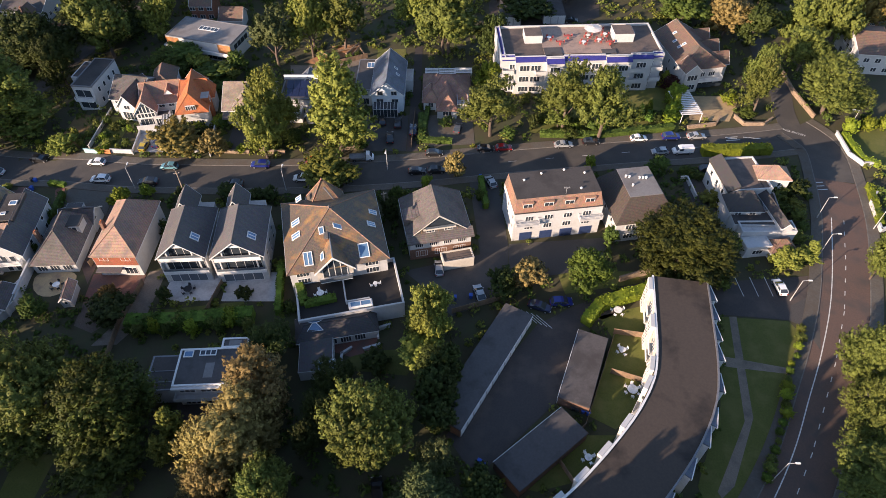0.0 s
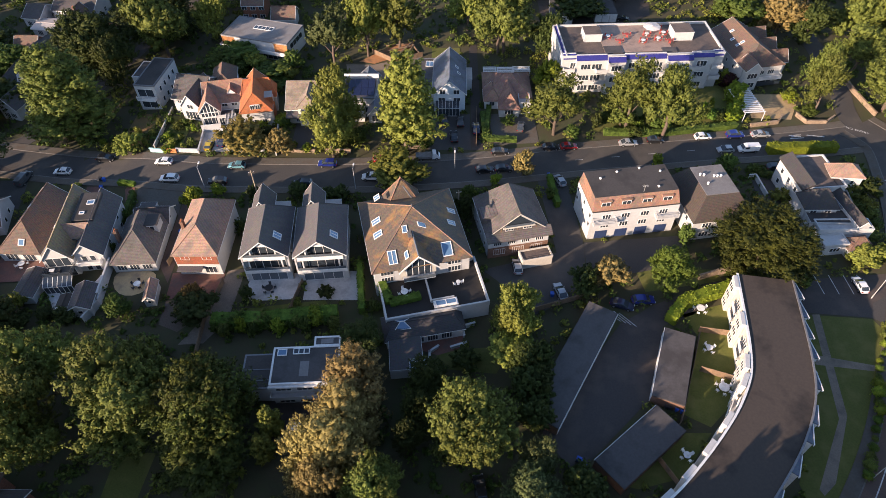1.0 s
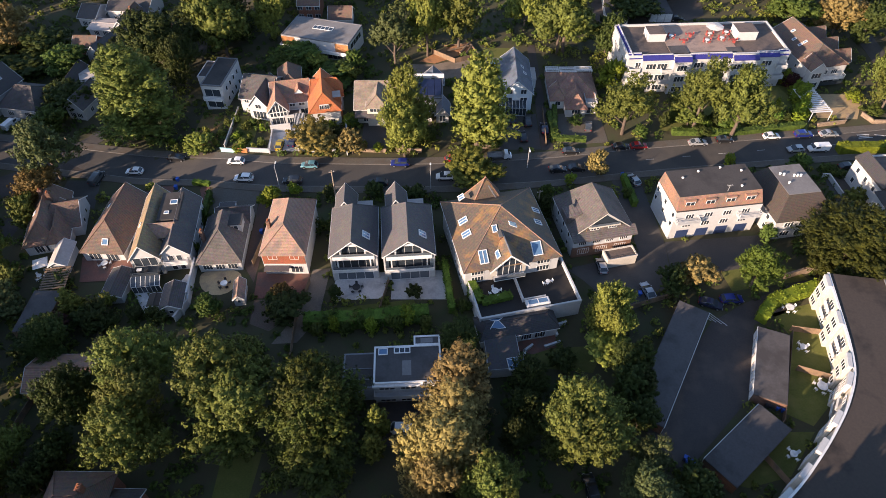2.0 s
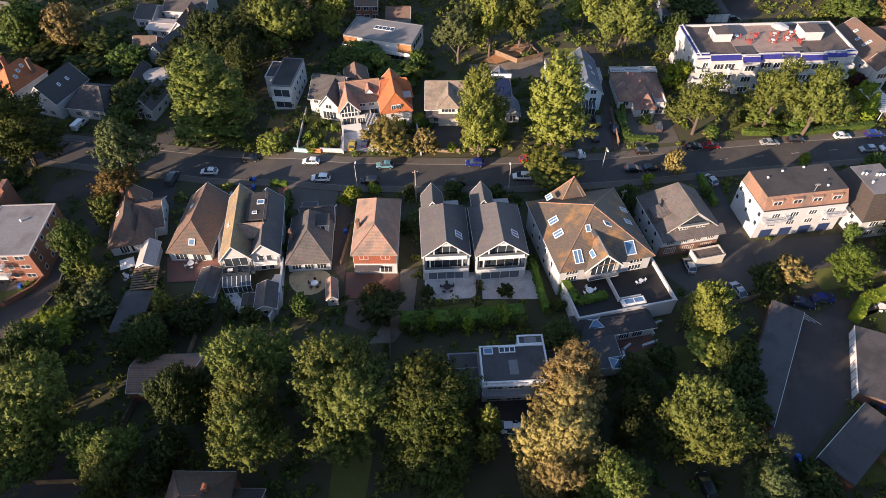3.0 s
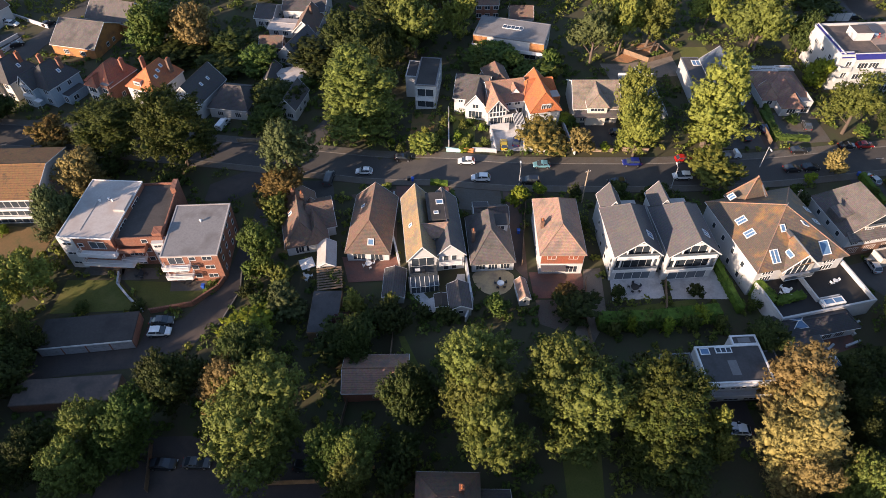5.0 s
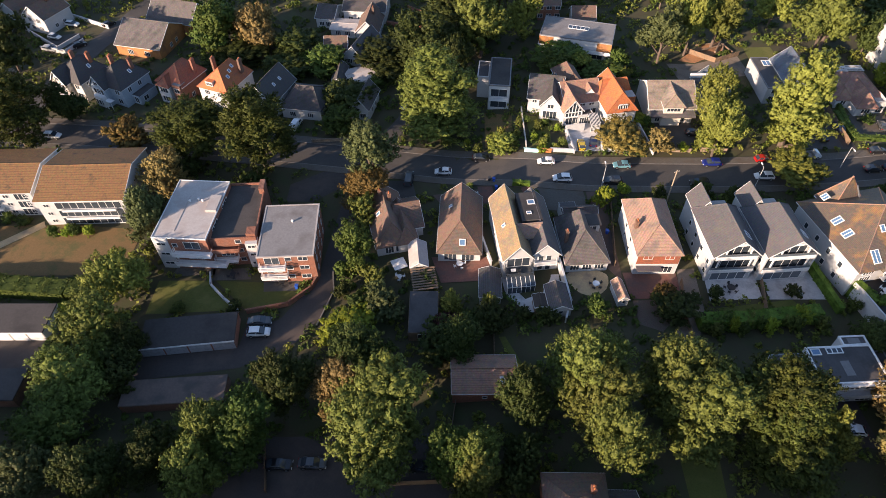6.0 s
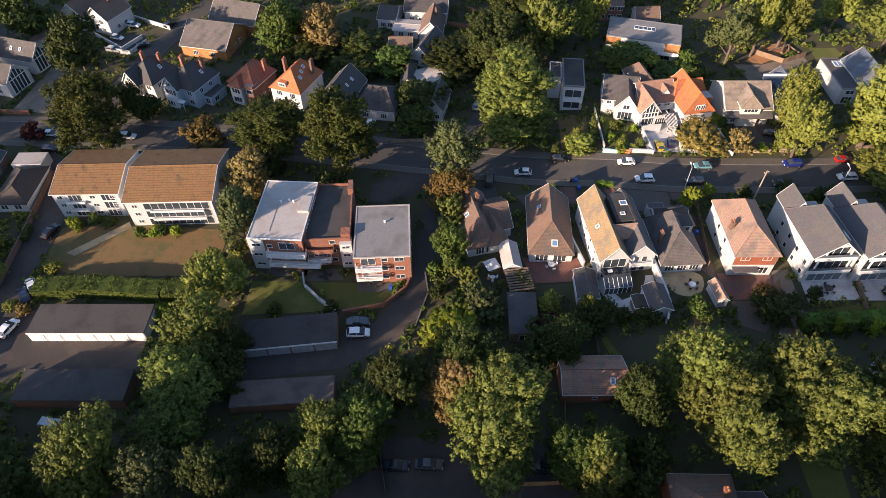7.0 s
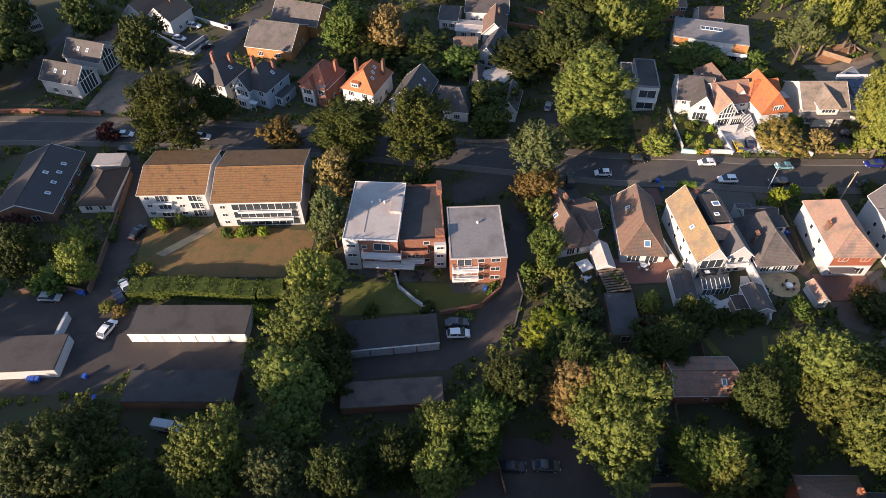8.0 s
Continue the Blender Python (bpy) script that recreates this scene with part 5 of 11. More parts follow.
def roof_vents(home, here, spots, z):
    """Small pale vents and a chimney cowl on a flat roof."""
    for x, y in spots:
        bm = tube(B(), (x, y, z), (x, y, z + 0.45), 0.2, 0.16, 8)
        tube(bm, (x, y, z + 0.45), (x, y, z + 0.6), 0.3, 0.12, 8)
        part("vent", bm, "white_paint", home, m=here)


def aerial(home, here, x, y, z):
    bm = tube(B(), (x, y, z), (x, y, z + 2.0), 0.04, sides=5)
    tube(bm, (x - 0.6, y, z + 1.9), (x + 0.6, y, z + 1.9), 0.03, sides=5)
    for i in range(5):
        tube(bm, (x - 0.5 + 0.25 * i, y - 0.3, z + 1.9), (x - 0.5 + 0.25 * i, y + 0.3, z + 1.9), 0.02, sides=4)
    part("aerial", bm, "pole_grey", home, m=here)


def road_bars(at, rot, rows):
    """Worn painted marks too faint to read: plain bars."""
    for i, (w, off) in enumerate(rows):
        c, s = math.cos(radians(rot)), math.sin(radians(rot))
        x, y = at[0] - s * off, at[1] + c * off
        band("road_marking", [(x - c * w / 2, y - s * w / 2), (x + c * w / 2, y + s * w / 2)], -0.12, 0.12, 0.036, "paint_line", "worn white road marking bar", 0.006)


# ---- the place ----
ground = B()
bmesh.ops.create_grid(ground, x_segments=200, y_segments=120, size=1.0)
for v in ground.verts:
    v.co.x, v.co.y = -70 + v.co.x * 400, 130 + v.co.y * 200
    v.co.z = ground_z(v.co.x, v.co.y) - 0.03
single("ground", ground, "soil", 0, 0, 0, 0, "dark leafy garden soil and rough grass", "ground", "", "structure")
far = B()
for x0, y0, x1, y1 in ((-3000, 330, 3000, 3000), (-3000, -3000, 3000, -70), (-3000, -70, -470, 330), (330, -70, 3000, 330)):
    far.faces.new([far.verts.new((x, y, -0.03 if x > -100 else -1.93)) for x, y in ((x0, y0), (x1, y0), (x1, y1), (x0, y1))])
single("ground", far, "soil", 0, 0, 0, 0, "dark wooded ground reaching the horizon", "ground", "", "structure")
main_road = [(-307.82, 127.06), (-263.55, 127.77), (-233.91, 127.54), (-204.37, 126.49), (-160.76, 122.21), (-132.87, 118.65), (-106.14, 114.88), (-80.87, 111.73), (-68.35, 111.39), (-42.05, 111.78), (-15.93, 114.07), (10.67, 118.44), (38.11, 122.43), (66.29, 126.21), (80.92, 128.87)]
band("road", main_road, -3.9, 3.9, 0.02, "asphalt", "grey asphalt residential road", 0.2)
band("kerb", main_road, 3.9, 4.1, 0.12, "kerb", "pale stone kerb along the road", 0.3)
band("kerb", main_road, -4.1, -3.9, 0.12, "kerb", "pale stone kerb along the road", 0.3)
band("pavement", main_road, 4.1, 6.3, 0.115, "pavement", "worn grey asphalt pavement", 0.3)
band("pavement", main_road, -6.0, -4.1, 0.115, "pavement", "worn grey asphalt pavement", 0.3)
dashes(main_road[-4:-1], 0.1, 0.035, "paint_line", 2.0, 7.0, "worn white centre dash")
side_road = [(83.21, 133.5), (87.17, 125.27), (85.51, 113.3), (82.43, 100.4), (77.63, 87.36), (72.76, 75.86), (66.69, 64.43), (61.22, 55.39), (56.29, 47.26), (50.91, 39.72), (42.93, 30.05)]
band("road", side_road[:3], -4.4, 4.4, 0.024, "asphalt", "grey asphalt road at the junction", 0.2)
band("road", side_road[2:], -4.4, 4.4, 0.026, "asphalt_red", "reddish worn asphalt main road", 0.2)
band("kerb", side_road, 4.4, 4.6, 0.125, "kerb", "pale stone kerb along the road", 0.3)
band("kerb", side_road, -4.6, -4.4, 0.125, "kerb", "pale stone kerb along the road", 0.3)
band("pavement", side_road, 4.6, 6.8, 0.12, "pavement", "worn pavement beside the road", 0.3)
band("pavement", side_road, -6.8, -4.6, 0.12, "pavement", "worn pavement beside the road", 0.3)
band("road_marking", side_road[3:], -2.6, -2.42, 0.032, "paint_line", "white edge line", 0.006)
dashes(side_road[3:], 0.14, 0.032, "paint_line", 1.2, 2.4, "white centre dash")
band("road", [(82.01, 130.02), (83.0, 140.69), (85.0, 150), (86.0, 165.5), (86.6, 190.0)], -2.7, 2.7, 0.028, "asphalt", "shaded asphalt side road", 0.2)
band("road", [(-128.57, 121.42), (-121.18, 134.24), (-115.45, 154.05), (-111.2, 170.71), (-102.47, 199.71)], -2.2, 2.2, 0.028, "asphalt", "shaded narrow lane", 0.2)
band("road", [(-221.89, 126.68), (-219.92, 146.95), (-217.16, 166.14), (-212.21, 184.74), (-206, 208.06)], -3.4, 3.4, 0.028, "asphalt", "side street between the houses", 0.2)
band("road", [(-268.09, 146.24), (-268.6, 168.66), (-266.72, 180.52), (-265.45, 195.34)], -2.4, 2.4, 0.028, "asphalt", "narrow shaded lane", 0.2)
patch("car_park", [(13.78, 71.22), (21.75, 76.04), (34.75, 81.94), (37.97, 81.3), (27.86, 73.5), (21.65, 70.76), (16.54, 56.5), (15.93, 55.2), (4.54, 44.19), (1.82, 41.84), (-2.75, 48.81), (-1.84, 50.33)], 0.02, "asphalt_new", "dark asphalt garage yard")
patch("car_park", [(48.77, 82.26), (69.02, 84.47), (69.73, 82.74), (66.84, 78.44), (63.08, 76.99), (61.35, 73.48), (48.37, 74.5)], 0.02, "asphalt_new", "dark asphalt car park with white bay lines")
patch("driveway", [(63.08, 76.99), (69.82, 80.6), (64.86, 66.77), (63.89, 71.73), (61.35, 73.48)], 0.034, "asphalt", "worn asphalt car park entrance")
patch("driveway", [(-11.99, 83.81), (3.47, 88.74), (9.38, 90.45), (8.27, 78.49), (-2.15, 72.82), (-8.99, 80.94)], 0.02, "asphalt", "worn grey driveway behind the house")
patch("driveway", [(1.24, 111.39), (7.79, 112.52), (9.38, 90.45), (3.47, 88.74)], 0.024, "asphalt", "worn grey driveway between the houses")
patch("driveway", [(9.44, 91.73), (30.45, 94.16), (31.14, 90.95), (22.76, 84.6), (8.96, 81.35)], 0.022, "asphalt", "worn asphalt forecourt before the garages")
patch("driveway", [(-129.53, 117.11), (-137.1, 114.89), (-146.5, 108.68), (-146.41, 102.95), (-139.98, 103.06), (-133.3, 108.91), (-121.73, 113.11)], 0.024, "asphalt_new", "dark curving drive")
patch("driveway", [(-133.56, 103.18), (-129.06, 103.26), (-131.55, 83.01), (-133.32, 71.51), (-137.36, 64.92), (-146.74, 59.25), (-165.34, 56.19), (-166.13, 62.09), (-147.9, 64.08), (-147.48, 68.56), (-141.54, 70), (-135.73, 79.93)], 0.02, "asphalt_new", "dark asphalt drive round the flats")
patch("car_park", [(-227.4, 119.78), (-223.11, 117.67), (-213.48, 94.52), (-213.42, 78.41), (-210.73, 72.7), (-185.93, 72.5), (-183.54, 57.89), (-205.61, 57.42), (-209.43, 52.77), (-231.49, 52.3), (-242.98, 73.46), (-219.75, 75.36), (-220.69, 97.94)], 0.02, "asphalt_new", "worn dark asphalt garage yard")
patch("driveway", [(-145.5, 45.73), (-106.86, 47.47), (-108.14, 39.83), (-103.86, 37.98), (-106.6, 30.44), (-145.25, 29.62)], 0.02, "asphalt_new", "dark shaded parking court")
patch("lawn", [(48.76, 73.98), (61.26, 73.22), (63.29, 69.19), (59.09, 61.93), (55.8, 55.27), (47.95, 41.57), (44.59, 38.04), (36.89, 37.86), (36.46, 41.3), (43.63, 54.99)], 0.02, "lawn", "long lawn beside the curved flats")
patch("path", [(50.37, 74.02), (51.76, 74.05), (48.55, 53.02), (42.16, 41.44), (39.7, 39.46), (39.29, 40.49), (46.98, 52.47)], 0.035, "gravel", "worn garden path across the lawn")
patch("path", [(46.68, 65.15), (58.22, 62.83), (57.82, 61.68), (46.3, 63.02)], 0.04, "gravel", "worn garden path across the lawn")
patch("lawn", [(25.72, 73.45), (34.8, 76.34), (32.08, 56.86), (25.25, 50.45), (20.91, 52.9), (27.59, 68.37)], 0.02, "lawn", "sunlit back lawn of the flats")
patch("lawn", [(16.74, 49.26), (25.09, 49.45), (18.58, 41.78), (11.39, 39.85), (9.67, 40.24)], 0.02, "lawn", "small shaded lawn")
patch("lawn", [(18.77, 84.51), (34.15, 84.86), (35.87, 81.97), (19.87, 78.76)], 0.02, "lawn", "bright grass bank")
patch("lawn", [(36.41, 128.99), (53.5, 130.52), (59.21, 149.13), (46, 151.52), (26.71, 143.19), (15.42, 129.66)], 0.02, "lawn", "front lawn of the white flats")
patch("lawn", [(92.7, 131.4), (106.7, 134.03), (106.73, 113.78), (94.97, 119.53)], 0.02, "lawn", "clipped corner lawn")
patch("lawn", [(-213.18, 93.65), (-193.68, 94.88), (-175.91, 93.48), (-176.16, 80.63), (-203.97, 79.79), (-212.74, 82.98)], 0.02, "lawn_dry", "sun-dried brown lawn before the white flats")
patch("path", [(-198.92, 95.66), (-197.83, 93.94), (-206.99, 85.46), (-209.06, 86.22)], 0.035, "paving_tan", "narrow tan strip across the dry lawn")
patch("lawn", [(-167.85, 79.3), (-157.51, 79.5), (-149.23, 72.27), (-167.85, 70.81)], 0.02, "lawn", "shaded lawn behind the flats")
patch("lawn", [(-156.37, 79.53), (-142.6, 79.06), (-136.88, 79.91), (-140.4, 73.41), (-148.12, 71.89)], 0.02, "lawn", "shaded lawn behind the flats")
patch("lawn", [(-57.44, 73.08), (-42.51, 75.44), (-40.41, 71.44), (-57.11, 69.78)], 0.02, "lawn", "shaded back lawn")
patch("lawn", [(-99.43, 66.29), (-87.72, 66.57), (-89.09, 60.45), (-97.17, 59.48)], 0.02, "lawn", "shaded back lawn")
patch("lawn", [(-71.53, 43.87), (-65.15, 44.01), (-65.79, 35.03), (-71.36, 34.91)], 0.02, "lawn", "shaded strip of lawn")
patch("lawn", [(-20.58, 64.27), (-6.82, 65.78), (-9.94, 59.8), (-20.57, 60.72)], 0.02, "lawn", "shaded back lawn")
patch("terrace", [(-77.21, 80.41), (-77.38, 78.76), (-78.03, 77.33), (-79.07, 76.27), (-80.37, 75.69), (-81.79, 75.66), (-83.17, 76.18), (-84.35, 77.2), (-85.19, 78.6), (-85.59, 80.24), (-85.4, 80.95), (-84.72, 81.58), (-83.63, 82.07), (-82.27, 82.35), (-80.8, 82.38), (-79.4, 82.16), (-78.25, 81.72), (-77.49, 81.11)], 0.05, "paving_tan", "curved tan paved patio")
patch("terrace", [(-58.16, 81.54), (-48.01, 82.2), (-48.18, 75.6), (-58.54, 74.69)], 0.05, "paving", "pale paved patio")
patch("terrace", [(-46.99, 82.22), (-36.31, 83.03), (-35.94, 75.58), (-46.89, 75.35)], 0.05, "paving", "pale paved patio")
patch("terrace", [(-24.23, 67.68), (-15.96, 68.88), (-15.62, 65.17), (-20.35, 63.38), (-23.78, 64.5)], 0.05, "paving_red", "red-brown paved garden terrace")
patch("terrace", [(-112.72, 86.64), (-101.18, 86.16), (-99.78, 79.97), (-110.6, 79.79)], 0.05, "paving_red", "red tiled patio")
patch("terrace", [(-98.49, 80.61), (-87.02, 80.94), (-86.74, 72.47), (-93.67, 71.18), (-97.78, 76.22)], 0.05, "paving", "grey paved patio")
patch("terrace", [(-74.2, 81.6), (-63.6, 82.2), (-63.4, 75.4), (-73.6, 75.0)], 0.03, "paving_red", "brown paved garden terrace")
patch("path", [(-63.2, 82.6), (-59.7, 83.0), (-60.2, 70.5), (-63.4, 65.0), (-68.0, 64.6), (-64.4, 71.6)], 0.034, "gravel", "curving brown gravel garden path")
patch("garden_bed", [(-73.4, 74.6), (-64.8, 75.0), (-65.2, 71.4), (-69.0, 67.4), (-73.0, 69.0)], 0.02, "bark", "dark mulched garden bed")
patch("driveway", [(-90.2, 107.03), (-79.15, 106.25), (-78.13, 98.05), (-88.2, 99.62)], 0.024, "pavement", "worn concrete front drive")
patch("driveway", [(-102.9, 108.14), (-90.86, 107.05), (-89.64, 101.42), (-101.98, 102.38)], 0.024, "paving_red", "brown paved front drive")
patch("driveway", [(-113.07, 105.72), (-102.75, 107.16), (-101.68, 100.52), (-106.22, 84.19), (-101.05, 85.37)], 0.022, "asphalt_red", "brown tarmac side drive")
patch("driveway", [(-126.06, 110.33), (-118.06, 110.48), (-115.94, 101.01), (-125.35, 102.65)], 0.022, "asphalt", "tarmac front drive")
patch("driveway", [(-78.51, 106.26), (-74.6, 104.46), (-74.45, 79.01), (-77.46, 83.39)], 0.022, "asphalt_red", "tarmac side drive")
patch("driveway", [(-58.09, 132.15), (-48.74, 132.33), (-49.62, 121.65), (-57.87, 121.49)], 0.022, "asphalt", "front drive")
patch("driveway", [(-81.25, 134.1), (-71.79, 134.28), (-72.29, 119.91), (-80.5, 119.74)], 0.022, "paving", "pale paved front drive")
patch("driveway", [(-25.4, 136.0), (-14.2, 136.2), (-14.0, 121.8), (-24.4, 121.4)], 0.022, "asphalt", "tarmac front drive")
patch("driveway", [(-9.56, 136.16), (2.08, 137.64), (2.68, 124.89), (-8.35, 123.54)], 0.022, "pavement", "worn grey tarmac front drive")
patch("driveway", [(59.35, 146.5), (73.65, 146.83), (67.5, 135.49), (57.61, 135.99)], 0.022, "paving_tan", "tan gravel forecourt")
patch("car_park", [(7.37, 211.08), (45.38, 211.93), (42.09, 188.78), (30.78, 181.56), (8.37, 179.37)], 0.022, "asphalt_new", "asphalt yard behind the flats")
patch("driveway", [(-245.3, 137.3), (-244.0, 158.4), (-241.5, 160.4), (-232.7, 154.75), (-230.5, 145.47), (-231.53, 138.81), (-234.47, 134.94)], 0.022, "gravel", "tan gravel front drive")
patch("garden_bed", [(-49.0, 159.0), (-41.2, 159.0), (-28.0, 164.0), (-27.0, 153.4), (-47.0, 150.0)], 0.028, "gravel", "bare brown back garden")
patch("lawn", [(-25.0, 168.0), (-17.0, 168.4), (-16.6, 162.4), (-25.0, 162.0)], 0.03, "lawn", "back lawn with play things")
patch("driveway", [(-233.26, 174.07), (-222.88, 177.59), (-219.7, 166.1), (-229.84, 165.97)], 0.022, "asphalt", "front drive")
h = home_at("villa", 60.28, 107.86, "white rendered villa with brown and slate roofs on several levels", "house")
g = block(h, 60.28, 107.86, 6.6, 9.58, 10.53, 6.2, flat=True, roof='felt_brown', rim=0.5, wins=(('l', -3, 1, 1, 1.3, 1), ('l', 0, 1, 1, 1.3, 1), ('l', 3, 1, 1, 1.3, 1), ('l', -3, 3.8, 1, 1.3, 1), ('l', 0, 3.8, 1, 1.3, 1), ('l', 3, 3.8, 1, 1.3, 1)))
part("roof_slope", slab(B(), [(-5.09, -5.47, 6.6), (-2.79, -5.47, 7.9), (-2.79, 5.47, 7.9), (-5.09, 5.47, 6.6)], .5), "slate_dark", h, m=g)
block(h, 66.75, 107.64, -3.03, 6.61, 3.86, 7.2, ridge=9, hf=2.8, hb=2.8, roof='tile_tan', axis='x', wins=(('f', -1.4, 4.9, 0.7, 1.2, 1), ('f', 1.4, 4.9, 0.7, 1.2, 1), ('r', -1, 4.9, 0.9, 1.2, 1), ('r', 1, 4.9, 0.9, 1.2, 1)))
block(h, 58.77, 99.86, 1.3, 6.67, 4.56, 5.6, ridge=8.6, hf=2.4, hb=2.4, axis='x', roof='slate_dark', wins=(('f', -1.5, 1, 1.4, 1.2, 2), ('f', 1.5, 1, 1.4, 1.2, 2), ('f', -1.5, 3.6, 1.4, 1.2, 2), ('f', 1.5, 3.6, 1.4, 1.2, 2)))
block(h, 64.77, 101.07, -4.74, 3.22, 5.64, 4.6, flat=True, roof='felt_stained', rim=0.3, rim_mat='lead')
block(h, 60.41, 96.62, 0.26, 8.94, 3.86, 4, flat=True, roof='felt', rim=0.1)
block(h, 64.74, 99.09, 9.23, 2.32, 12.84, 5, ridge=6.2, roof='slate_dark', over=0.1)
block(h, 62.41, 94.11, 2.12, 11.18, 3.08, 3.4, flat=True, roof='paving', rim=0.95, wins=(('f', -3.9, 0.9, 1.6, 1.3, 2), ('f', -1.3, 0.9, 1.6, 1.3, 2), ('f', 1.3, 0.9, 1.6, 1.3, 2), ('f', 3.9, 0.9, 1.6, 1.3, 2)))
block(h, 59.64, 90.87, 8.05, 5.28, 3.02, 2.8, flat=True, roof='render_white', rim=0.3, wins=(('f', 0, 0.9, 2.2, 1.2, 3),))
block(h, 64.66, 90.6, 7.71, 5.11, 3.15, 2.5, ridge=4, hf=2, hb=2, axis='x', roof='tile_brown', wins=(('f', -1, 0.8, 1.2, 1.1, 2), ('f', 1, 0.8, 1.2, 1.1, 2)))
h = home_at("house", 36.18, 100.66, "white two-storey house with brown mansard roof and grey felt top", "house")
g = block(h, 36.18, 100.66, 9.73, 12.47, 13.66, 5.4, ridge=8.4, top=(3.6, 1.8, 4.2, 0.6), roof='tile_umber', rim_mat='felt_pale', lights=(), wins=(('f', -3.2, 0.8, 2, 1.4, 3), ('f', 0, 0.8, 2, 1.4, 3), ('f', 3.2, 0.8, 2, 1.4, 3), ('f', -3.2, 3.4, 2, 1.4, 3), ('f', 0, 3.4, 2, 1.4, 3), ('f', 3.2, 3.4, 2, 1.4, 3), ('l', -4, 0.9, 1, 1.2, 1), ('l', 0, 0.9, 1, 1.2, 1), ('l', 4, 0.9, 1, 1.2, 1), ('l', -4, 3.4, 1, 1.2, 1), ('l', 0, 3.4, 1, 1.2, 1), ('l', 4, 3.4, 1, 1.2, 1)))
roof_vents(h, g, ((-1.5, 3.5), (-.8, 3.2), (1.2, 2.6), (1.9, 2.5), (2.6, 2.4), (-1, .6)), 8.5)
h = home_at("apartment_block", 18.45, 99.05, "white apartment block with orange tile-hung top storey and blue garages", "apartment block")
g = block(h, 18.45, 99.05, 9.42, 18.54, 9.77, 7.6, flat=True, roof='felt', rim=0, wins=(('f', -6.05, 3.1, 1.8, 1.3, 3), ('f', -2.02, 3.1, 1.8, 1.3, 3), ('f', 2.02, 3.1, 1.8, 1.3, 3), ('f', 6.05, 3.1, 1.8, 1.3, 3), ('f', -6.05, 5.5, 1.8, 1.3, 3), ('f', -2.02, 5.5, 1.8, 1.3, 3), ('f', 2.02, 5.5, 1.8, 1.3, 3), ('f', 6.05, 5.5, 1.8, 1.3, 3), ('l', -4, 3.2, 1, 1.2, 1), ('l', 0, 3.2, 1, 1.2, 1), ('l', 4, 3.2, 1, 1.2, 1), ('l', -4, 5.6, 1, 1.2, 1), ('l', 0, 5.6, 1, 1.2, 1), ('l', 4, 5.6, 1, 1.2, 1)))
roof_vents(h, g, ((-6, 2), (-2, 3.5), (3, 4), (7, 2.5), (5, -2)), 10.2)
aerial(h, g, 1.5, -3, 10.1)
balcony(h, g, 4.82, 1.4, 5.3, 1.0, "render_white", -6.68, 0, 9.77)
balcony(h, g, 4.82, 1.4, 5.3, 1.0, "render_white", 6.68, 0, 9.77)
part("garage_door", box(B(), -1.3, -0.06, 0.02, 1.3, 0.05, 2.2, 0.02), "navy_paint", h, m=g @ pose(-6.47, -4.89, 0))
part("garage_door", box(B(), -1.3, -0.06, 0.02, 1.3, 0.05, 2.2, 0.02), "navy_paint", h, m=g @ pose(-2.16, -4.89, 0))
part("garage_door", box(B(), -1.3, -0.06, 0.02, 1.3, 0.05, 2.2, 0.02), "navy_paint", h, m=g @ pose(2.16, -4.89, 0))
part("garage_door", box(B(), -1.3, -0.06, 0.02, 1.3, 0.05, 2.2, 0.02), "navy_paint", h, m=g @ pose(6.47, -4.89, 0))
g = block(h, 18.45, 99.17, 9.42, 18.48, 9.47, 7.6, ridge=10.2, top=(0.5, 0.4, 1.3, 0.2), over=0, z=0.12, roof='tile_terra', wall='tile_terra', rim_mat='felt')
window(h, g @ pose(-6.47, -4.27, 8.1), 1.9, 1.3, 2)
window(h, g @ pose(-2.16, -4.27, 8.1), 1.9, 1.3, 2)
window(h, g @ pose(2.16, -4.27, 8.1), 1.9, 1.3, 2)
window(h, g @ pose(6.47, -4.27, 8.1), 1.9, 1.3, 2)
part("dormer", box(B(), -1.2, 0, 0, 1.2, 2.0, 1.75), "tile_terra", h, m=g @ pose(-6.47, -4.21, 7.95))
part("dormer", box(B(), -1.2, 0, 0, 1.2, 2.0, 1.75), "tile_terra", h, m=g @ pose(-2.16, -4.21, 7.95))
part("dormer", box(B(), -1.2, 0, 0, 1.2, 2.0, 1.75), "tile_terra", h, m=g @ pose(2.16, -4.21, 7.95))
part("dormer", box(B(), -1.2, 0, 0, 1.2, 2.0, 1.75), "tile_terra", h, m=g @ pose(6.47, -4.21, 7.95))
h = home_at("house", -6.06, 94.29, "half-timbered house with grey-brown tiled roof and front gable", "house")
g = block(h, -6.06, 94.29, 12.67, 12.52, 12.35, 5.5, flat=True, roof='tile_mix', rim=0.05, wins=(('f', -4.37, 3.4, 1.7, 1.4, 4), ('f', -1.46, 3.4, 1.7, 1.4, 4), ('f', 1.46, 3.4, 1.7, 1.4, 4), ('f', 4.37, 3.4, 1.7, 1.4, 4), ('f', -3.91, 0.8, 2.4, 1.6, 5), ('f', 0, 0.8, 2.4, 1.6, 5), ('f', 3.91, 0.8, 2.4, 1.6, 5), ('l', -3.2, 1, 1, 1.2, 1), ('l', 0, 1, 1, 1.2, 1), ('l', 3.2, 1, 1, 1.2, 1), ('l', -3.2, 3.4, 1, 1.2, 1), ('l', 0, 3.4, 1, 1.2, 1), ('l', 3.2, 3.4, 1, 1.2, 1)))
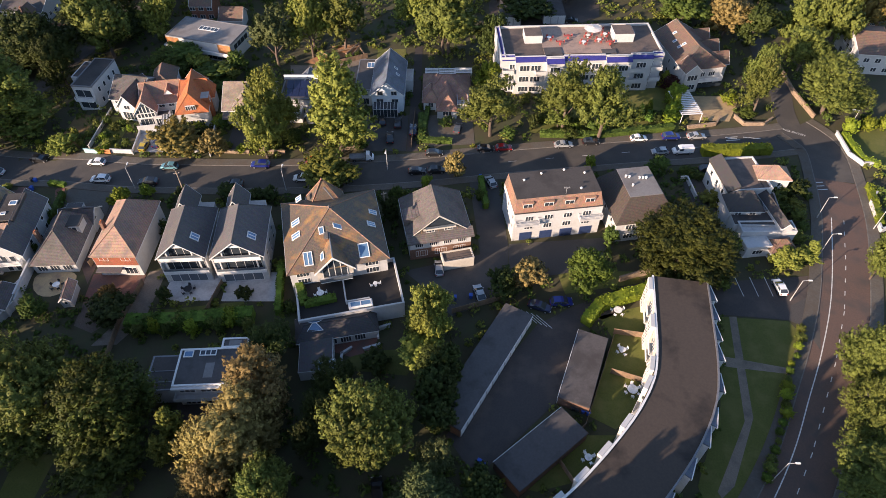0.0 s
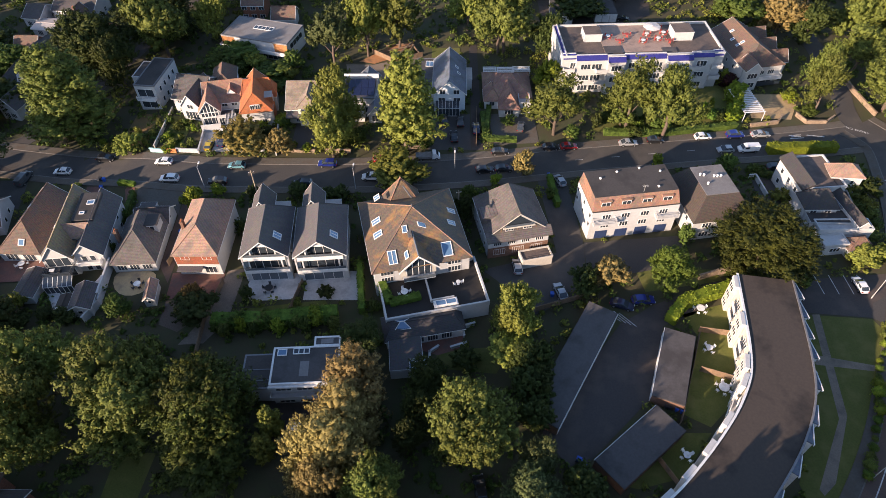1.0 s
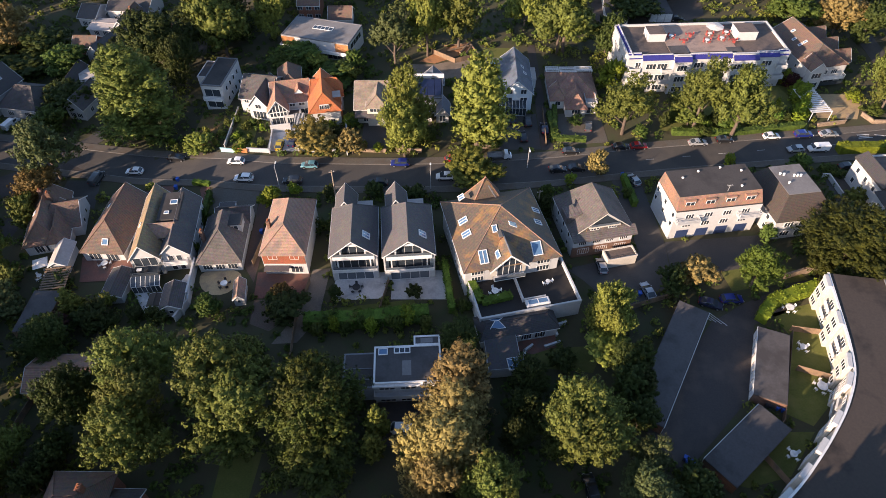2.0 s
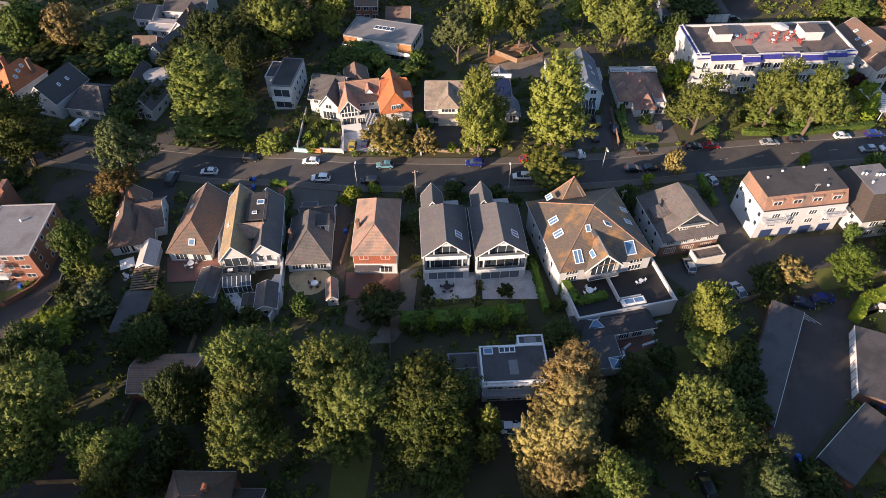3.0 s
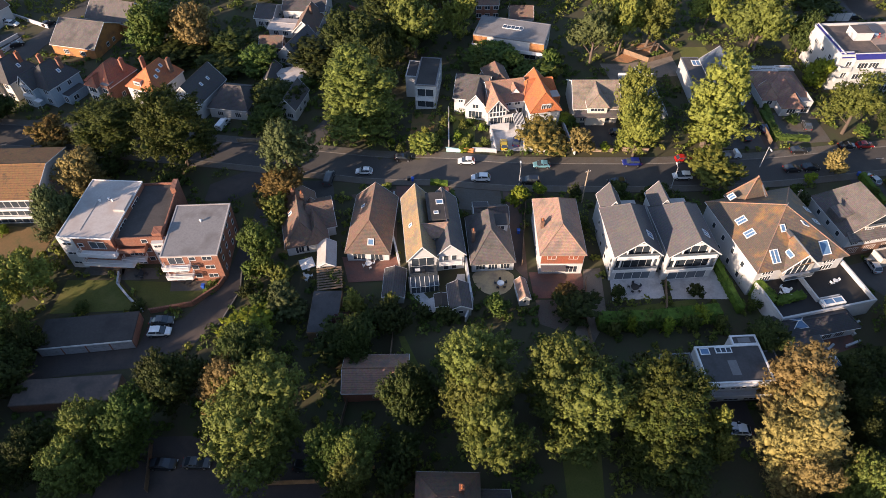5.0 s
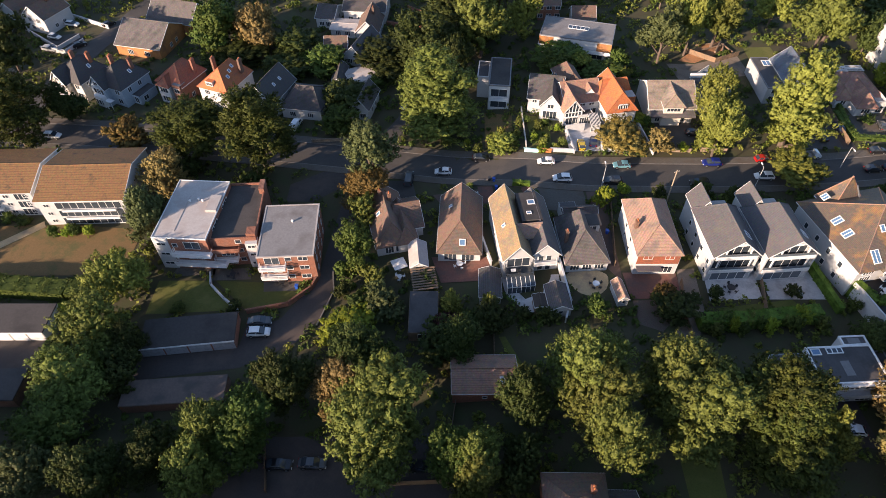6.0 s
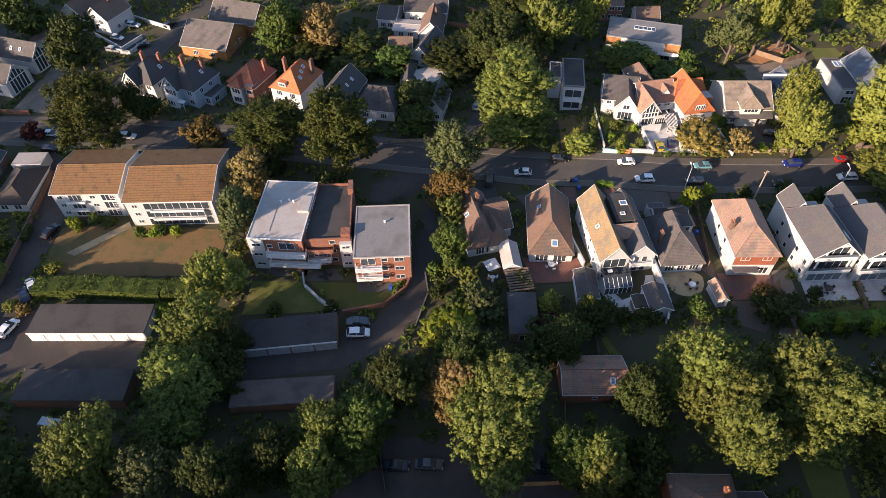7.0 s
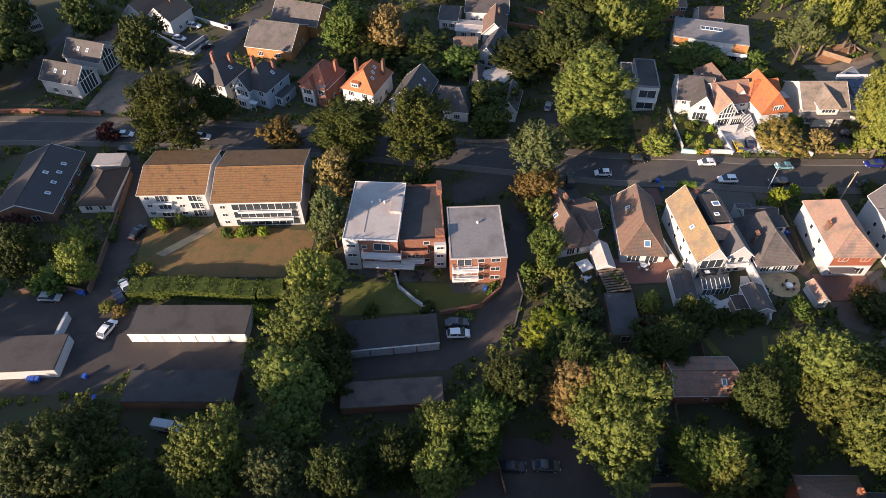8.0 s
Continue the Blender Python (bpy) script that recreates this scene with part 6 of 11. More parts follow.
block(h, -6.17, 94.78, 12.67, 12.56, 11.38, 5.6, ridge=10.8, hb=2.6, roof='tile_mix', barge='render_cream')
part("skirt_roof", slab(B(), [(-6.76, -7.18, 5.55), (6.76, -7.18, 5.55), (6.76, -5.1, 6.45), (-6.76, -5.1, 6.45)], .25), "tile_mix", h, m=g)
part("brick_course", box(B(), -6.3, -6.23, -.4, 6.3, -5.88, 2.9), "brick_brown", h, m=g)
gable_recess_panel(h, g, 3.2, -5.22, 7.55, 2.6)
part("tile_hanging", box(B(), -4.6, -5.3, 6.3, 4.6, -5.2, 7.4, .02), "tile_mix", h, m=g)
triangle_dormer(h, g @ pose(-2.5, 1.73, 8.35), 1.6, 1.9)
part("side_dormer", slab(B(), [(-6.66, -1.98, 7.4), (-3.5, -1.98, 8.1), (-3.5, 1.24, 8.1), (-6.66, 1.24, 7.4)], 1.6), "tile_mix", h, m=g)
part("timber_stud", box(B(), -3.71, -5.36, 6.3, -3.54, -5.2, 7.4), "timber", h, m=g)
part("timber_stud", box(B(), -0.30, -5.36, 6.3, -0.13, -5.2, 7.4), "timber", h, m=g)
part("timber_stud", box(B(), 3.54, -5.36, 6.3, 3.71, -5.2, 7.4), "timber", h, m=g)
window(h, g @ pose(-1.9, -5.33, 6.45), 1.8, .9, 3)
window(h, g @ pose(1.8, -5.33, 6.45), 1.8, .9, 3)
g = block(h, -1.3, 86.2, 14.5, 6.3, 2.7, 2.3, flat=True, roof='felt_brown', rim=0.35, wall='render_cream')
part("railing", lattice(B(), [-2.8, -2.72, -.04, .04, 2.72, 2.8], [2.65, 2.72, 3.4, 3.48], -1.3, -1.24), "dark_paint", h, m=g)
h = home_at("house", -25.96, 88.02, "large white house with brown slate hipped roof and roof terrace", "house")
g = block(h, -25.96, 88.02, 14.19, 18.39, 18.81, 7.5, ridge=13.3, hf=9.4, hb=9.22, roof='slate_lichen_glow', over=0.5, lights=(('l', 1.8, 0.25, 1.5, 2, 2), ('l', -1.66, 0.23, 1.5, 2, 2), ('f', -5.35, 0.17, 1.7, 2.7, 2), ('f', -2.13, 0.62, 1, 1.5, 1), ('f', 5.11, 0.16, 2, 2.8, 1), ('r', -4.74, 0.9, 1.2, 1.7, 1), ('r', 2.25, 0.1, 1.3, 1.8, 2), ('r', -1.52, 0.19, 1.3, 1.8, 2), ('l', 7.75, 0.37, 1.4, 1.4, 2)), wins=(('f', -6.81, 3.7, 2.4, 1.4, 4), ('f', -6.81, 5.7, 2.4, 1.4, 4), ('f', 6.25, 3.7, 2.6, 1.4, 4), ('f', 6.25, 5.7, 2.6, 1.4, 4), ('l', -5.4, 1, 1, 1.4, 1), ('l', -1.8, 1, 1, 1.4, 1), ('l', 1.8, 1, 1, 1.4, 1), ('l', 5.4, 1, 1, 1.4, 1), ('l', -5.4, 4, 1, 1.4, 1), ('l', -1.8, 4, 1, 1.4, 1), ('l', 1.8, 4, 1, 1.4, 1), ('l', 5.4, 4, 1, 1.4, 1)))
gable_dormer(h, g @ pose(-0.81, -9.75, 0), 6.8, 7.2, 3.4, 8.2, "slate_lichen_glow")
roof_stack(h, g @ pose(-1.41, -3.76, 10.2), .6, 3.6, .7)
part("finial", tube(B(), (0, -.1, 13.3), (0, -.1, 14.2), .12, .03), "lead", h, m=g)
g = block(h, -28.71, 96.15, 16.13, 7.13, 4.52, 7.5, ridge=13.4, hf=2.4, hb=2.4, roof='slate_lichen_glow')
part("ridge_pipe", tube(B(), (.2, -1.6, 12.5), (1.9, -2.4, 9.2), .16, .16), "lead", h, m=g)
g = block(h, -21.77, 75.86, 13.9, 19.37, 11.37, 3.3, flat=True, roof='deck', rim=1, rim_w=0.3, wins=(('f', -3.4, 0.9, 1.6, 1.4, 3), ('f', 0, 0.9, 1.6, 1.4, 3), ('f', 3.4, 0.9, 1.6, 1.4, 3), ('r', -1.5, 0.9, 1.2, 1.2, 2), ('r', 1.5, 0.9, 1.2, 1.2, 2)))
part("divider", box(B(), -.9, -3.2, 3.42, -.65, 5.2, 4.5, .02), "render_white", h, m=g)
part("divider", box(B(), -.65, -3.2, 3.42, 3.6, -3.0, 4.4, .02), "render_white", h, m=g)
part("skylight_box", box(B(), -.5, -4.9, 3.42, 4.0, -3.3, 4.2, .03), "white_paint", h, m=g)
rooflight(h, g @ pose(1.8, -4.1, 4.2), 4.0, 1.3, 2)
block(h, -23.18, 68.54, 13.12, 14.32, 4.93, 2.7, ridge=4, axis='x', hf=1.5, hb=1.5, roof='slate_dark', wins=(('f', -3.9, 0.4, 2, 1.9, 4), ('f', -1.3, 0.4, 2, 1.9, 4), ('f', 1.3, 0.4, 2, 1.9, 4), ('f', 3.9, 0.4, 2, 1.9, 4)))
block(h, -25.99, 62.45, 6.85, 5.79, 7.54, 2.6, flat=True, roof='slate_dark', rim=0.1, wins=(('r', -1.2, 0.4, 1.6, 1.8, 2), ('r', 1.2, 0.4, 1.6, 1.8, 2)))
h = home_at("house", -54.59, 86.97, "white gabled house with dark slate roof and glazed balconies", "house")
g = block(h, -54.59, 86.97, 4.63, 8.74, 12.22, 7.4, ridge=11.3, hb=3.0, roof='slate', over=0.35, porch=0.7, lights=(('r', -3.39, 0.42, 1.6, 1.8, 2),), wins=(('l', -5.25, 1, 1, 1.2, 1), ('l', -1.75, 1, 1, 1.2, 1), ('l', 1.75, 1, 1, 1.2, 1), ('l', 5.25, 1, 1, 1.2, 1), ('l', -5.25, 3.6, 1, 1.2, 1), ('l', -1.75, 3.6, 1, 1.2, 1), ('l', 1.75, 3.6, 1, 1.2, 1), ('l', 5.25, 3.6, 1, 1.2, 1), ('r', -3.5, 1, 1, 1.2, 1), ('r', 0, 1, 1, 1.2, 1), ('r', 3.5, 1, 1, 1.2, 1), ('r', -3.5, 3.6, 1, 1.2, 1), ('r', 0, 3.6, 1, 1.2, 1), ('r', 3.5, 3.6, 1, 1.2, 1), ('f', 0, 6.6, 4.37, 2.6, 3), ('f', 0, 2.9, 7.51, 2.9, 5)))
terrace_front(h, g, 8.74, 12.22, 0.95)
block(h, -57.2, 94.9, 4.63, 3.9, 5, 7.2, ridge=9.9, roof='slate')
block(h, -53.4, 94.4, 4.63, 3.2, 3.4, 6.4, flat=True, roof='felt_light', rim=0.1)
h = home_at("house", -44.07, 87.46, "white gabled house with dark slate roof and glazed balconies", "house")
g = block(h, -44.07, 87.46, 5.94, 9.59, 12.49, 7.4, ridge=11.3, hb=3.0, roof='slate', over=0.35, porch=0.7, lights=(('r', -3.45, 0.42, 1.6, 1.8, 2),), wins=(('l', -5.25, 1, 1, 1.2, 1), ('l', -1.75, 1, 1, 1.2, 1), ('l', 1.75, 1, 1, 1.2, 1), ('l', 5.25, 1, 1, 1.2, 1), ('l', -5.25, 3.6, 1, 1.2, 1), ('l', -1.75, 3.6, 1, 1.2, 1), ('l', 1.75, 3.6, 1, 1.2, 1), ('l', 5.25, 3.6, 1, 1.2, 1), ('r', -3.5, 1, 1, 1.2, 1), ('r', 0, 1, 1, 1.2, 1), ('r', 3.5, 1, 1, 1.2, 1), ('r', -3.5, 3.6, 1, 1.2, 1), ('r', 0, 3.6, 1, 1.2, 1), ('r', 3.5, 3.6, 1, 1.2, 1), ('f', 0, 6.6, 4.8, 2.6, 3), ('f', 0, 2.9, 8.25, 2.9, 5)))
terrace_front(h, g, 9.59, 12.49, 0.95)
block(h, -46.9, 95.6, 5.94, 3.9, 5, 7.2, ridge=9.9, roof='slate')
block(h, -43.0, 95.2, 5.94, 3.4, 3.4, 6.4, flat=True, roof='felt_light', rim=0.1)
h = home_at("house", -68.26, 89.03, "two-storey house with tan hipped roof and red tile-hung front", "house")
g = block(h, -68.26, 89.03, 1.3, 8.48, 15.2, 6, ridge=9.4, hf=4.66, hb=3.2, roof='tile_tan', wall='render_white', wins=(('f', -2.12, 4.4, 1.8, 1.1, 2), ('f', 2.12, 4.4, 1.8, 1.1, 2), ('f', -2.12, 0.5, 2.4, 1.9, 3), ('f', 2.12, 0.5, 2.4, 1.9, 3), ('l', -2, 1, 1, 1.2, 1), ('l', 2, 1, 1, 1.2, 1), ('l', -2, 3.6, 1, 1.2, 1), ('l', 2, 3.6, 1, 1.2, 1)), chimneys=((-3.56, -1, 5, 8.6, 0.6, 0.9),))
part("tile_hanging", box(B(), -4.14, -7.65, 3.1, 4.14, -7.61, 5.9), "tile_red", h, m=g)
part("canopy", box(B(), -4.04, -9.1, 2.4, 0.85, -7.66, 2.6), "slate", h, m=g)
h = home_at("bungalow", -82.02, 88.16, "bungalow with brown hipped roof, chimney and side dormer", "house")
g = block(h, -82.02, 88.16, 4.88, 8.38, 12.59, 2.8, ridge=6.6, hf=5.2, hb=1.68, roof='tile_mix', wins=(('f', -2.47, 0.6, 1.9, 1.5, 3), ('f', 0, 0.6, 1.9, 1.5, 3), ('f', 2.47, 0.6, 1.9, 1.5, 3), ('l', -4, 0.9, 1, 1.2, 1), ('l', 0, 0.9, 1, 1.2, 1), ('l', 4, 0.9, 1, 1.2, 1)), chimneys=((-3.52, -1, 2.5, 6.6, 0.6, 0.9),))
part("dormer", box(B(), 0.3, -1.3, 3.2, 3.3, 1.6, 5.5, .03), "render_white", h, m=g @ pose(0.42, 2.5, 0))
part("dormer_roof", box(B(), 0.1, -1.5, 5.502, 3.6, 1.8, 5.62, .02), "felt", h, m=g @ pose(0.42, 2.5, 0))
window(h, g @ pose(2.22, 1.19, 4), 1.8, 1.2, 2)
block(h, -81.62, 95.45, 4.88, 6.71, 5, 2.7, ridge=4.6, axis='x', roof='tile_grey')
block(h, -83.7, 96.95, 4.88, 3.35, 4, 2.8, flat=True, roof='felt_grey', rim=0.1)
h = home_at("house", -96.53, 89.42, "white house with grey tiled roof, twin front gables and balcony", "house")
g = block(h, -96.53, 89.42, 7.61, 5.67, 17.45, 5.4, ridge=8.9, roof='tile_lichen', barge='white_paint', lights=(('l', -1, 0.4, 0.8, 1, 1),), wins=(('f', 0, 3.1, 4.54, 2.4, 3), ('f', 0, 0.2, 4.54, 2.1, 4), ('l', -5.1, 1, 1, 1.2, 1), ('l', -1.7, 1, 1, 1.2, 1), ('l', 1.7, 1, 1, 1.2, 1), ('l', 5.1, 1, 1, 1.2, 1), ('l', -5.1, 3.4, 1, 1.2, 1), ('l', -1.7, 3.4, 1, 1.2, 1), ('l', 1.7, 3.4, 1, 1.2, 1), ('l', 5.1, 3.4, 1, 1.2, 1)))
balcony(h, g, 5.22, 2.6, 3.0, 1.0, "glass", 0, 0, 17.45)
lean_to(h, g, -2.72, 2.72, -13.12, -11.34, 2.1, 3.0, 6)
garden_bits(h, g, -1.2, -10.12, 3.02)
g = block(h, -91.08, 90.02, 7.61, 5.67, 15.85, 5.2, ridge=8.1, roof='slate', lights=(('l', 3, 0.5, 0.9, 1, 1),), wins=(('f', -0.8, 0.6, 1.1, 1.5, 1), ('f', 0.8, 0.6, 1.1, 1.5, 1), ('f', -0.8, 3.3, 1.1, 1.5, 1), ('f', 0.8, 3.3, 1.1, 1.5, 1), ('r', -3.4, 1, 1, 1.2, 1), ('r', 0, 1, 1, 1.2, 1), ('r', 3.4, 1, 1, 1.2, 1), ('r', -3.4, 3.4, 1, 1.2, 1), ('r', 0, 3.4, 1, 1.2, 1), ('r', 3.4, 3.4, 1, 1.2, 1)))
balcony(h, g, 4.54, 1.0, 3.0, .95, "white_paint", 0, 0, 15.85)
g = block(h, -92.9, 92.56, 7.61, 4.08, 8.03, 8.2, flat=True, roof='felt', rim=0.1, wall='tile_grey', z=0)
rooflight(h, g @ pose(.6, 1.0, 8.33), 1.5, 1.3, 1)
rooflight(h, g @ pose(-.4, -2.0, 8.33), 1.0, .8, 1)
block(h, -93.24, 87.32, 7.61, 4.76, 3.49, 6.6, ridge=8.4, axis='x', roof='tile_tan', wall='render_white', barge='')
wall_run([(-86.89, 83.19), (-85.95, 74.53)], 2.4, 0.3, "render_white", "tall white garden boundary wall")
h = home_at("bungalow", -106.76, 93.68, "bungalow with long brown hipped roof and rooflights", "house")
block(h, -106.76, 93.68, -1.58, 8.68, 16.47, 2.9, ridge=6.8, hf=5.21, hb=0, roof='tile_brown', lights=(('l', 3, 0.5, 0.8, 1, 1), ('f', 0.6, 0.3, 1.3, 1.4, 1)), wins=(('f', -1.82, 0.4, 2.6, 1.9, 3), ('f', 1.82, 0.4, 2.6, 1.9, 3), ('l', -4.5, 0.9, 1, 1.2, 1), ('l', 0, 0.9, 1, 1.2, 1), ('l', 4.5, 0.9, 1, 1.2, 1)))
h = home_at("bungalow", -122.48, 95.06, "brown tiled bungalow with cross gables and white rear extension", "house")
block(h, -122.48, 95.06, 15.76, 7.36, 15.27, 2.9, ridge=6.4, roof='tile_brown', hf=2.8, lights=(('l', 0, 0.5, 0.9, 1.2, 1),), wins=(('f', -1.1, 0.4, 1.8, 1.9, 3), ('f', 1.1, 0.4, 1.8, 1.9, 3)), chimneys=((1.2, 3.05, 5, 7.4, 0.7, 0.9), (-0.6, 4.58, 5, 7.4, 0.7, 0.9)))
block(h, -119.59, 96.58, 15.76, 7.46, 9.16, 2.9, ridge=5.9, axis='x', roof='tile_brown', hb=2.4, wins=(('r', -1.5, 0.9, 1, 1.2, 1), ('r', 1.5, 0.9, 1, 1.2, 1)))
block(h, -119.1, 93.53, 15.76, 4.18, 10.69, 2.9, ridge=5.4, roof='tile_brown', hf=2)
block(h, -115.39, 85.18, 6.67, 3.15, 6.08, 2.6, ridge=3.6, roof='felt_light', wins=(('f', 0, 0.3, 1.6, 1.9, 2),))
h = home_at("apartment_block", -161.97, 91.25, "red brick and white flats with stepped flat roofs and railed balconies", "apartment block")
g = block(h, -161.97, 91.25, -2.13, 10.85, 16.89, 8.8, flat=True, roof='felt_light', rim=0.25, rim_w=0.1, rim_mat='white_paint', wall='brick', wins=(('f', -1.3, 1.2, 1.1, 1, 1), ('f', -1.3, 3.8, 1.1, 1, 1), ('f', -1.3, 6.4, 1.1, 1, 1), ('f', 2.17, 0.4, 3.2, 2, 2), ('f', 2.17, 3, 3.2, 2, 2), ('f', 2.17, 6, 3.2, 2, 2), ('r', -3.25, 6.4, 3.2, 1.7, 3), ('r', 3.25, 6.4, 3.2, 1.7, 3)))
roof_vents(h, g, ((-1, 2), (0.6, 2.6), (1.6, 2.2)), 8.9)
part("roof_upstand", box(B(), -1.6, -6.5, 8.92, -1.45, 3.5, 9.0), "felt_light", h, m=g)
part("stair_head", box(B(), 3.04, -0.84, 8.9, 5.37, 3.72, 9.5, .03), "felt_light", h, m=g)
part("stair_bay", box(B(), -5.5, -8.56, -.5, -2.39, -7.44, 8.75), "render_white", h, m=g)
window(h, g @ pose(-3.91, -8.58, 1.2), 1.9, .8, 2)
window(h, g @ pose(-3.91, -8.58, 4.0), 1.9, .8, 2)
window(h, g @ pose(-3.91, -8.58, 6.8), 1.9, .8, 2)
balcony(h, g, 10.31, 1.7, 2.6, 1.05, "white_paint", 3.47, 0, 16.89)
balcony(h, g, 7.81, 1.7, 5.3, 1.05, "white_paint", 2.17, 0, 16.89)
g = block(h, -152.85, 92.1, 4.88, 9.18, 16.29, 7.4, flat=True, roof='felt', rim=0.6, wall='brick', wins=(('f', -1.84, 0.3, 2.6, 2, 3), ('f', -1.84, 2.9, 2.6, 2, 3), ('f', 0.92, 1.2, 1.2, 1.1, 1), ('f', 0.92, 3.8, 1.2, 1.1, 1), ('f', 0.92, 6.4, 1.2, 1.1, 1)))
balcony(h, g, 4.59, 1.6, 2.6, 1.05, "white_paint", -2.02, 0, 16.29)
balcony(h, g, 5.51, 1.5, 5.3, 1.05, "brick", -1.65, 0, 16.29, False)
part("stair_bay", box(B(), 2.39, -9.04, -.5, 4.77, -7.14, 7.0), "render_white", h, m=g)
window(h, g @ pose(3.58, -9.06, 1.0), 1.5, .8, 2)
window(h, g @ pose(3.58, -9.06, 3.5), 1.5, .8, 2)
window(h, g @ pose(3.58, -9.06, 5.8), 1.5, .8, 2)
part("parapet_block", box(B(), 2.75, -7.84, 7.5, 4.59, -5.74, 8.6, .02), "brick", h, m=g)
part("parapet_block", box(B(), 3.67, 4.94, 7.5, 4.77, 8.04, 9.0, .02), "brick", h, m=g)
g = block(h, -141.38, 86.86, 4.12, 11.09, 14.48, 7.5, flat=True, roof='felt_pale', rim=0.2, rim_mat='felt_light', wall='brick', wins=(('f', 3.33, 1.1, 1.9, 1.1, 2), ('f', 3.33, 3.7, 1.9, 1.1, 2), ('f', 3.33, 6.3, 1.9, 1.1, 2), ('f', 0.44, 1.1, 1.3, 1.1, 1), ('f', 0.44, 3.7, 1.3, 1.1, 1), ('f', 0.44, 6.3, 1.3, 1.1, 1), ('f', -2.77, 0.3, 2.9, 1.9, 2), ('f', -2.77, 2.9, 2.9, 1.9, 2), ('f', -2.77, 5.5, 2.9, 1.9, 2), ('r', -5.1, 1.2, 1, 1.2, 1), ('r', -1.7, 1.2, 1, 1.2, 1), ('r', 1.7, 1.2, 1, 1.2, 1), ('r', 5.1, 1.2, 1, 1.2, 1), ('r', -5.1, 3.8, 1, 1.2, 1), ('r', -1.7, 3.8, 1, 1.2, 1), ('r', 1.7, 3.8, 1, 1.2, 1), ('r', 5.1, 3.8, 1, 1.2, 1), ('r', -5.1, 6.2, 1, 1.2, 1), ('r', -1.7, 6.2, 1, 1.2, 1), ('r', 1.7, 6.2, 1, 1.2, 1), ('r', 5.1, 6.2, 1, 1.2, 1)))
balcony(h, g, 5.1, 1.6, 2.6, 1.05, "white_paint", -2.66, 0, 14.48)
balcony(h, g, 5.1, 1.6, 5.2, 1.05, "white_paint", -2.66, 0, 14.48)
roof_vents(h, g, ((0.5, 2.2),), 7.6)
patch("terrace", [(-164.91, 83.91), (-157.25, 83.75), (-156.93, 81.01), (-165.69, 80.53)], 0.05, "pavement", "worn grey paved patio before the flats")
patch("terrace", [(-157.74, 82.51), (-149.59, 82.97), (-149.26, 79.96), (-156.94, 79.52)], 0.05, "pavement", "worn grey paved patio before the flats")
patch("terrace", [(-146.61, 79.72), (-139.16, 80.16), (-139.44, 77.23), (-145.99, 76.82)], 0.05, "pavement", "worn grey paved patio before the flats")
h = home_at("apartment_block", -207.29, 104.67, "white three-storey flats with sunlit brown tiled roof", "apartment block")
g = block(h, -207.29, 104.67, 2.39, 14.22, 14.59, 6.9, ridge=8.8, axis='x', roof='tile_moss', wall='render_white', barge='white_paint', wins=(('f', -5.69, 0.8, 1.2, 0.9, 2), ('f', -5.69, 3, 1.2, 0.9, 2), ('f', -5.69, 5.3, 1.2, 0.9, 2), ('f', -2.42, 0.2, 2.84, 1.9, 3), ('f', 4.69, 0.2, 2.84, 1.9, 3), ('f', -2.42, 2.45, 2.84, 1.9, 3), ('f', 4.69, 2.45, 2.84, 1.9, 3), ('f', -2.42, 4.7, 2.84, 1.9, 3), ('f', 4.69, 4.7, 2.84, 1.9, 3), ('f', 1.42, 0.8, 1.3, 0.9, 2), ('f', 5.69, 0.8, 1.3, 0.9, 2), ('f', 1.42, 3, 1.3, 0.9, 2), ('f', 5.69, 3, 1.3, 0.9, 2), ('f', 1.42, 5.3, 1.3, 0.9, 2), ('f', 5.69, 5.3, 1.3, 0.9, 2)))
balcony(h, g, 3.98, .7, 2.2, .42, "white_paint", -2.42, 0, 14.59)
balcony(h, g, 3.98, .7, 4.5, .42, "white_paint", -2.42, 0, 14.59)
h = home_at("apartment_block", -188.47, 103.6, "white three-storey flats with sunlit brown tiled roof", "apartment block")
g = block(h, -188.47, 103.6, 3.11, 18.5, 17, 7.2, ridge=9.6, axis='x', roof='tile_moss', wall='render_white', barge='white_paint', wins=(('f', -7.4, 0.8, 1.2, 0.9, 2), ('f', -7.4, 3, 1.2, 0.9, 2), ('f', -7.4, 5.3, 1.2, 0.9, 2), ('f', -3.14, 0.2, 4.72, 1.9, 3), ('f', 1.48, 0.2, 4.72, 1.9, 3), ('f', 6.1, 0.2, 4.72, 1.9, 3), ('f', -3.14, 2.45, 4.72, 1.9, 3), ('f', 1.48, 2.45, 4.72, 1.9, 3), ('f', 6.1, 2.45, 4.72, 1.9, 3), ('f', -3.14, 4.7, 4.72, 1.9, 3), ('f', 1.48, 4.7, 4.72, 1.9, 3), ('f', 6.1, 4.7, 4.72, 1.9, 3)))
balcony(h, g, 11.47, .7, 2.2, .42, "white_paint", 1.48, 0, 17)
balcony(h, g, 11.47, .7, 4.5, .42, "white_paint", 1.48, 0, 17)
h = home_at("house", -241.2, 105.0, "low house with a wide dark slate roof and rooflights", "house")
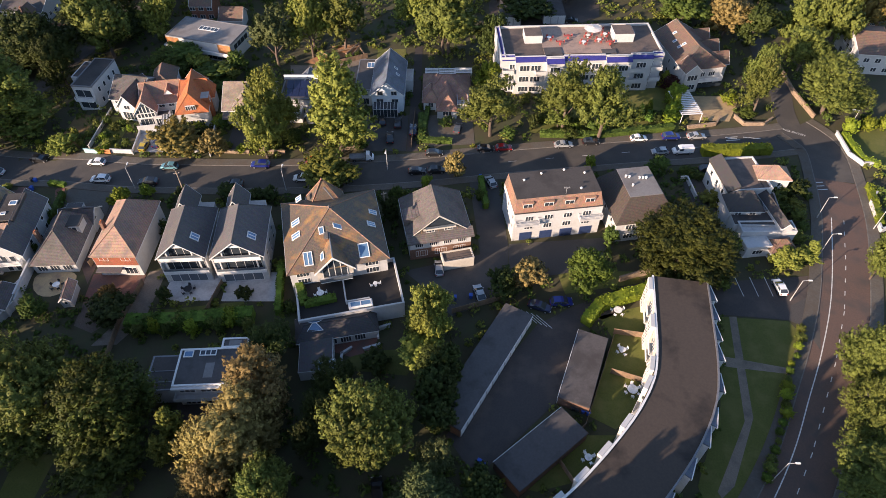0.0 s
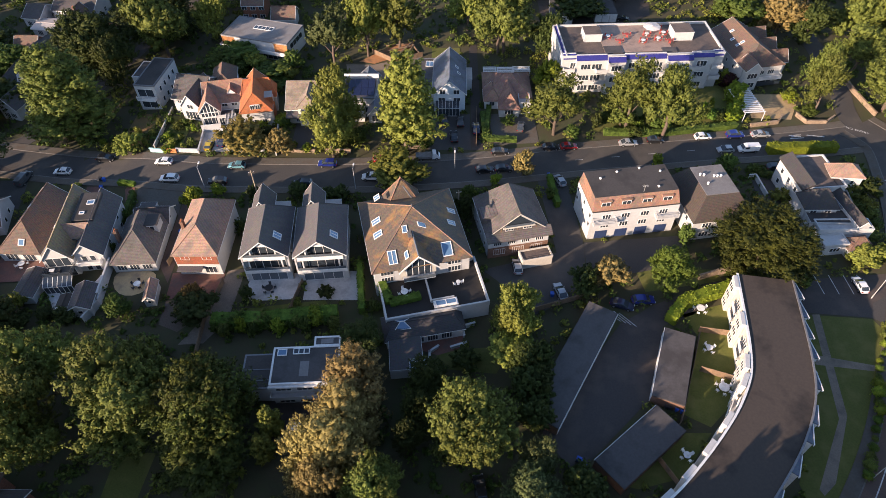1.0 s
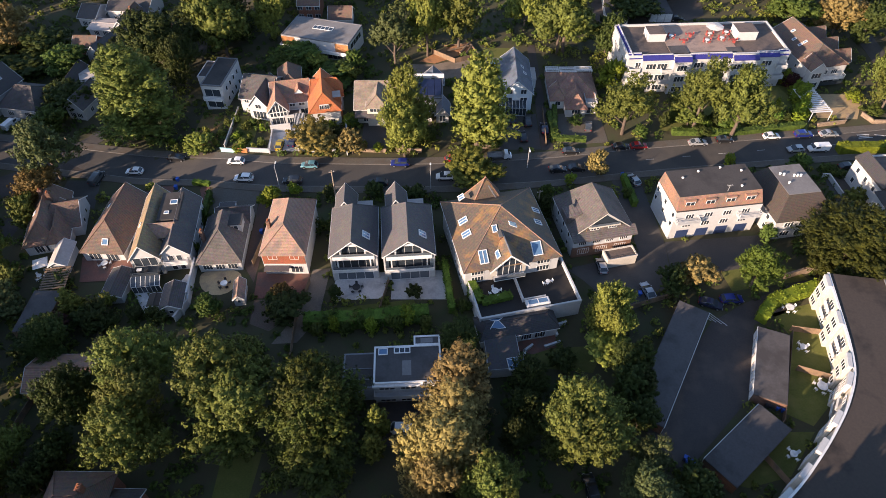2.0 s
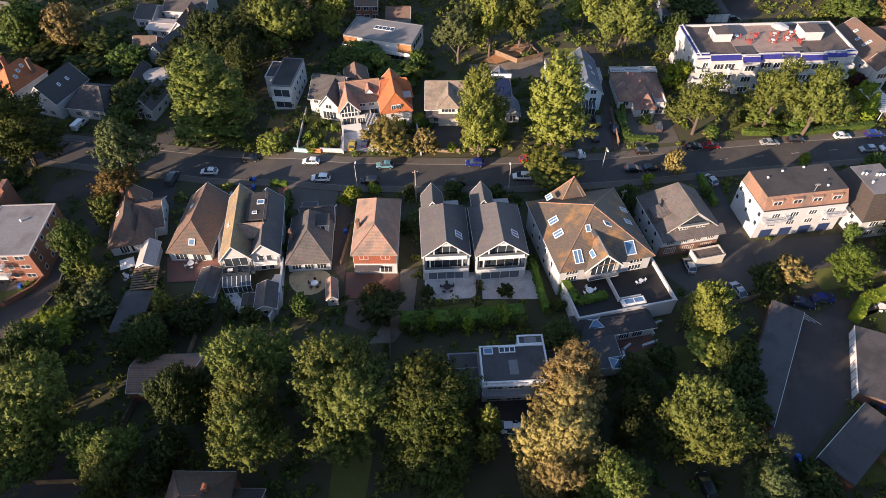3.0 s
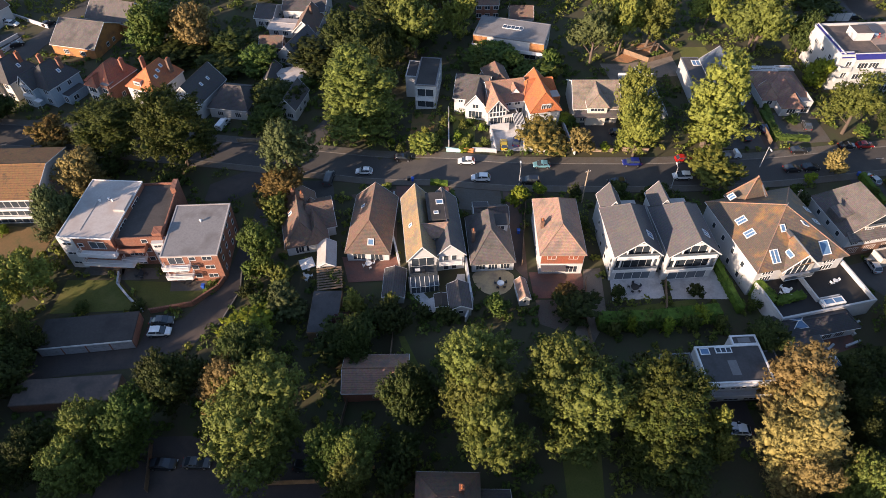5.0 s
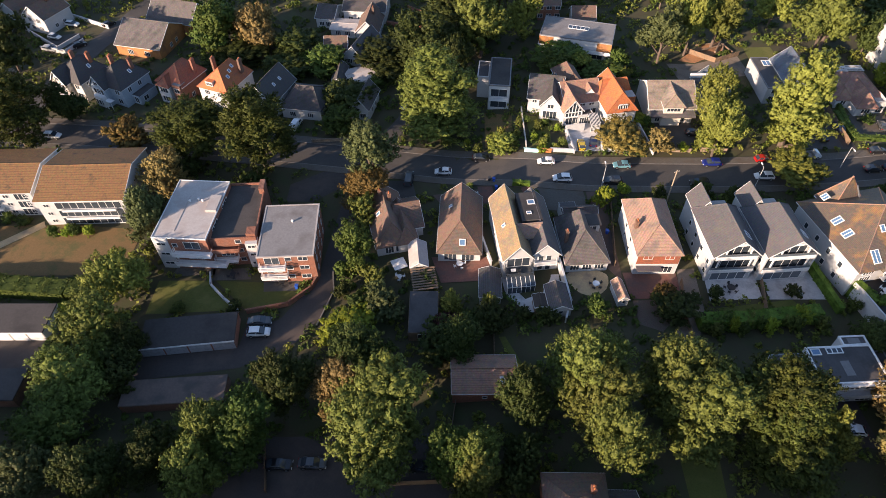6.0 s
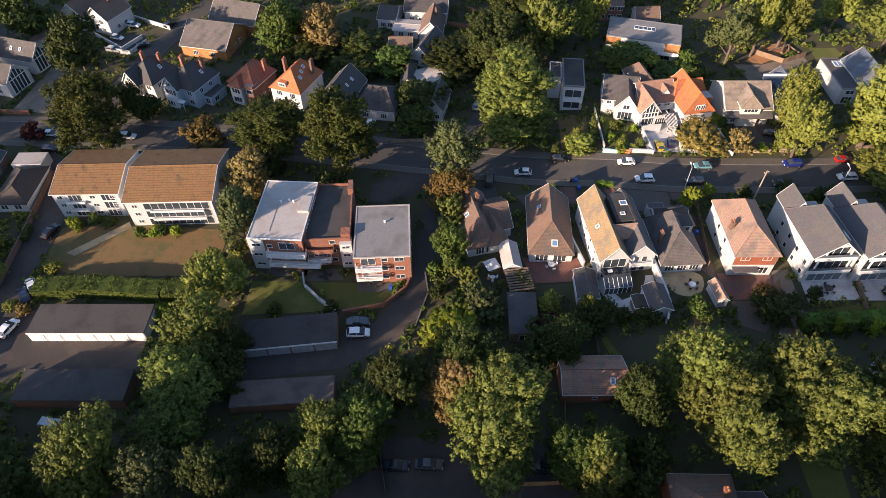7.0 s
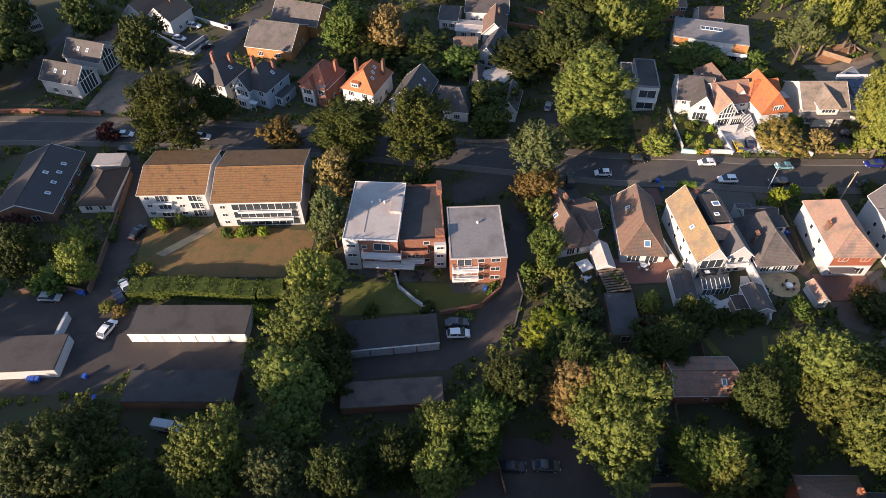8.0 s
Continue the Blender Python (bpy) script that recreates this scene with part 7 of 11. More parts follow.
block(h, -241.2, 105.0, 4.0, 13.0, 20.4, 3.0, ridge=5.7, roof='slate_dark', wall='brick_brown', lights=(('r', -5, 0.35, 0.8, 1.1, 1), ('r', -1.5, 0.35, 0.8, 1.1, 1), ('r', 2, 0.35, 0.8, 1.1, 1), ('r', 5, 0.35, 0.8, 1.1, 1), ('r', 1, 0.7, 0.8, 1.1, 1)), wins=(('f', -2.5, 0.5, 1.8, 1.6, 2), ('f', 2.5, 0.5, 1.8, 1.6, 2), ('r', -5, 0.8, 1.4, 1.4, 2), ('r', 0, 0.8, 1.4, 1.4, 2), ('r', 5, 0.8, 1.4, 1.4, 2)))
patch("terrace", [(-246.5, 93.8), (-239.4, 93.6), (-239.8, 90.6), (-246.0, 90.8)], 0.04, "paving_tan", "small tan garden terrace")
h = home_at("bungalow", -226.4, 104.6, "brown hipped bungalow with pale flat-roofed extension", "house")
block(h, -226.4, 104.6, 2.87, 7.4, 12.4, 2.6, ridge=4.6, hf=3.6, hb=3.6, roof='tile_umber', wins=(('f', -1.5, 0.8, 1.6, 1.3, 2), ('f', 1.5, 0.8, 1.6, 1.3, 2)))
block(h, -228.6, 113.8, 2.87, 7, 4.4, 2.6, flat=True, roof='felt_light', rim=0.1, wins=(('f', 0, 0.4, 2.6, 1.8, 3),))
h = home_at("house", -42.27, 57.17, "modern grey flat-roofed house with white fascia and balcony", "house")
g = block(h, -42.27, 57.17, 3.98, 11.19, 7.1, 6, flat=True, roof='felt_grey', rim=0.3, rim_mat='white_paint', wall='render_white', wins=(('f', -3.5, 0.3, 2.66, 1.5, 3), ('f', 0, 0.3, 2.66, 1.5, 3), ('f', 3.5, 0.3, 2.66, 1.5, 3), ('f', -3.5, 4.1, 2.66, 1.5, 3), ('f', 0, 4.1, 2.66, 1.5, 3), ('f', 3.5, 4.1, 2.66, 1.5, 3)))
balcony(h, g, 11.19, 1.2, 3.2, .9, "render_white", 0, 0, 7.1, False)
rooflight(h, g @ pose(-4.14, 2.56, 6.13), 1.6, 1.3, 1)
rooflight(h, g @ pose(-0.9, 2.7, 6.13), 2.8, 1.2, 3)
part("roof_patch", box(B(), -.9, -2.13, 6.122, .6, 0.71, 6.15), "felt_pale", h, m=g)
part("fascia", box(B(), -5.8, -4.05, 5.55, 5.8, -3.62, 5.95, .02), "white_paint", h, m=g)
g = block(h, -39.23, 61.95, 3.98, 4.42, 1.86, 6, flat=True, roof='felt_grey', rim=0.3, rim_mat='white_paint')
part("roof_patch", box(B(), -1.1, -.5, 6.122, 1.0, .5, 6.2), "felt_pale", h, m=g)
g = block(h, -50.61, 56.97, 3.98, 5.3, 6.75, 4, flat=True, roof='felt', rim=0.15, rim_mat='lead')
part("roof_upstand", box(B(), -2.3, .2, 4.122, 2.3, .35, 4.22), "lead", h, m=g)
part("roof_upstand", box(B(), -2.3, -1.9, 4.122, 2.3, -1.75, 4.22), "lead", h, m=g)
block(h, -35.07, 58.17, 3.98, 3, 5.68, 4.4, flat=True, roof='felt', rim=0.15, rim_mat='lead')
patch("driveway", [(-48.65, 54.18), (-39.49, 54.72), (-38.53, 45.27), (-47.78, 45.54)], 0.02, "asphalt_new", "dark drive before the modern house")
shed(-102.52, 56.86, 1.74, 11, 7.4, 2.8, 4.6, axis='x', roof='tile_terra', wall='brick', label='brown tiled brick outbuilding with a rooflight', lights=(('l', -3, 0.5, 0.9, 1.2, 1),))
h = home_at("shed", -113.64, 70.64, "long garden room with grey flat roof", "shed")
block(h, -113.64, 70.64, 1.1, 5.45, 9.7, 2.6, flat=True, roof="felt_grey", wall="timber", rim=.08, wins=(("f", 0, .3, 2, 1.9, 2),))
shed(-88.16, 73.46, 6.51, 4.01, 5.88, 2.3, 3.4, roof='tile_grey', wall='render_white', label='garden shed with grey-brown pitched roof')
shed(-91.51, 72.77, 5.22, 2.35, 2.85, 2, 2.3, roof='felt_stained', wall='timber', label='small dark timber garden shed')
shed(-76.01, 75.52, 9.18, 1.95, 4.57, 2.1, 3, roof='tile_tan', wall='render_white', label='small white garden shed with tan roof')
shed(-100.88, 77.48, -0.09, 4.02, 6.9, 2.2, 3, roof='tile_grey', wall='render_white', label='white garden store with dull tiled roof')
h = home_at("house", -89.67, 33.56, "house with red-brown tiled roof among dark trees", "house")
block(h, -89.67, 33.56, 0.51, 9, 9, 4.6, ridge=7.6, roof='tile_brown', wall='brick', axis='x', hf=3, hb=3, wins=(('f', -1.7, 0.8, 1.6, 1.3, 2), ('f', 1.7, 0.8, 1.6, 1.3, 2)), chimneys=((2, 1, 5, 8.6, 0.7, 0.9),))
block(h, -84.67, 32.56, 0.51, 8, 7, 3.4, ridge=5.6, roof='tile_grey', wall='brick', axis='x')
curved = [(39.92, 77.26), (38.68, 68.72), (37.35, 60.53), (35.48, 54.11), (31.65, 47.67), (27.12, 42.16), (23.05, 37.85), (18.83, 33.79), (14.09, 29.95)]
curved_flats(curved, 5.0, 6.8)
garage_row(3.73, 61.43, -29.8, 5.57, 26.65, 2.4, True, "r", n=12, wall='brick_brown', label='long grey flat-roofed garage block with white fascia', roof='felt_grey')
garage_row(20.93, 60.84, -20.28, 5.36, 14.79, 2.4, True, "l", n=8, roof='felt_grey', wall='brick_brown', label='grey flat-roofed garage block behind the flats', rim=0.06)
garage_row(12.36, 45.93, -49.94, 5.86, 15.02, 2.4, True, "l", n=7, roof='felt_grey', wall='brick_brown', label='grey flat-roofed garage block in the yard')
garage_row(-195.15, 67.64, 1.17, 21.96, 6.68, 2.5, True, "f", n=7, label='dark flat-roofed garage block with white doors', roof='felt', wall='render_white')
garage_row(-192.71, 53.6, 1.24, 19.35, 6.21, 2.4, False, "f", n=6, label='dark flat-roofed garage block in shade', roof='felt', wall='brick_brown', rim=0.06)
garage_row(-156.96, 65.62, 7.74, 17.07, 6.54, 2.5, True, "f", n=4, label='dark flat-roofed garage block with brick piers', roof='felt', wall='brick', door_mat='grey_paint', rim=0.06)
garage_row(-224.27, 59.49, 4.24, 15.25, 7.61, 2.5, False, "f", n=4, label='flat-roofed garage block with white fascia', roof='felt', wall='render_white')
wall_run([(-219.77, 57.72), (-219.94, 69.08)], 1.8, 0.5, "render_white", "white painted garage yard wall")
garage_row(-156.0, 53.2, 5.3, 17.6, 5.0, 2.3, False, "f", roof='felt_brown', wall='brick_brown', label='brown flat-roofed outbuilding in the trees', rim=0.06)
h = home_at("house", -94.44, 142.97, "narrow white house with flat dark roof and balcony", "house")
g = block(h, -96.6, 144.0, -5.0, 5.4, 13.0, 6.7, flat=True, roof='felt', rim=0.3, rim_mat='lead', wall='render_white', wins=(('f', 0, 0.3, 4.23, 2.2, 2), ('f', 0, 3.6, 4.23, 2.2, 2), ('r', -3.9, 0.9, 1, 1.4, 1), ('r', -1.3, 0.9, 1, 1.4, 1), ('r', 1.3, 0.9, 1, 1.4, 1), ('r', 3.9, 0.9, 1, 1.4, 1), ('r', -3.9, 3.9, 1, 1.4, 1), ('r', -1.3, 3.9, 1, 1.4, 1), ('r', 1.3, 3.9, 1, 1.4, 1), ('r', 3.9, 3.9, 1, 1.4, 1)))
balcony(h, g, 4.8, 1.2, 3.1, 1.0, "white_paint", 0, 0, 13.0)
block(h, -100.8, 147.0, -5.0, 3.0, 7.5, 5.6, flat=True, roof='felt_grey', rim=0.2)
h = home_at("house", -84.85, 140.37, "white house with grey-brown roof and front gable", "house")
block(h, -84.85, 140.37, -8.71, 8.3, 10.93, 4.4, ridge=7.8, axis='x', roof='tile_grey', wins=(('f', -2.49, 3, 1.2, 1.1, 2), ('f', 2.49, 3, 1.2, 1.1, 2)))
block(h, -83.68, 137.18, -8.71, 5.15, 9.83, 4.2, ridge=7.4, roof='tile_grey', wins=(('f', 0, 0.4, 3.49, 2.2, 4), ('f', 0, 3.4, 1.6, 1.2, 2)))
h = home_at("house", -77.19, 138.52, "white gabled house with brown tiled roof and glazed gable end", "house")
g = block(h, -77.19, 138.52, 12.12, 9.43, 9.59, 4.5, ridge=7.6, axis='x', roof='tile_terra', wins=(('f', -2.4, 3.2, 1.5, 1.2, 2), ('f', 0, 3.2, 1.5, 1.2, 2), ('f', 2.4, 3.2, 1.5, 1.2, 2), ('f', 2.83, 0.6, 2, 1.6, 2)))
triangle_front(h, g @ pose(2.07, -2.49, 5.8), 2.4, 1.5, "tile_terra")
g = block(h, -80.05, 135.22, 12.12, 4.9, 10.55, 4.4, ridge=7.4, roof='tile_terra', wins=(('f', 0, 0.4, 3.77, 2, 4),))
gable_glazing(h, g, 2.07, -5.31, 2.8, 4.3, 6.6)
part("terrace_wall", box(B(), -2.45, -7.87, -.3, 2.45, -7.67, 2.2, .02), "render_white", h, m=g)
block(h, -78.73, 144.69, 12.12, 5.66, 9.59, 4.6, ridge=7.4, roof='tile_brown', hf=2, hb=2)
g = block(h, -75.9, 131.74, 12.12, 3.96, 2.4, 2.7, flat=True, roof='felt', rim=0.2, wins=(('f', 0, 0.2, 3, 2, 5),))
lean_to(h, g, .4, 2.83, -4.6, -1.25, 2.0, 3.2, 7)
h = home_at("house", -68.35, 136.01, "white house with bright orange clay tiled roof", "house")
g = block(h, -68.35, 136.01, 11.1, 7.5, 12.44, 4.8, ridge=8.8, roof='tile_orange', hf=1.6, wins=(('f', -0.65, 5, 1.1, 1.4, 2), ('f', 0.65, 5, 1.1, 1.4, 2), ('f', -1.3, 0.5, 1.9, 1.7, 3), ('f', 1.3, 0.5, 1.9, 1.7, 3), ('r', -1.3, 0.7, 1.2, 1.2, 2), ('r', 1.3, 0.7, 1.2, 1.2, 2), ('r', -1.3, 3.2, 1.2, 1.2, 2), ('r', 1.3, 3.2, 1.2, 1.2, 2)))
part("gable_wall", slab(B(), [(-2.7, -6.26, 4.7), (2.7, -6.26, 4.7), (1.5, -5.32, 7.0), (-1.5, -5.32, 7.0)], .3), "render_white", h, m=g)
window(h, g @ pose(0, -6.12, 5.2), 2.0, 1.3, 3)
block(h, -68.35, 138.5, 11.1, 8.41, 4.98, 4.8, ridge=8.2, axis='x', roof='tile_orange', hf=1, hb=1)
block(h, -64.89, 134.52, 11.1, 2.25, 2.8, 6.4, flat=True, roof='felt_light', rim=0.1, wall='tile_orange', wins=(('r', 0, 4.8, 1.6, 1.2, 2),))
block(h, -69.1, 142.24, 11.1, 3.75, 4.98, 4.8, ridge=7.4, roof='tile_orange', hb=1.5)
h = home_at("house", -54.47, 137.78, "cream house with grey-brown gabled roof and dormer", "house")
g = block(h, -54.47, 137.78, 1.12, 11.16, 12.53, 4.4, ridge=8.2, axis='x', roof='tile_fawn', wall='render_cream', wins=(('f', -2.8, 0.5, 1.8, 1.5, 3), ('f', 0, 0.5, 1.8, 1.5, 3), ('f', 2.8, 0.5, 1.8, 1.5, 3)))
part("porch_roof", slab(B(), [(-5.58, -8.36, 3.2), (5.58, -8.36, 3.2), (5.58, -6.16, 4.3), (-5.58, -6.16, 4.3)], .3), "tile_grey", h, m=g)
block(h, -54.47, 134.08, 1.12, 4.8, 7.44, 5.8, ridge=8, roof='tile_fawn', hf=1.6, wall='render_cream', wins=(('f', 0, 4.2, 3.4, 1, 4),))
h = home_at("house", -42.5, 140.0, "white house with a dark blue solar roof behind trees", "house")
g = block(h, -42.5, 140.4, 1.0, 8.4, 9.4, 4.6, flat=True, roof="felt_grey", rim=0.3, rim_mat="lead", wins=(('f', -2.4, 0.5, 2.2, 1.7, 3), ('f', 2.2, 0.5, 1.6, 1.7, 2), ('f', -2.4, 2.9, 2.0, 1.3, 2), ('l', -2, 2.9, 1, 1.2, 1), ('r', -2, 2.9, 1, 1.2, 1)))
for i in range(4):
    for k in range(2):
        part("solar_panel", slab(B(), [(-3.0 + i * 1.72, -3.4 + k * 2.95, 4.75 + k * 0.5), (-1.36 + i * 1.72, -3.4 + k * 2.95, 4.75 + k * 0.5), (-1.36 + i * 1.72, -0.55 + k * 2.95, 5.23 + k * 0.5), (-3.0 + i * 1.72, -0.55 + k * 2.95, 5.23 + k * 0.5)], 0.06), "solar", h, m=g)
part("fascia", box(B(), -4.5, 4.3, 4.6, 4.5, 4.75, 5.9, .03), "white_paint", h, m=g)
block(h, -41.0, 147.0, 1.0, 5.2, 4.4, 3.0, ridge=5.4, roof="slate_blue")
block(h, -43.4, 134.2, 1.0, 5.0, 3.4, 2.6, flat=True, roof="felt_light", rim=0.25, wins=(('f', 0, 0.4, 2.6, 1.8, 3),))
block(h, -38.2, 134.6, 1.0, 3.2, 5.0, 2.6, ridge=4.6, roof="slate_blue", wins=(('f', 0, 0.4, 1.6, 1.8, 2),))
h = home_at("house", -19.6, 145.0, "grey-clad gabled house with blue slate roof and white trim", "house")
g = block(h, -19.6, 145.1, 0.6, 8.0, 15.6, 5.5, ridge=9.0, roof='slate_blue', lights=(('r', -1.2, 0.42, 0.8, 1.1, 1), ('r', 1.0, 0.55, 0.8, 1.1, 1)), wins=(('f', -1.75, 5.2, 1.5, 1.3, 2), ('f', 1.75, 5.2, 1.5, 1.3, 2), ('f', -1.9, 2.9, 1.8, 1.3, 2), ('f', 1.9, 2.9, 1.8, 1.3, 2), ('r', -3, 3, 1, 1.2, 1), ('r', 0, 3, 1, 1.2, 1), ('r', 3, 3, 1, 1.2, 1)), wall='render_blue')
lean_to(h, g, -3.6, 2.6, -9.9, -7.82, 2.5, 3.3, 7)
part("conservatory_wall", box(B(), -3.6, -9.9, -.4, 2.6, -9.75, .8, .02), "white_paint", h, m=g)
for i in range(8):
    part("conservatory_post", box(B(), -3.6 + i * 0.873, -9.88, .8, -3.5 + i * 0.873, -9.78, 2.5), "white_paint", h, m=g)
block(h, -26.0, 147.6, 0.6, 4.6, 14.6, 4.6, flat=True, roof='felt_grey', rim=0.15, rim_mat='lead', lights=(), wins=(('f', 0, 0.4, 2.6, 1.9, 3), ('f', 0, 3.0, 2.2, 1.2, 2)))
rooflight(h, h.matrix_basis.inverted() @ pose(-25.0, 152.0, 4.73), 2.2, 2.6, 2)
block(h, -14.6, 149.6, 0.6, 1.8, 5.6, 3.4, flat=True, roof='felt_light', rim=0.1)
h = home_at("bungalow", -4.79, 143.84, "white bungalow with reddish-brown hipped roof", "house")
block(h, -4.6, 145.2, 1.29, 12.0, 11.8, 2.8, ridge=6.4, hf=5.0, hb=5.0, axis='x', roof='tile_rose', wins=(('f', -4.4, 0.8, 1.6, 1.3, 2), ('r', -2, 0.8, 1.4, 1.3, 2)))
block(h, -4.4, 139.6, 1.29, 5.0, 9.0, 2.8, ridge=5.6, roof='tile_rose', hf=2.6, wins=(('f', 0, 0.9, 2.2, 1.3, 3),))
block(h, -8.6, 141.2, 1.29, 3.8, 5.0, 2.8, ridge=4.8, roof='tile_rose', hf=2.0, wins=(('f', 0, 0.9, 1.4, 1.3, 2),))
g = block(h, -0.4, 138.6, 1.29, 2.8, 4.4, 2.7, flat=True, roof='felt_light', rim=0.9, rim_w=0.1, wins=(('f', 0, 0.3, 2.0, 1.9, 2),))
for x, y, w, d in ((-8.8, 153.1, 3.4, 2.8), (-4.6, 153.0, 4.2, 3.0), (-0.2, 153.4, 4.4, 2.8)):
    k = home_at("pergola", x, y, "low white slatted pergola behind the bungalow", "pergola", "pergolas behind the bungalow")
    slatted_canopy(k, x, y, 1.3, w, d, 2.4, "white_paint", 4)
patch("driveway", [(-14.3, 170), (-12.1, 170), (-11.0, 121.8), (-13.9, 121.6)], 0.03, "asphalt_new", "dark narrow lane between the gardens")
patch("garden_bed", [(-45.5, 160.5), (-41.0, 159.4), (-31.5, 165.5), (-30.5, 171.5), (-36.5, 169.5)], 0.036, "soil_rust", "bare orange-brown earth in a garden")
h = thing("log_pile", -32.4, 167.6, None, 0, "felled pale logs lying on bare earth", "log pile")
for x, y, a, ln, r in ((0, 0, 62, 6.4, .34), (1.1, -1.2, 70, 5.6, .3), (-2.2, -.6, 22, 7.0, .3), (2.6, -.4, 118, 4.6, .26), (-3.6, 1.5, 8, 5.2, .24)):
    c, v = math.cos(radians(a)) * ln / 2, math.sin(radians(a)) * ln / 2
    part("log", tube(B(), (x - c, y - v, r), (x + c, y + v, r + .25), r, r * .8), "timber", h)
h = home_at("apartment_block", 29.9, 156.6, "white flats with blue copings and a roof terrace", "apartment block")
g = block(h, 29.9, 156.6, 4, 42.4, 15.99, 9.6, flat=True, roof='felt_brown', rim=0.75, rim_mat='render_white', rim_w=0.3, wall='render_white', wins=(('f', -17.77, 0.6, 2.2, 1.6, 3), ('f', -13.33, 0.6, 2.2, 1.6, 3), ('f', -8.88, 0.6, 2.2, 1.6, 3), ('f', -4.44, 0.6, 2.2, 1.6, 3), ('f', 0, 0.6, 2.2, 1.6, 3), ('f', 4.44, 0.6, 2.2, 1.6, 3), ('f', 8.88, 0.6, 2.2, 1.6, 3), ('f', 13.33, 0.6, 2.2, 1.6, 3), ('f', 17.77, 0.6, 2.2, 1.6, 3), ('f', -17.77, 3.6, 2.2, 1.6, 3), ('f', -13.33, 3.6, 2.2, 1.6, 3), ('f', -8.88, 3.6, 2.2, 1.6, 3), ('f', -4.44, 3.6, 2.2, 1.6, 3), ('f', 0, 3.6, 2.2, 1.6, 3), ('f', 4.44, 3.6, 2.2, 1.6, 3), ('f', 8.88, 3.6, 2.2, 1.6, 3), ('f', 13.33, 3.6, 2.2, 1.6, 3), ('f', 17.77, 3.6, 2.2, 1.6, 3), ('f', -17.77, 6.8, 2.2, 1.6, 3), ('f', -13.33, 6.8, 2.2, 1.6, 3), ('f', -8.88, 6.8, 2.2, 1.6, 3), ('f', -4.44, 6.8, 2.2, 1.6, 3), ('f', 0, 6.8, 2.2, 1.6, 3), ('f', 4.44, 6.8, 2.2, 1.6, 3), ('f', 8.88, 6.8, 2.2, 1.6, 3), ('f', 13.33, 6.8, 2.2, 1.6, 3), ('f', 17.77, 6.8, 2.2, 1.6, 3), ('l', -4, 0.8, 1.3, 1.3, 2), ('l', 0, 0.8, 1.3, 1.3, 2), ('l', 4, 0.8, 1.3, 1.3, 2), ('l', -4, 3.7, 1.3, 1.3, 2), ('l', 0, 3.7, 1.3, 1.3, 2), ('l', 4, 3.7, 1.3, 1.3, 2), ('l', -4, 6.8, 1.3, 1.3, 2), ('l', 0, 6.8, 1.3, 1.3, 2), ('l', 4, 6.8, 1.3, 1.3, 2), ('r', -4, 0.8, 1.3, 1.3, 2), ('r', 0, 0.8, 1.3, 1.3, 2), ('r', 4, 0.8, 1.3, 1.3, 2), ('r', -4, 3.7, 1.3, 1.3, 2), ('r', 0, 3.7, 1.3, 1.3, 2), ('r', 4, 3.7, 1.3, 1.3, 2), ('r', -4, 6.8, 1.3, 1.3, 2), ('r', 0, 6.8, 1.3, 1.3, 2), ('r', 4, 6.8, 1.3, 1.3, 2)))
coping(h, g, -20.88, -17.54, -8.1, 9.62, 2.0)
coping(h, g, -17.54, -9.6, -9, 9.62, 2.0)
coping(h, g, -9.6, -5.01, -10.2, 9.62, 2.0)
coping(h, g, -5.01, 5.85, -8.9, 9.62, 2.0)
coping(h, g, 5.85, 12.53, -10.1, 9.62, 2.0)
coping(h, g, 12.53, 18.37, -8.8, 9.62, 2.0)
coping(h, g, 18.37, 20.88, -8.2, 9.62, 2.0)
part("bay", box(B(), -17.54, -9, -.4, -9.6, -7.8, 9.55, .03), "render_white", h, m=g)
part("bay", box(B(), -9.6, -10.2, -.4, -5.01, -7.8, 9.55, .03), "render_white", h, m=g)
part("bay", box(B(), -5.01, -8.9, -.4, 5.85, -7.8, 9.55, .03), "render_white", h, m=g)
part("bay", box(B(), 5.85, -10.1, -.4, 12.53, -7.8, 9.55, .03), "render_white", h, m=g)
part("bay", box(B(), 12.53, -8.8, -.4, 18.37, -7.8, 9.55, .03), "render_white", h, m=g)
window(h, g @ pose(-15.03, -9.02, 0.7), 2.6, 1.6, 3)
window(h, g @ pose(-15.03, -9.02, 3.7), 2.6, 1.6, 3)
window(h, g @ pose(-15.03, -9.02, 6.9), 2.6, 1.6, 3)
window(h, g @ pose(-12.11, -9.02, 0.7), 2.6, 1.6, 3)
window(h, g @ pose(-12.11, -9.02, 3.7), 2.6, 1.6, 3)
window(h, g @ pose(-12.11, -9.02, 6.9), 2.6, 1.6, 3)
window(h, g @ pose(-7.31, -10.22, 0.7), 2.6, 1.6, 3)
window(h, g @ pose(-7.31, -10.22, 3.7), 2.6, 1.6, 3)
window(h, g @ pose(-7.31, -10.22, 6.9), 2.6, 1.6, 3)
window(h, g @ pose(-2.51, -8.92, 0.7), 2.6, 1.6, 3)
window(h, g @ pose(-2.51, -8.92, 3.7), 2.6, 1.6, 3)
window(h, g @ pose(-2.51, -8.92, 6.9), 2.6, 1.6, 3)
window(h, g @ pose(0.84, -8.92, 0.7), 2.6, 1.6, 3)
window(h, g @ pose(0.84, -8.92, 3.7), 2.6, 1.6, 3)
window(h, g @ pose(0.84, -8.92, 6.9), 2.6, 1.6, 3)
window(h, g @ pose(3.76, -8.92, 0.7), 2.6, 1.6, 3)
window(h, g @ pose(3.76, -8.92, 3.7), 2.6, 1.6, 3)
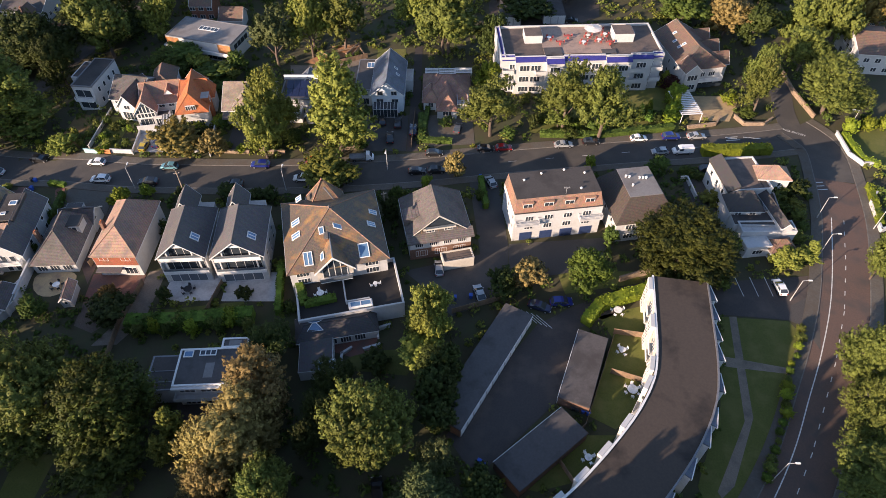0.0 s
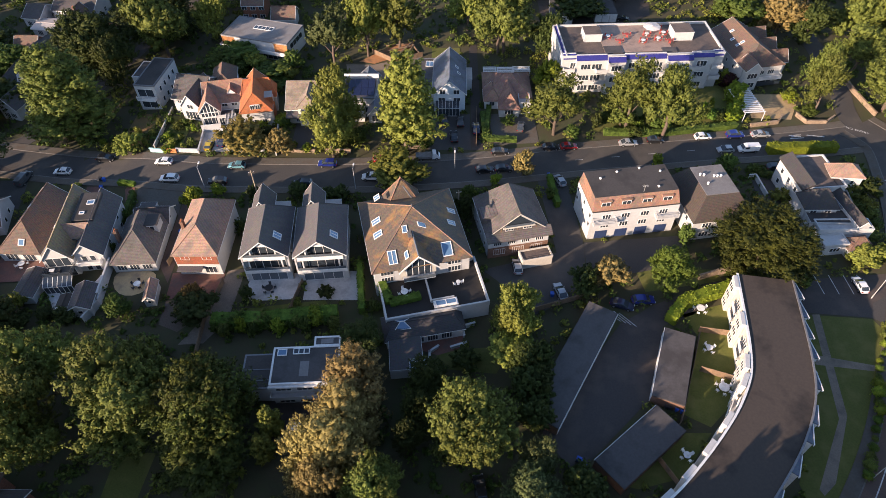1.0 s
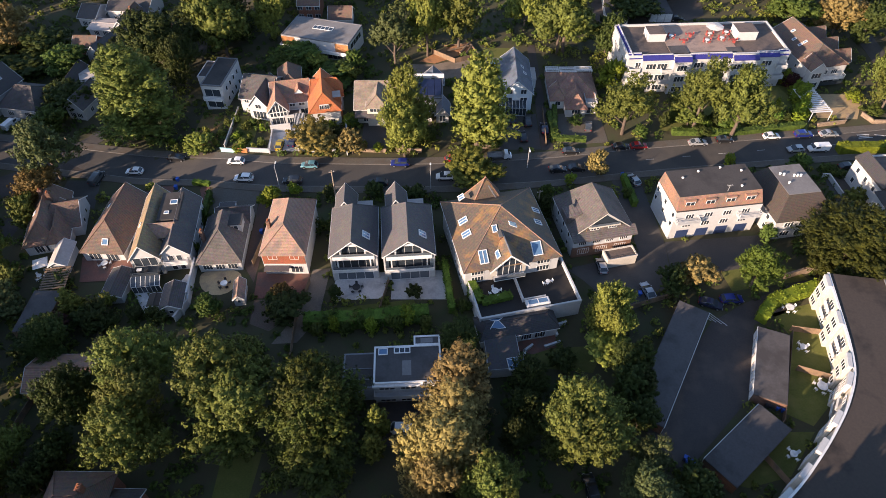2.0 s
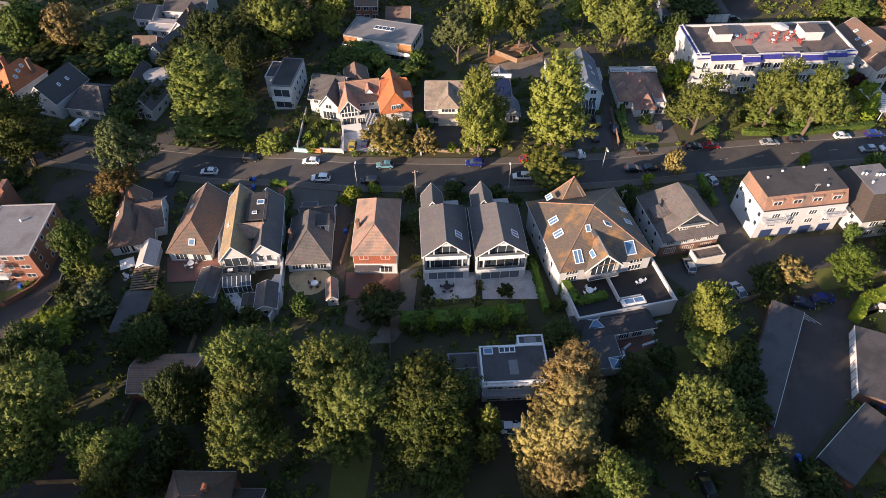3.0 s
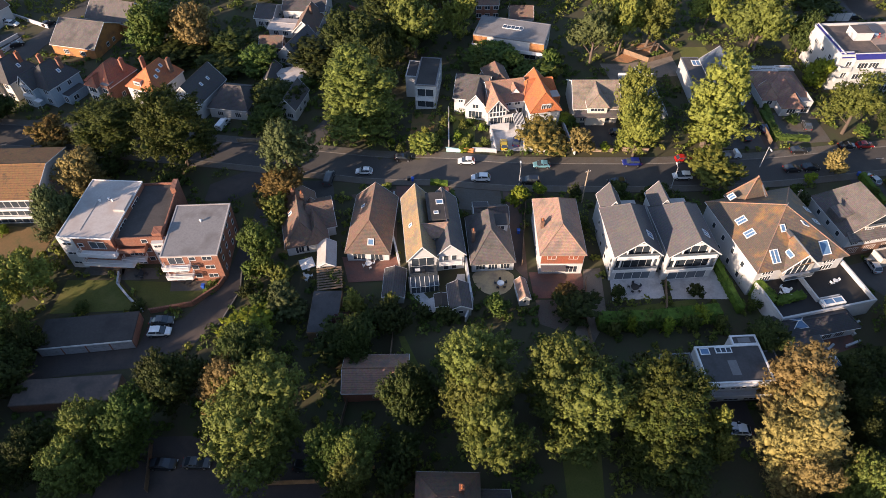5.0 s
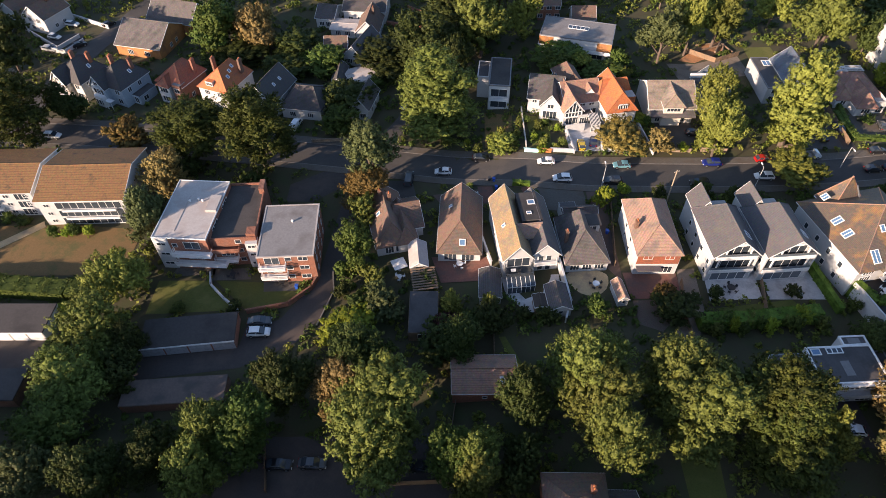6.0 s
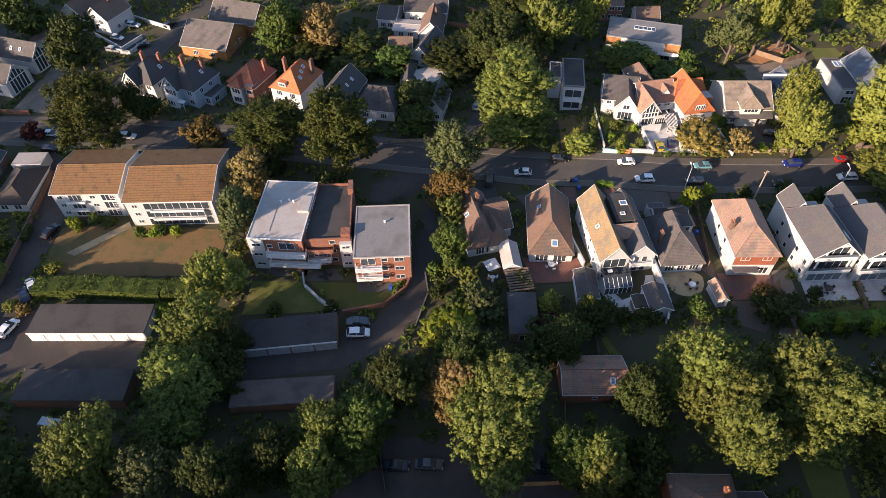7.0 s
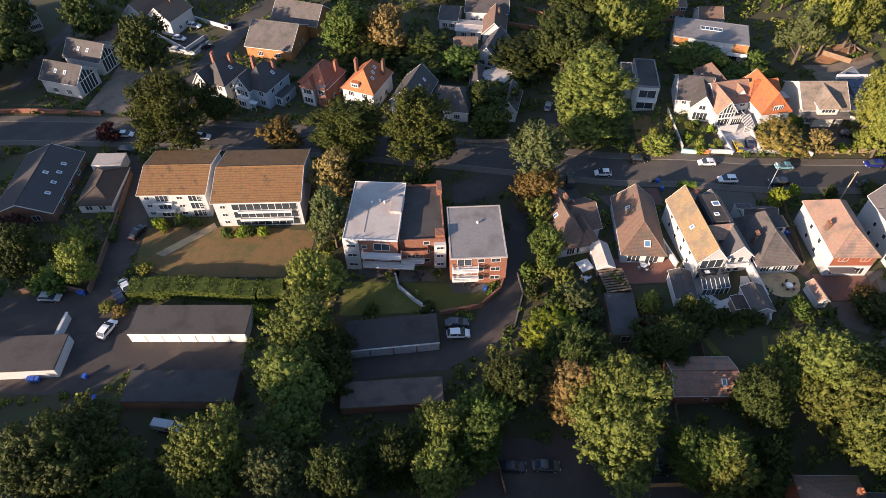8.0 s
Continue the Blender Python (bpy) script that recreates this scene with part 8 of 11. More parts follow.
window(h, g @ pose(3.76, -8.92, 6.9), 2.6, 1.6, 3)
window(h, g @ pose(7.52, -10.12, 0.7), 2.6, 1.6, 3)
window(h, g @ pose(7.52, -10.12, 3.7), 2.6, 1.6, 3)
window(h, g @ pose(7.52, -10.12, 6.9), 2.6, 1.6, 3)
window(h, g @ pose(10.44, -10.12, 0.7), 2.6, 1.6, 3)
window(h, g @ pose(10.44, -10.12, 3.7), 2.6, 1.6, 3)
window(h, g @ pose(10.44, -10.12, 6.9), 2.6, 1.6, 3)
window(h, g @ pose(15.45, -8.82, 0.7), 2.6, 1.6, 3)
window(h, g @ pose(15.45, -8.82, 3.7), 2.6, 1.6, 3)
window(h, g @ pose(15.45, -8.82, 6.9), 2.6, 1.6, 3)
balcony(h, g, 2.92, 1.3, 3.3, 1.0, "render_white", -10.86, -1, 15.99, False)
balcony(h, g, 2.92, 1.3, 6.4, 1.0, "render_white", -10.86, -1, 15.99, False)
balcony(h, g, 2.92, 1.3, 3.3, 1.0, "render_white", 13.78, -0.8, 15.99, False)
balcony(h, g, 2.92, 1.3, 6.4, 1.0, "render_white", 13.78, -0.8, 15.99, False)
balcony(h, g, 2.92, 1.3, 3.3, 1.0, "render_white", -19.21, -0.1, 15.99, False)
balcony(h, g, 2.92, 1.3, 6.4, 1.0, "render_white", -19.21, -0.1, 15.99, False)
balcony(h, g, 2.92, 1.3, 3.3, 1.0, "render_white", 19.63, -0.2, 15.99, False)
balcony(h, g, 2.92, 1.3, 6.4, 1.0, "render_white", 19.63, -0.2, 15.99, False)
coping(h, g @ pose(0, 0, 0, 0, 0, -90), -8, 8, -20.98, 9.62, 1.6)
part("terrace", box(B(), -9.6, -5.8, 9.73, 8.35, 7.5, 9.78), "terrace_pink", h, m=g)
part("terrace_panel", box(B(), -9.6, -6.6, 9.73, -5.01, -3, 10.0, .02), "felt_grey", h, m=g)
part("terrace_panel", box(B(), 5.43, -6.6, 9.73, 9.19, -4.4, 10.0, .02), "felt_grey", h, m=g)
block(h, 18.0, 157.6, 4, 4.6, 4.4, 11.8, flat=True, roof='felt_brown', rim=0.1)
block(h, 42.0, 159.0, 4, 5.2, 4.8, 12.0, flat=True, roof='felt_brown', rim=0.1)
for x, y, n in ((22.4, 157.4, 4), (25.2, 155.2, 3), (27.6, 158.4, 3), (31.4, 155.4, 4), (33.0, 158.8, 4), (35.6, 156.6, 4), (37.6, 159.6, 4), (38.4, 155.6, 3), (36.6, 162.4, 3)):
    garden_set(x, y, n, .6, "red_fabric" if n == 3 else "plastic_white", "red_fabric", z=9.8)
parasol(34.2, 159.9, 2.4, 9.8, "canvas", False)
h = home_at("house", 61.13, 159.95, "long white gabled house with brown tiled roof and rooflights", "house")
g = block(h, 61.13, 159.95, 11.57, 11.44, 19.2, 6.2, ridge=9.6, hf=4.81, roof='tile_brown', lights=(('l', -1, 0.4, 0.8, 1.1, 1), ('l', -1, 0.6, 0.8, 1.1, 1), ('l', 2, 0.4, 0.8, 1.1, 1), ('l', 5, 0.6, 0.8, 1.1, 1)), wins=(('f', -2.8, 3.4, 1.8, 1.4, 3), ('f', 0, 3.4, 1.8, 1.4, 3), ('f', 2.8, 3.4, 1.8, 1.4, 3), ('f', 0, 0.3, 8.01, 2, 5), ('l', -5.25, 1, 0.8, 1.2, 1), ('l', -1.75, 1, 0.8, 1.2, 1), ('l', 1.75, 1, 0.8, 1.2, 1), ('l', 5.25, 1, 0.8, 1.2, 1), ('l', -5.25, 3.5, 0.8, 1.2, 1), ('l', -1.75, 3.5, 0.8, 1.2, 1), ('l', 1.75, 3.5, 0.8, 1.2, 1), ('l', 5.25, 3.5, 0.8, 1.2, 1)))
balcony(h, g, 9.15, 1.4, 2.7, 1.0, "white_paint", 1, 0, 19.2)
for x, y in ((67.6, 155.6), (66.5, 161.6), (65.4, 167.4)):
    block(h, x, y, 11.57, 5.4, 3.8, 5.6, ridge=7.9, axis='x', roof='tile_brown', wins=(('r', 0, 3.4, 1.2, 1.3, 2),))
block(h, 59.6, 150.6, 11.57, 4.2, 4.4, 6.2, ridge=8.2, roof='tile_brown', wins=(('f', 0, 0.7, 2.8, 1.6, 3), ('f', 0, 3.5, 2.8, 1.6, 3)))
part("veranda_glass", box(B(), -2.4, -11.02, .9, 5.6, -10.96, 2.1), "glass", h, m=g)
h = home_at("carport", 56.62, 139.79, "white slatted carport roof on posts", "carport")
slatted_canopy(h, 56.62, 139.79, 6.47, 5.25, 10.76, 2.5, "white_paint", 14)
h = home_at("pergola", -113.9, 78.79, "pale timber pergola over the garden terrace", "pergola")
slatted_canopy(h, -113.9, 78.79, 10.19, 4.71, 5.92, 2.4, "timber", 9)
h = home_at("house", -73.52, 167.61, "modern white house with grey flat roof and orange cladding", "house")
g = block(h, -73.52, 167.61, -14.64, 20.3, 11.09, 5.4, flat=True, roof='felt_pale', rim=0.25, rim_mat='lead', wall='render_white', wins=(('f', -5.08, 0.3, 6.09, 2, 4), ('f', 5.08, 0.3, 6.09, 2, 4), ('r', 0, 3, 7.77, 1.7, 4)))
part("cladding", box(B(), -10.15, -5.67, 2.8, -6.15, -5.56, 5.2), "cladding", h, m=g)
part("cladding", box(B(), 6.15, -5.67, 2.8, 10.15, -5.56, 5.2), "cladding", h, m=g)
balcony(h, g, 20.3, 1.6, 2.7, .9, "white_paint", 0, 0, 11.09, False)
rooflight(h, g @ pose(0, 1, 5.5), 6, 2, 5)
h = home_at("house", -70.16, 181.41, "small brown-roofed house behind the modern one", "house")
block(h, -70.16, 181.41, 1.05, 6.69, 6.37, 3.2, ridge=5.6, axis='x', roof='tile_brown', wins=(('f', -2, 0.8, 1.4, 1.2, 2), ('f', 0, 0.8, 1.4, 1.2, 2), ('f', 2, 0.8, 1.4, 1.2, 2)))
h = home_at("house", -80.26, 187.53, "brick house with pale window bays at the wood's edge", "house")
block(h, -80.26, 187.53, 1.04, 6.26, 8.56, 5, ridge=8, axis='x', roof='tile_brown', wall='brick', wins=(('f', -2.6, 0.8, 1.6, 1.3, 2), ('f', 0, 0.8, 1.6, 1.3, 2), ('f', 2.6, 0.8, 1.6, 1.3, 2), ('f', -2.6, 3.4, 1.6, 1.3, 2), ('f', 0, 3.4, 1.6, 1.3, 2), ('f', 2.6, 3.4, 1.6, 1.3, 2)))
h = home_at("house", 113.55, 166.1, "white house with brown roof at the corner", "house")
block(h, 113.55, 166.1, -5.76, 11.04, 15.62, 6, ridge=8.4, axis='x', roof='tile_brown', hf=3, wins=(('f', -3, 0.8, 1.5, 1.3, 2), ('f', 0, 0.8, 1.5, 1.3, 2), ('f', 3, 0.8, 1.5, 1.3, 2), ('f', -3, 3.5, 1.5, 1.3, 2), ('f', 0, 3.5, 1.5, 1.3, 2), ('f', 3, 3.5, 1.5, 1.3, 2), ('l', -2.6, 0.8, 1.5, 1.3, 2), ('l', 0, 0.8, 1.5, 1.3, 2), ('l', 2.6, 0.8, 1.5, 1.3, 2), ('l', -2.6, 3.5, 1.5, 1.3, 2), ('l', 0, 3.5, 1.5, 1.3, 2), ('l', 2.6, 3.5, 1.5, 1.3, 2)))
garage_row(14.37, 190.08, -4.53, 6.84, 14.53, 2.6, True, "f", roof="felt_grey", wall="render_white", n=3, label="white garage block with blue-grey roof edge")
garage_row(27.36, 191.13, 1.27, 6.71, 13.89, 2.6, True, "f", roof="felt_grey", wall="render_white", n=3, label="white garage block with blue-grey roof edge")
h = home_at("house", -252.38, 147.87, "white house with dark grey gabled roof and glazed end", "house")
g = block(h, -252.38, 147.87, -14.74, 11.51, 8.26, 4.4, ridge=7.6, axis='x', hf=0, hb=0, roof='tile_grey', wall='render_white', chimneys=(), lights=(('l', -1.5, 0.5, 0.8, 1.1, 1), ('l', 1.5, 0.5, 0.8, 1.1, 1)), wins=(('f', -2.21, 0.7, 1.6, 1.4, 3), ('f', 2.21, 0.7, 1.6, 1.4, 3), ('l', -1.5, 0.9, 1.2, 1.3, 2), ('l', 1.5, 0.9, 1.2, 1.3, 2)))
gable_glazing(h, g @ pose(0, 0, 0, 0, 0, 90), 2.9, -5.77, 0.4, 4.5, 6.6)
h = home_at("house", -250.75, 158.98, "white house with dark grey gabled roof and glazed end", "house")
g = block(h, -250.75, 158.98, -15.89, 11.77, 7.83, 4.4, ridge=7.8, axis='x', hf=0, hb=0, roof='tile_grey', wall='render_white', chimneys=(), lights=(('l', -1.5, 0.5, 0.8, 1.1, 1), ('l', 1.5, 0.5, 0.8, 1.1, 1)), wins=(('f', -2.26, 0.7, 1.6, 1.4, 3), ('f', 2.26, 0.7, 1.6, 1.4, 3), ('l', -1.5, 0.9, 1.2, 1.3, 2), ('l', 1.5, 0.9, 1.2, 1.3, 2)))
gable_glazing(h, g @ pose(0, 0, 0, 0, 0, 90), 2.9, -5.90, 0.4, 4.5, 6.6)
for x, y, rot, w, d, wall, label in ((-209.3, 146.8, -22, 8.4, 9.4, "render_cream", "cream gabled villa with dark slate roof and bays"), (-197.7, 144.7, -24, 9.4, 9.8, "render_sky", "pale blue gabled villa with dark slate roof and bays")):
    h = home_at("house", x, y, label, "house")
    g = block(h, x, y, rot, w, d, 5.6, ridge=9.6, hf=3.4, hb=3.0, roof="slate_dark", wall=wall, chimneys=((-w / 2 + 1.2, 1.5, 6, 10.2, 0.7, 1.1), (w / 2 - 2.2, 2.4, 6, 10.4, 0.7, 1.0)), lights=(("r", 1, 0.4, 0.8, 1.1, 1),), wins=(("f", w * 0.3, 0.8, 1.6, 1.5, 2), ("f", w * 0.3, 3.5, 1.5, 1.4, 2), ("r", -2.4, 3.5, 1.2, 1.4, 2), ("r", 1.2, 0.9, 1.2, 1.3, 2), ("r", 1.2, 3.5, 1.2, 1.4, 2), ("l", -1.5, 0.9, 1.2, 1.3, 2), ("l", 1.5, 3.5, 1.2, 1.3, 2)))
    c, v = math.cos(radians(rot)), math.sin(radians(rot))
    ox, oy = -w * 0.22, -d / 2 + 0.6
    b = block(h, x + ox * c - oy * v, y + ox * v + oy * c, rot, 4.8, 4.4, 5.6, ridge=8.8, roof="slate_dark", wall=wall, wins=(("f", 0, 6.0, 1.3, 1.1, 2), ("f", -1.2, 3.3, 1.0, 1.7, 1), ("f", 0, 3.3, 1.2, 1.7, 2), ("f", 1.2, 3.3, 1.0, 1.7, 1)))
    part("bay", prism(B(), [(-1.9, -2.15), (1.9, -2.15), (1.3, -3.1), (-1.3, -3.1)], -0.5, 2.5), "white_paint", h, m=b)
    for bx, bw in ((-0.85, 0.9), (0.1, 0.9), (0.95, 0.5)):
        window(h, b @ pose(bx, -3.13, 0.7), bw, 1.5, 1)
    part("balustrade", prism(B(), [(-2.0, -2.15), (2.0, -2.15), (1.4, -3.2), (-1.4, -3.2)], 2.52, 3.2), "white_paint", h, m=b)
    part("porch", box(B(), 2.3, -3.4, 2.4, 4.4, -2.0, 2.6, .03), "white_paint", h, m=b)
    for px in (2.4, 4.2):
        part("porch_post", box(B(), px, -3.3, -.5, px + .12, -3.18, 2.4), "white_paint", h, m=b)
    ox, oy = w / 2 + 1.3, 0.6
    block(h, x + ox * c - oy * v, y + ox * v + oy * c, rot, 2.6, 6.0, 2.5, flat=True, roof="slate_dark", rim=0.1, wall=wall, wins=(("f", 0, 0.4, 1.4, 1.8, 2), ("r", -1, 0.6, 1.6, 1.4, 2)))
h = home_at("house", -181.18, 146.85, "red clay tiled hipped house with pale bays", "house")
block(h, -182.0, 145.8, -23.0, 8.4, 9.4, 5.6, ridge=9.2, axis='y', hf=4, hb=2.4, roof='tile_red', wall='brick', chimneys=((3.5, 2, 6, 10, 0.6, 1.2),), lights=(), wins=(('f', -1.98, 0.7, 1.6, 1.4, 3), ('f', 1.98, 0.7, 1.6, 1.4, 3), ('f', -1.98, 3.3, 1.6, 1.4, 3), ('f', 1.98, 3.3, 1.6, 1.4, 3), ('r', -1.5, 0.9, 1.2, 1.3, 2), ('r', 1.5, 0.9, 1.2, 1.3, 2), ('l', -1.5, 0.9, 1.2, 1.3, 2), ('l', 1.5, 0.9, 1.2, 1.3, 2)))
block(h, -184.6, 141.9, -23.0, 3.8, 3.0, 5.6, ridge=7.4, hf=1.4, roof='tile_red', wall='render_white', wins=(('f', 0, 0.7, 2.6, 1.6, 3), ('f', 0, 3.4, 2.6, 1.5, 3)))
block(h, -181.0, 140.9, -23.0, 2.6, 2.4, 5.9, flat=True, roof='felt_pale', rim=0.1, wall='brick', wins=(('f', 0, 3.6, 1.8, 1.4, 2),))
h = home_at("house", -169.46, 146.98, "white house with orange-red clay tiled roof and dormer", "house")
block(h, -169.7, 144.6, -21.0, 9.0, 11.2, 5.4, ridge=9.2, axis='y', hf=4, hb=2, roof='tile_orange', wall='render_white', chimneys=((-3.5, 1, 6, 10.2, 0.6, 1.2), (3.5, 3, 6, 10.2, 0.6, 1.2)), lights=(('r', -1.6, 0.45, 0.8, 1.0, 1), ('r', 0.2, 0.6, 0.8, 1.0, 1), ('r', 2.0, 0.7, 0.8, 1.0, 1)), wins=(('f', -1.98, 0.7, 1.6, 1.4, 3), ('f', 1.98, 0.7, 1.6, 1.4, 3), ('f', -1.98, 3.3, 1.6, 1.4, 3), ('f', 1.98, 3.3, 1.6, 1.4, 3), ('r', -1.5, 0.9, 1.2, 1.3, 2), ('r', 1.5, 0.9, 1.2, 1.3, 2), ('l', -1.5, 0.9, 1.2, 1.3, 2), ('l', 1.5, 0.9, 1.2, 1.3, 2)))
block(h, -172.0, 141.2, -21.0, 2.2, 2.6, 7.0, flat=True, roof='tile_orange', rim=0.08, wins=(('f', 0, 6.0, 1.8, 0.8, 3),))
h = home_at("house", -157.0, 140.8, "dark slate gabled house with pale trim", "house")
block(h, -157.0, 140.8, -17.5, 8.4, 11.7, 4.9, ridge=8.9, axis='y', hf=0, hb=0, roof='slate_dark', wall='render_white', chimneys=(), lights=(('r', -1, 0.5, 0.7, 1, 1), ('r', 2, 0.5, 0.7, 1, 1)), wins=(('f', -1.44, 0.7, 1.6, 1.4, 3), ('f', 1.44, 0.7, 1.6, 1.4, 3), ('r', -1.5, 0.9, 1.2, 1.3, 2), ('r', 1.5, 0.9, 1.2, 1.3, 2), ('l', -1.5, 0.9, 1.2, 1.3, 2), ('l', 1.5, 0.9, 1.2, 1.3, 2)))
h = home_at("house", -147.43, 141.94, "low house with mottled brown tiled roof", "house")
block(h, -147.3, 139.6, -8.0, 10.4, 11.0, 3.2, ridge=6.4, axis='x', hf=3, hb=3, roof='tile_grey', wall='render_white', chimneys=(), lights=(), wins=(('f', -2.38, 0.7, 1.6, 1.4, 3), ('f', 2.38, 0.7, 1.6, 1.4, 3), ('r', -1.5, 0.9, 1.2, 1.3, 2), ('r', 1.5, 0.9, 1.2, 1.3, 2), ('l', -1.5, 0.9, 1.2, 1.3, 2), ('l', 1.5, 0.9, 1.2, 1.3, 2)))
h = home_at("house", -140.29, 151.12, "small grey-roofed outhouse with white gable", "house")
block(h, -140.29, 151.12, 0.82, 3.37, 8.93, 2.6, ridge=4.2, axis='y', hf=0, hb=0, roof='tile_grey', wall='render_white', chimneys=(), lights=(), wins=(('f', -0.65, 0.7, 1.6, 1.4, 3), ('f', 0.65, 0.7, 1.6, 1.4, 3), ('r', -1.5, 0.9, 1.2, 1.3, 2), ('r', 1.5, 0.9, 1.2, 1.3, 2), ('l', -1.5, 0.9, 1.2, 1.3, 2), ('l', 1.5, 0.9, 1.2, 1.3, 2)))
h = home_at("shed", -134.85, 151.68, "low pale-roofed shed beside the bungalow", "house")
block(h, -134.85, 151.68, 26.17, 7.09, 6.7, 2.4, ridge=3, axis='x', hf=0, hb=0, roof='felt_light', wall='render_white', chimneys=(), lights=(), wins=(('f', -1.36, 0.7, 1.6, 1.4, 3), ('f', 1.36, 0.7, 1.6, 1.4, 3), ('r', -1.5, 0.9, 1.2, 1.3, 2), ('r', 1.5, 0.9, 1.2, 1.3, 2), ('l', -1.5, 0.9, 1.2, 1.3, 2), ('l', 1.5, 0.9, 1.2, 1.3, 2)))
h = home_at("house", -135.49, 165.48, "white gabled bungalow with dark roof", "house")
block(h, -135.49, 165.48, -19.9, 6.17, 12.35, 3, ridge=6.2, axis='y', hf=0, hb=0, roof='slate', wall='render_white', chimneys=(), lights=(), wins=(('f', -1.19, 0.7, 1.6, 1.4, 3), ('f', 1.19, 0.7, 1.6, 1.4, 3), ('r', -1.5, 0.9, 1.2, 1.3, 2), ('r', 1.5, 0.9, 1.2, 1.3, 2), ('l', -1.5, 0.9, 1.2, 1.3, 2), ('l', 1.5, 0.9, 1.2, 1.3, 2)))
h = home_at("house", -134.65, 179.05, "white bungalow with brown roof", "house")
block(h, -134.65, 179.05, -4.51, 6.64, 11.7, 3, ridge=6.4, axis='y', hf=0, hb=0, roof='tile_brown', wall='render_white', chimneys=((1, 1, 5, 7.4, 0.6, 0.8),), lights=(), wins=(('f', -1.28, 0.7, 1.6, 1.4, 3), ('f', 1.28, 0.7, 1.6, 1.4, 3), ('r', -1.5, 0.9, 1.2, 1.3, 2), ('r', 1.5, 0.9, 1.2, 1.3, 2), ('l', -1.5, 0.9, 1.2, 1.3, 2), ('l', 1.5, 0.9, 1.2, 1.3, 2)))
h = home_at("house", -143.5, 168.06, "low brick bungalow with brown roof", "house")
block(h, -143.5, 168.06, 0.76, 6.29, 5.77, 2.6, ridge=4.6, axis='x', hf=0, hb=0, roof='tile_brown', wall='brick', chimneys=(), lights=(), wins=(('f', -1.21, 0.7, 1.6, 1.4, 3), ('f', 1.21, 0.7, 1.6, 1.4, 3), ('r', -1.5, 0.9, 1.2, 1.3, 2), ('r', 1.5, 0.9, 1.2, 1.3, 2), ('l', -1.5, 0.9, 1.2, 1.3, 2), ('l', 1.5, 0.9, 1.2, 1.3, 2)))
h = home_at("shed", -142.32, 178.48, "flat white-roofed outbuilding behind the lane", "house")
block(h, -142.32, 178.48, -6.46, 7.45, 6.3, 2.6, ridge=2.9, axis='x', hf=0, hb=0, roof='felt_light', wall='render_white', chimneys=(), lights=(), wins=(('f', -1.43, 0.7, 1.6, 1.4, 3), ('f', 1.43, 0.7, 1.6, 1.4, 3), ('r', -1.5, 0.9, 1.2, 1.3, 2), ('r', 1.5, 0.9, 1.2, 1.3, 2), ('l', -1.5, 0.9, 1.2, 1.3, 2), ('l', 1.5, 0.9, 1.2, 1.3, 2)))
h = home_at("house", -148.18, 185.49, "long grey-roofed terrace with dormers", "house")
block(h, -148.18, 185.49, -9.11, 5.57, 9.1, 3.2, ridge=5.4, axis='x', hf=0, hb=0, roof='tile_grey', wall='render_white', chimneys=(), lights=(), wins=(('f', -1.07, 0.7, 1.6, 1.4, 3), ('f', 1.07, 0.7, 1.6, 1.4, 3), ('r', -1.5, 0.9, 1.2, 1.3, 2), ('r', 1.5, 0.9, 1.2, 1.3, 2), ('l', -1.5, 0.9, 1.2, 1.3, 2), ('l', 1.5, 0.9, 1.2, 1.3, 2)))
h = home_at("house", -136.69, 189.5, "grey-roofed house with white dormers", "house")
block(h, -136.69, 189.5, -3.85, 13.01, 10.63, 4, ridge=6.4, axis='x', hf=0, hb=0, roof='tile_grey', wall='render_white', chimneys=(), lights=(), wins=(('f', -4.24, 0.7, 1.6, 1.4, 3), ('f', -1.41, 0.7, 1.6, 1.4, 3), ('f', 1.41, 0.7, 1.6, 1.4, 3), ('f', 4.24, 0.7, 1.6, 1.4, 3), ('r', -1.5, 0.9, 1.2, 1.3, 2), ('r', 1.5, 0.9, 1.2, 1.3, 2), ('l', -1.5, 0.9, 1.2, 1.3, 2), ('l', 1.5, 0.9, 1.2, 1.3, 2)))
h = home_at("house", -199.27, 170.8, "house with grey-tan roof and orange cladding", "house")
block(h, -199.27, 170.8, -11.54, 13.99, 15.2, 3.4, ridge=7.6, axis='x', hf=0, hb=0, roof='tile_mix', wall='cladding', chimneys=(), lights=(), wins=(('f', -2.69, 0.7, 1.6, 1.4, 3), ('f', 2.69, 0.7, 1.6, 1.4, 3), ('r', -1.5, 0.9, 1.2, 1.3, 2), ('r', 1.5, 0.9, 1.2, 1.3, 2), ('l', -1.5, 0.9, 1.2, 1.3, 2), ('l', 1.5, 0.9, 1.2, 1.3, 2)))
h = home_at("house", -194.28, 182.36, "house with grey roof and orange cladding", "house")
block(h, -194.28, 182.36, -16, 14.94, 10.73, 4, ridge=8, axis='x', hf=0, hb=0, roof='tile_mix', wall='cladding', chimneys=(), lights=(), wins=(('f', -2.87, 0.7, 1.6, 1.4, 3), ('f', 2.87, 0.7, 1.6, 1.4, 3), ('r', -1.5, 0.9, 1.2, 1.3, 2), ('r', 1.5, 0.9, 1.2, 1.3, 2), ('l', -1.5, 0.9, 1.2, 1.3, 2), ('l', 1.5, 0.9, 1.2, 1.3, 2)))
h = home_at("house", -235.04, 181.67, "white gabled house with brown tiled roof", "house")
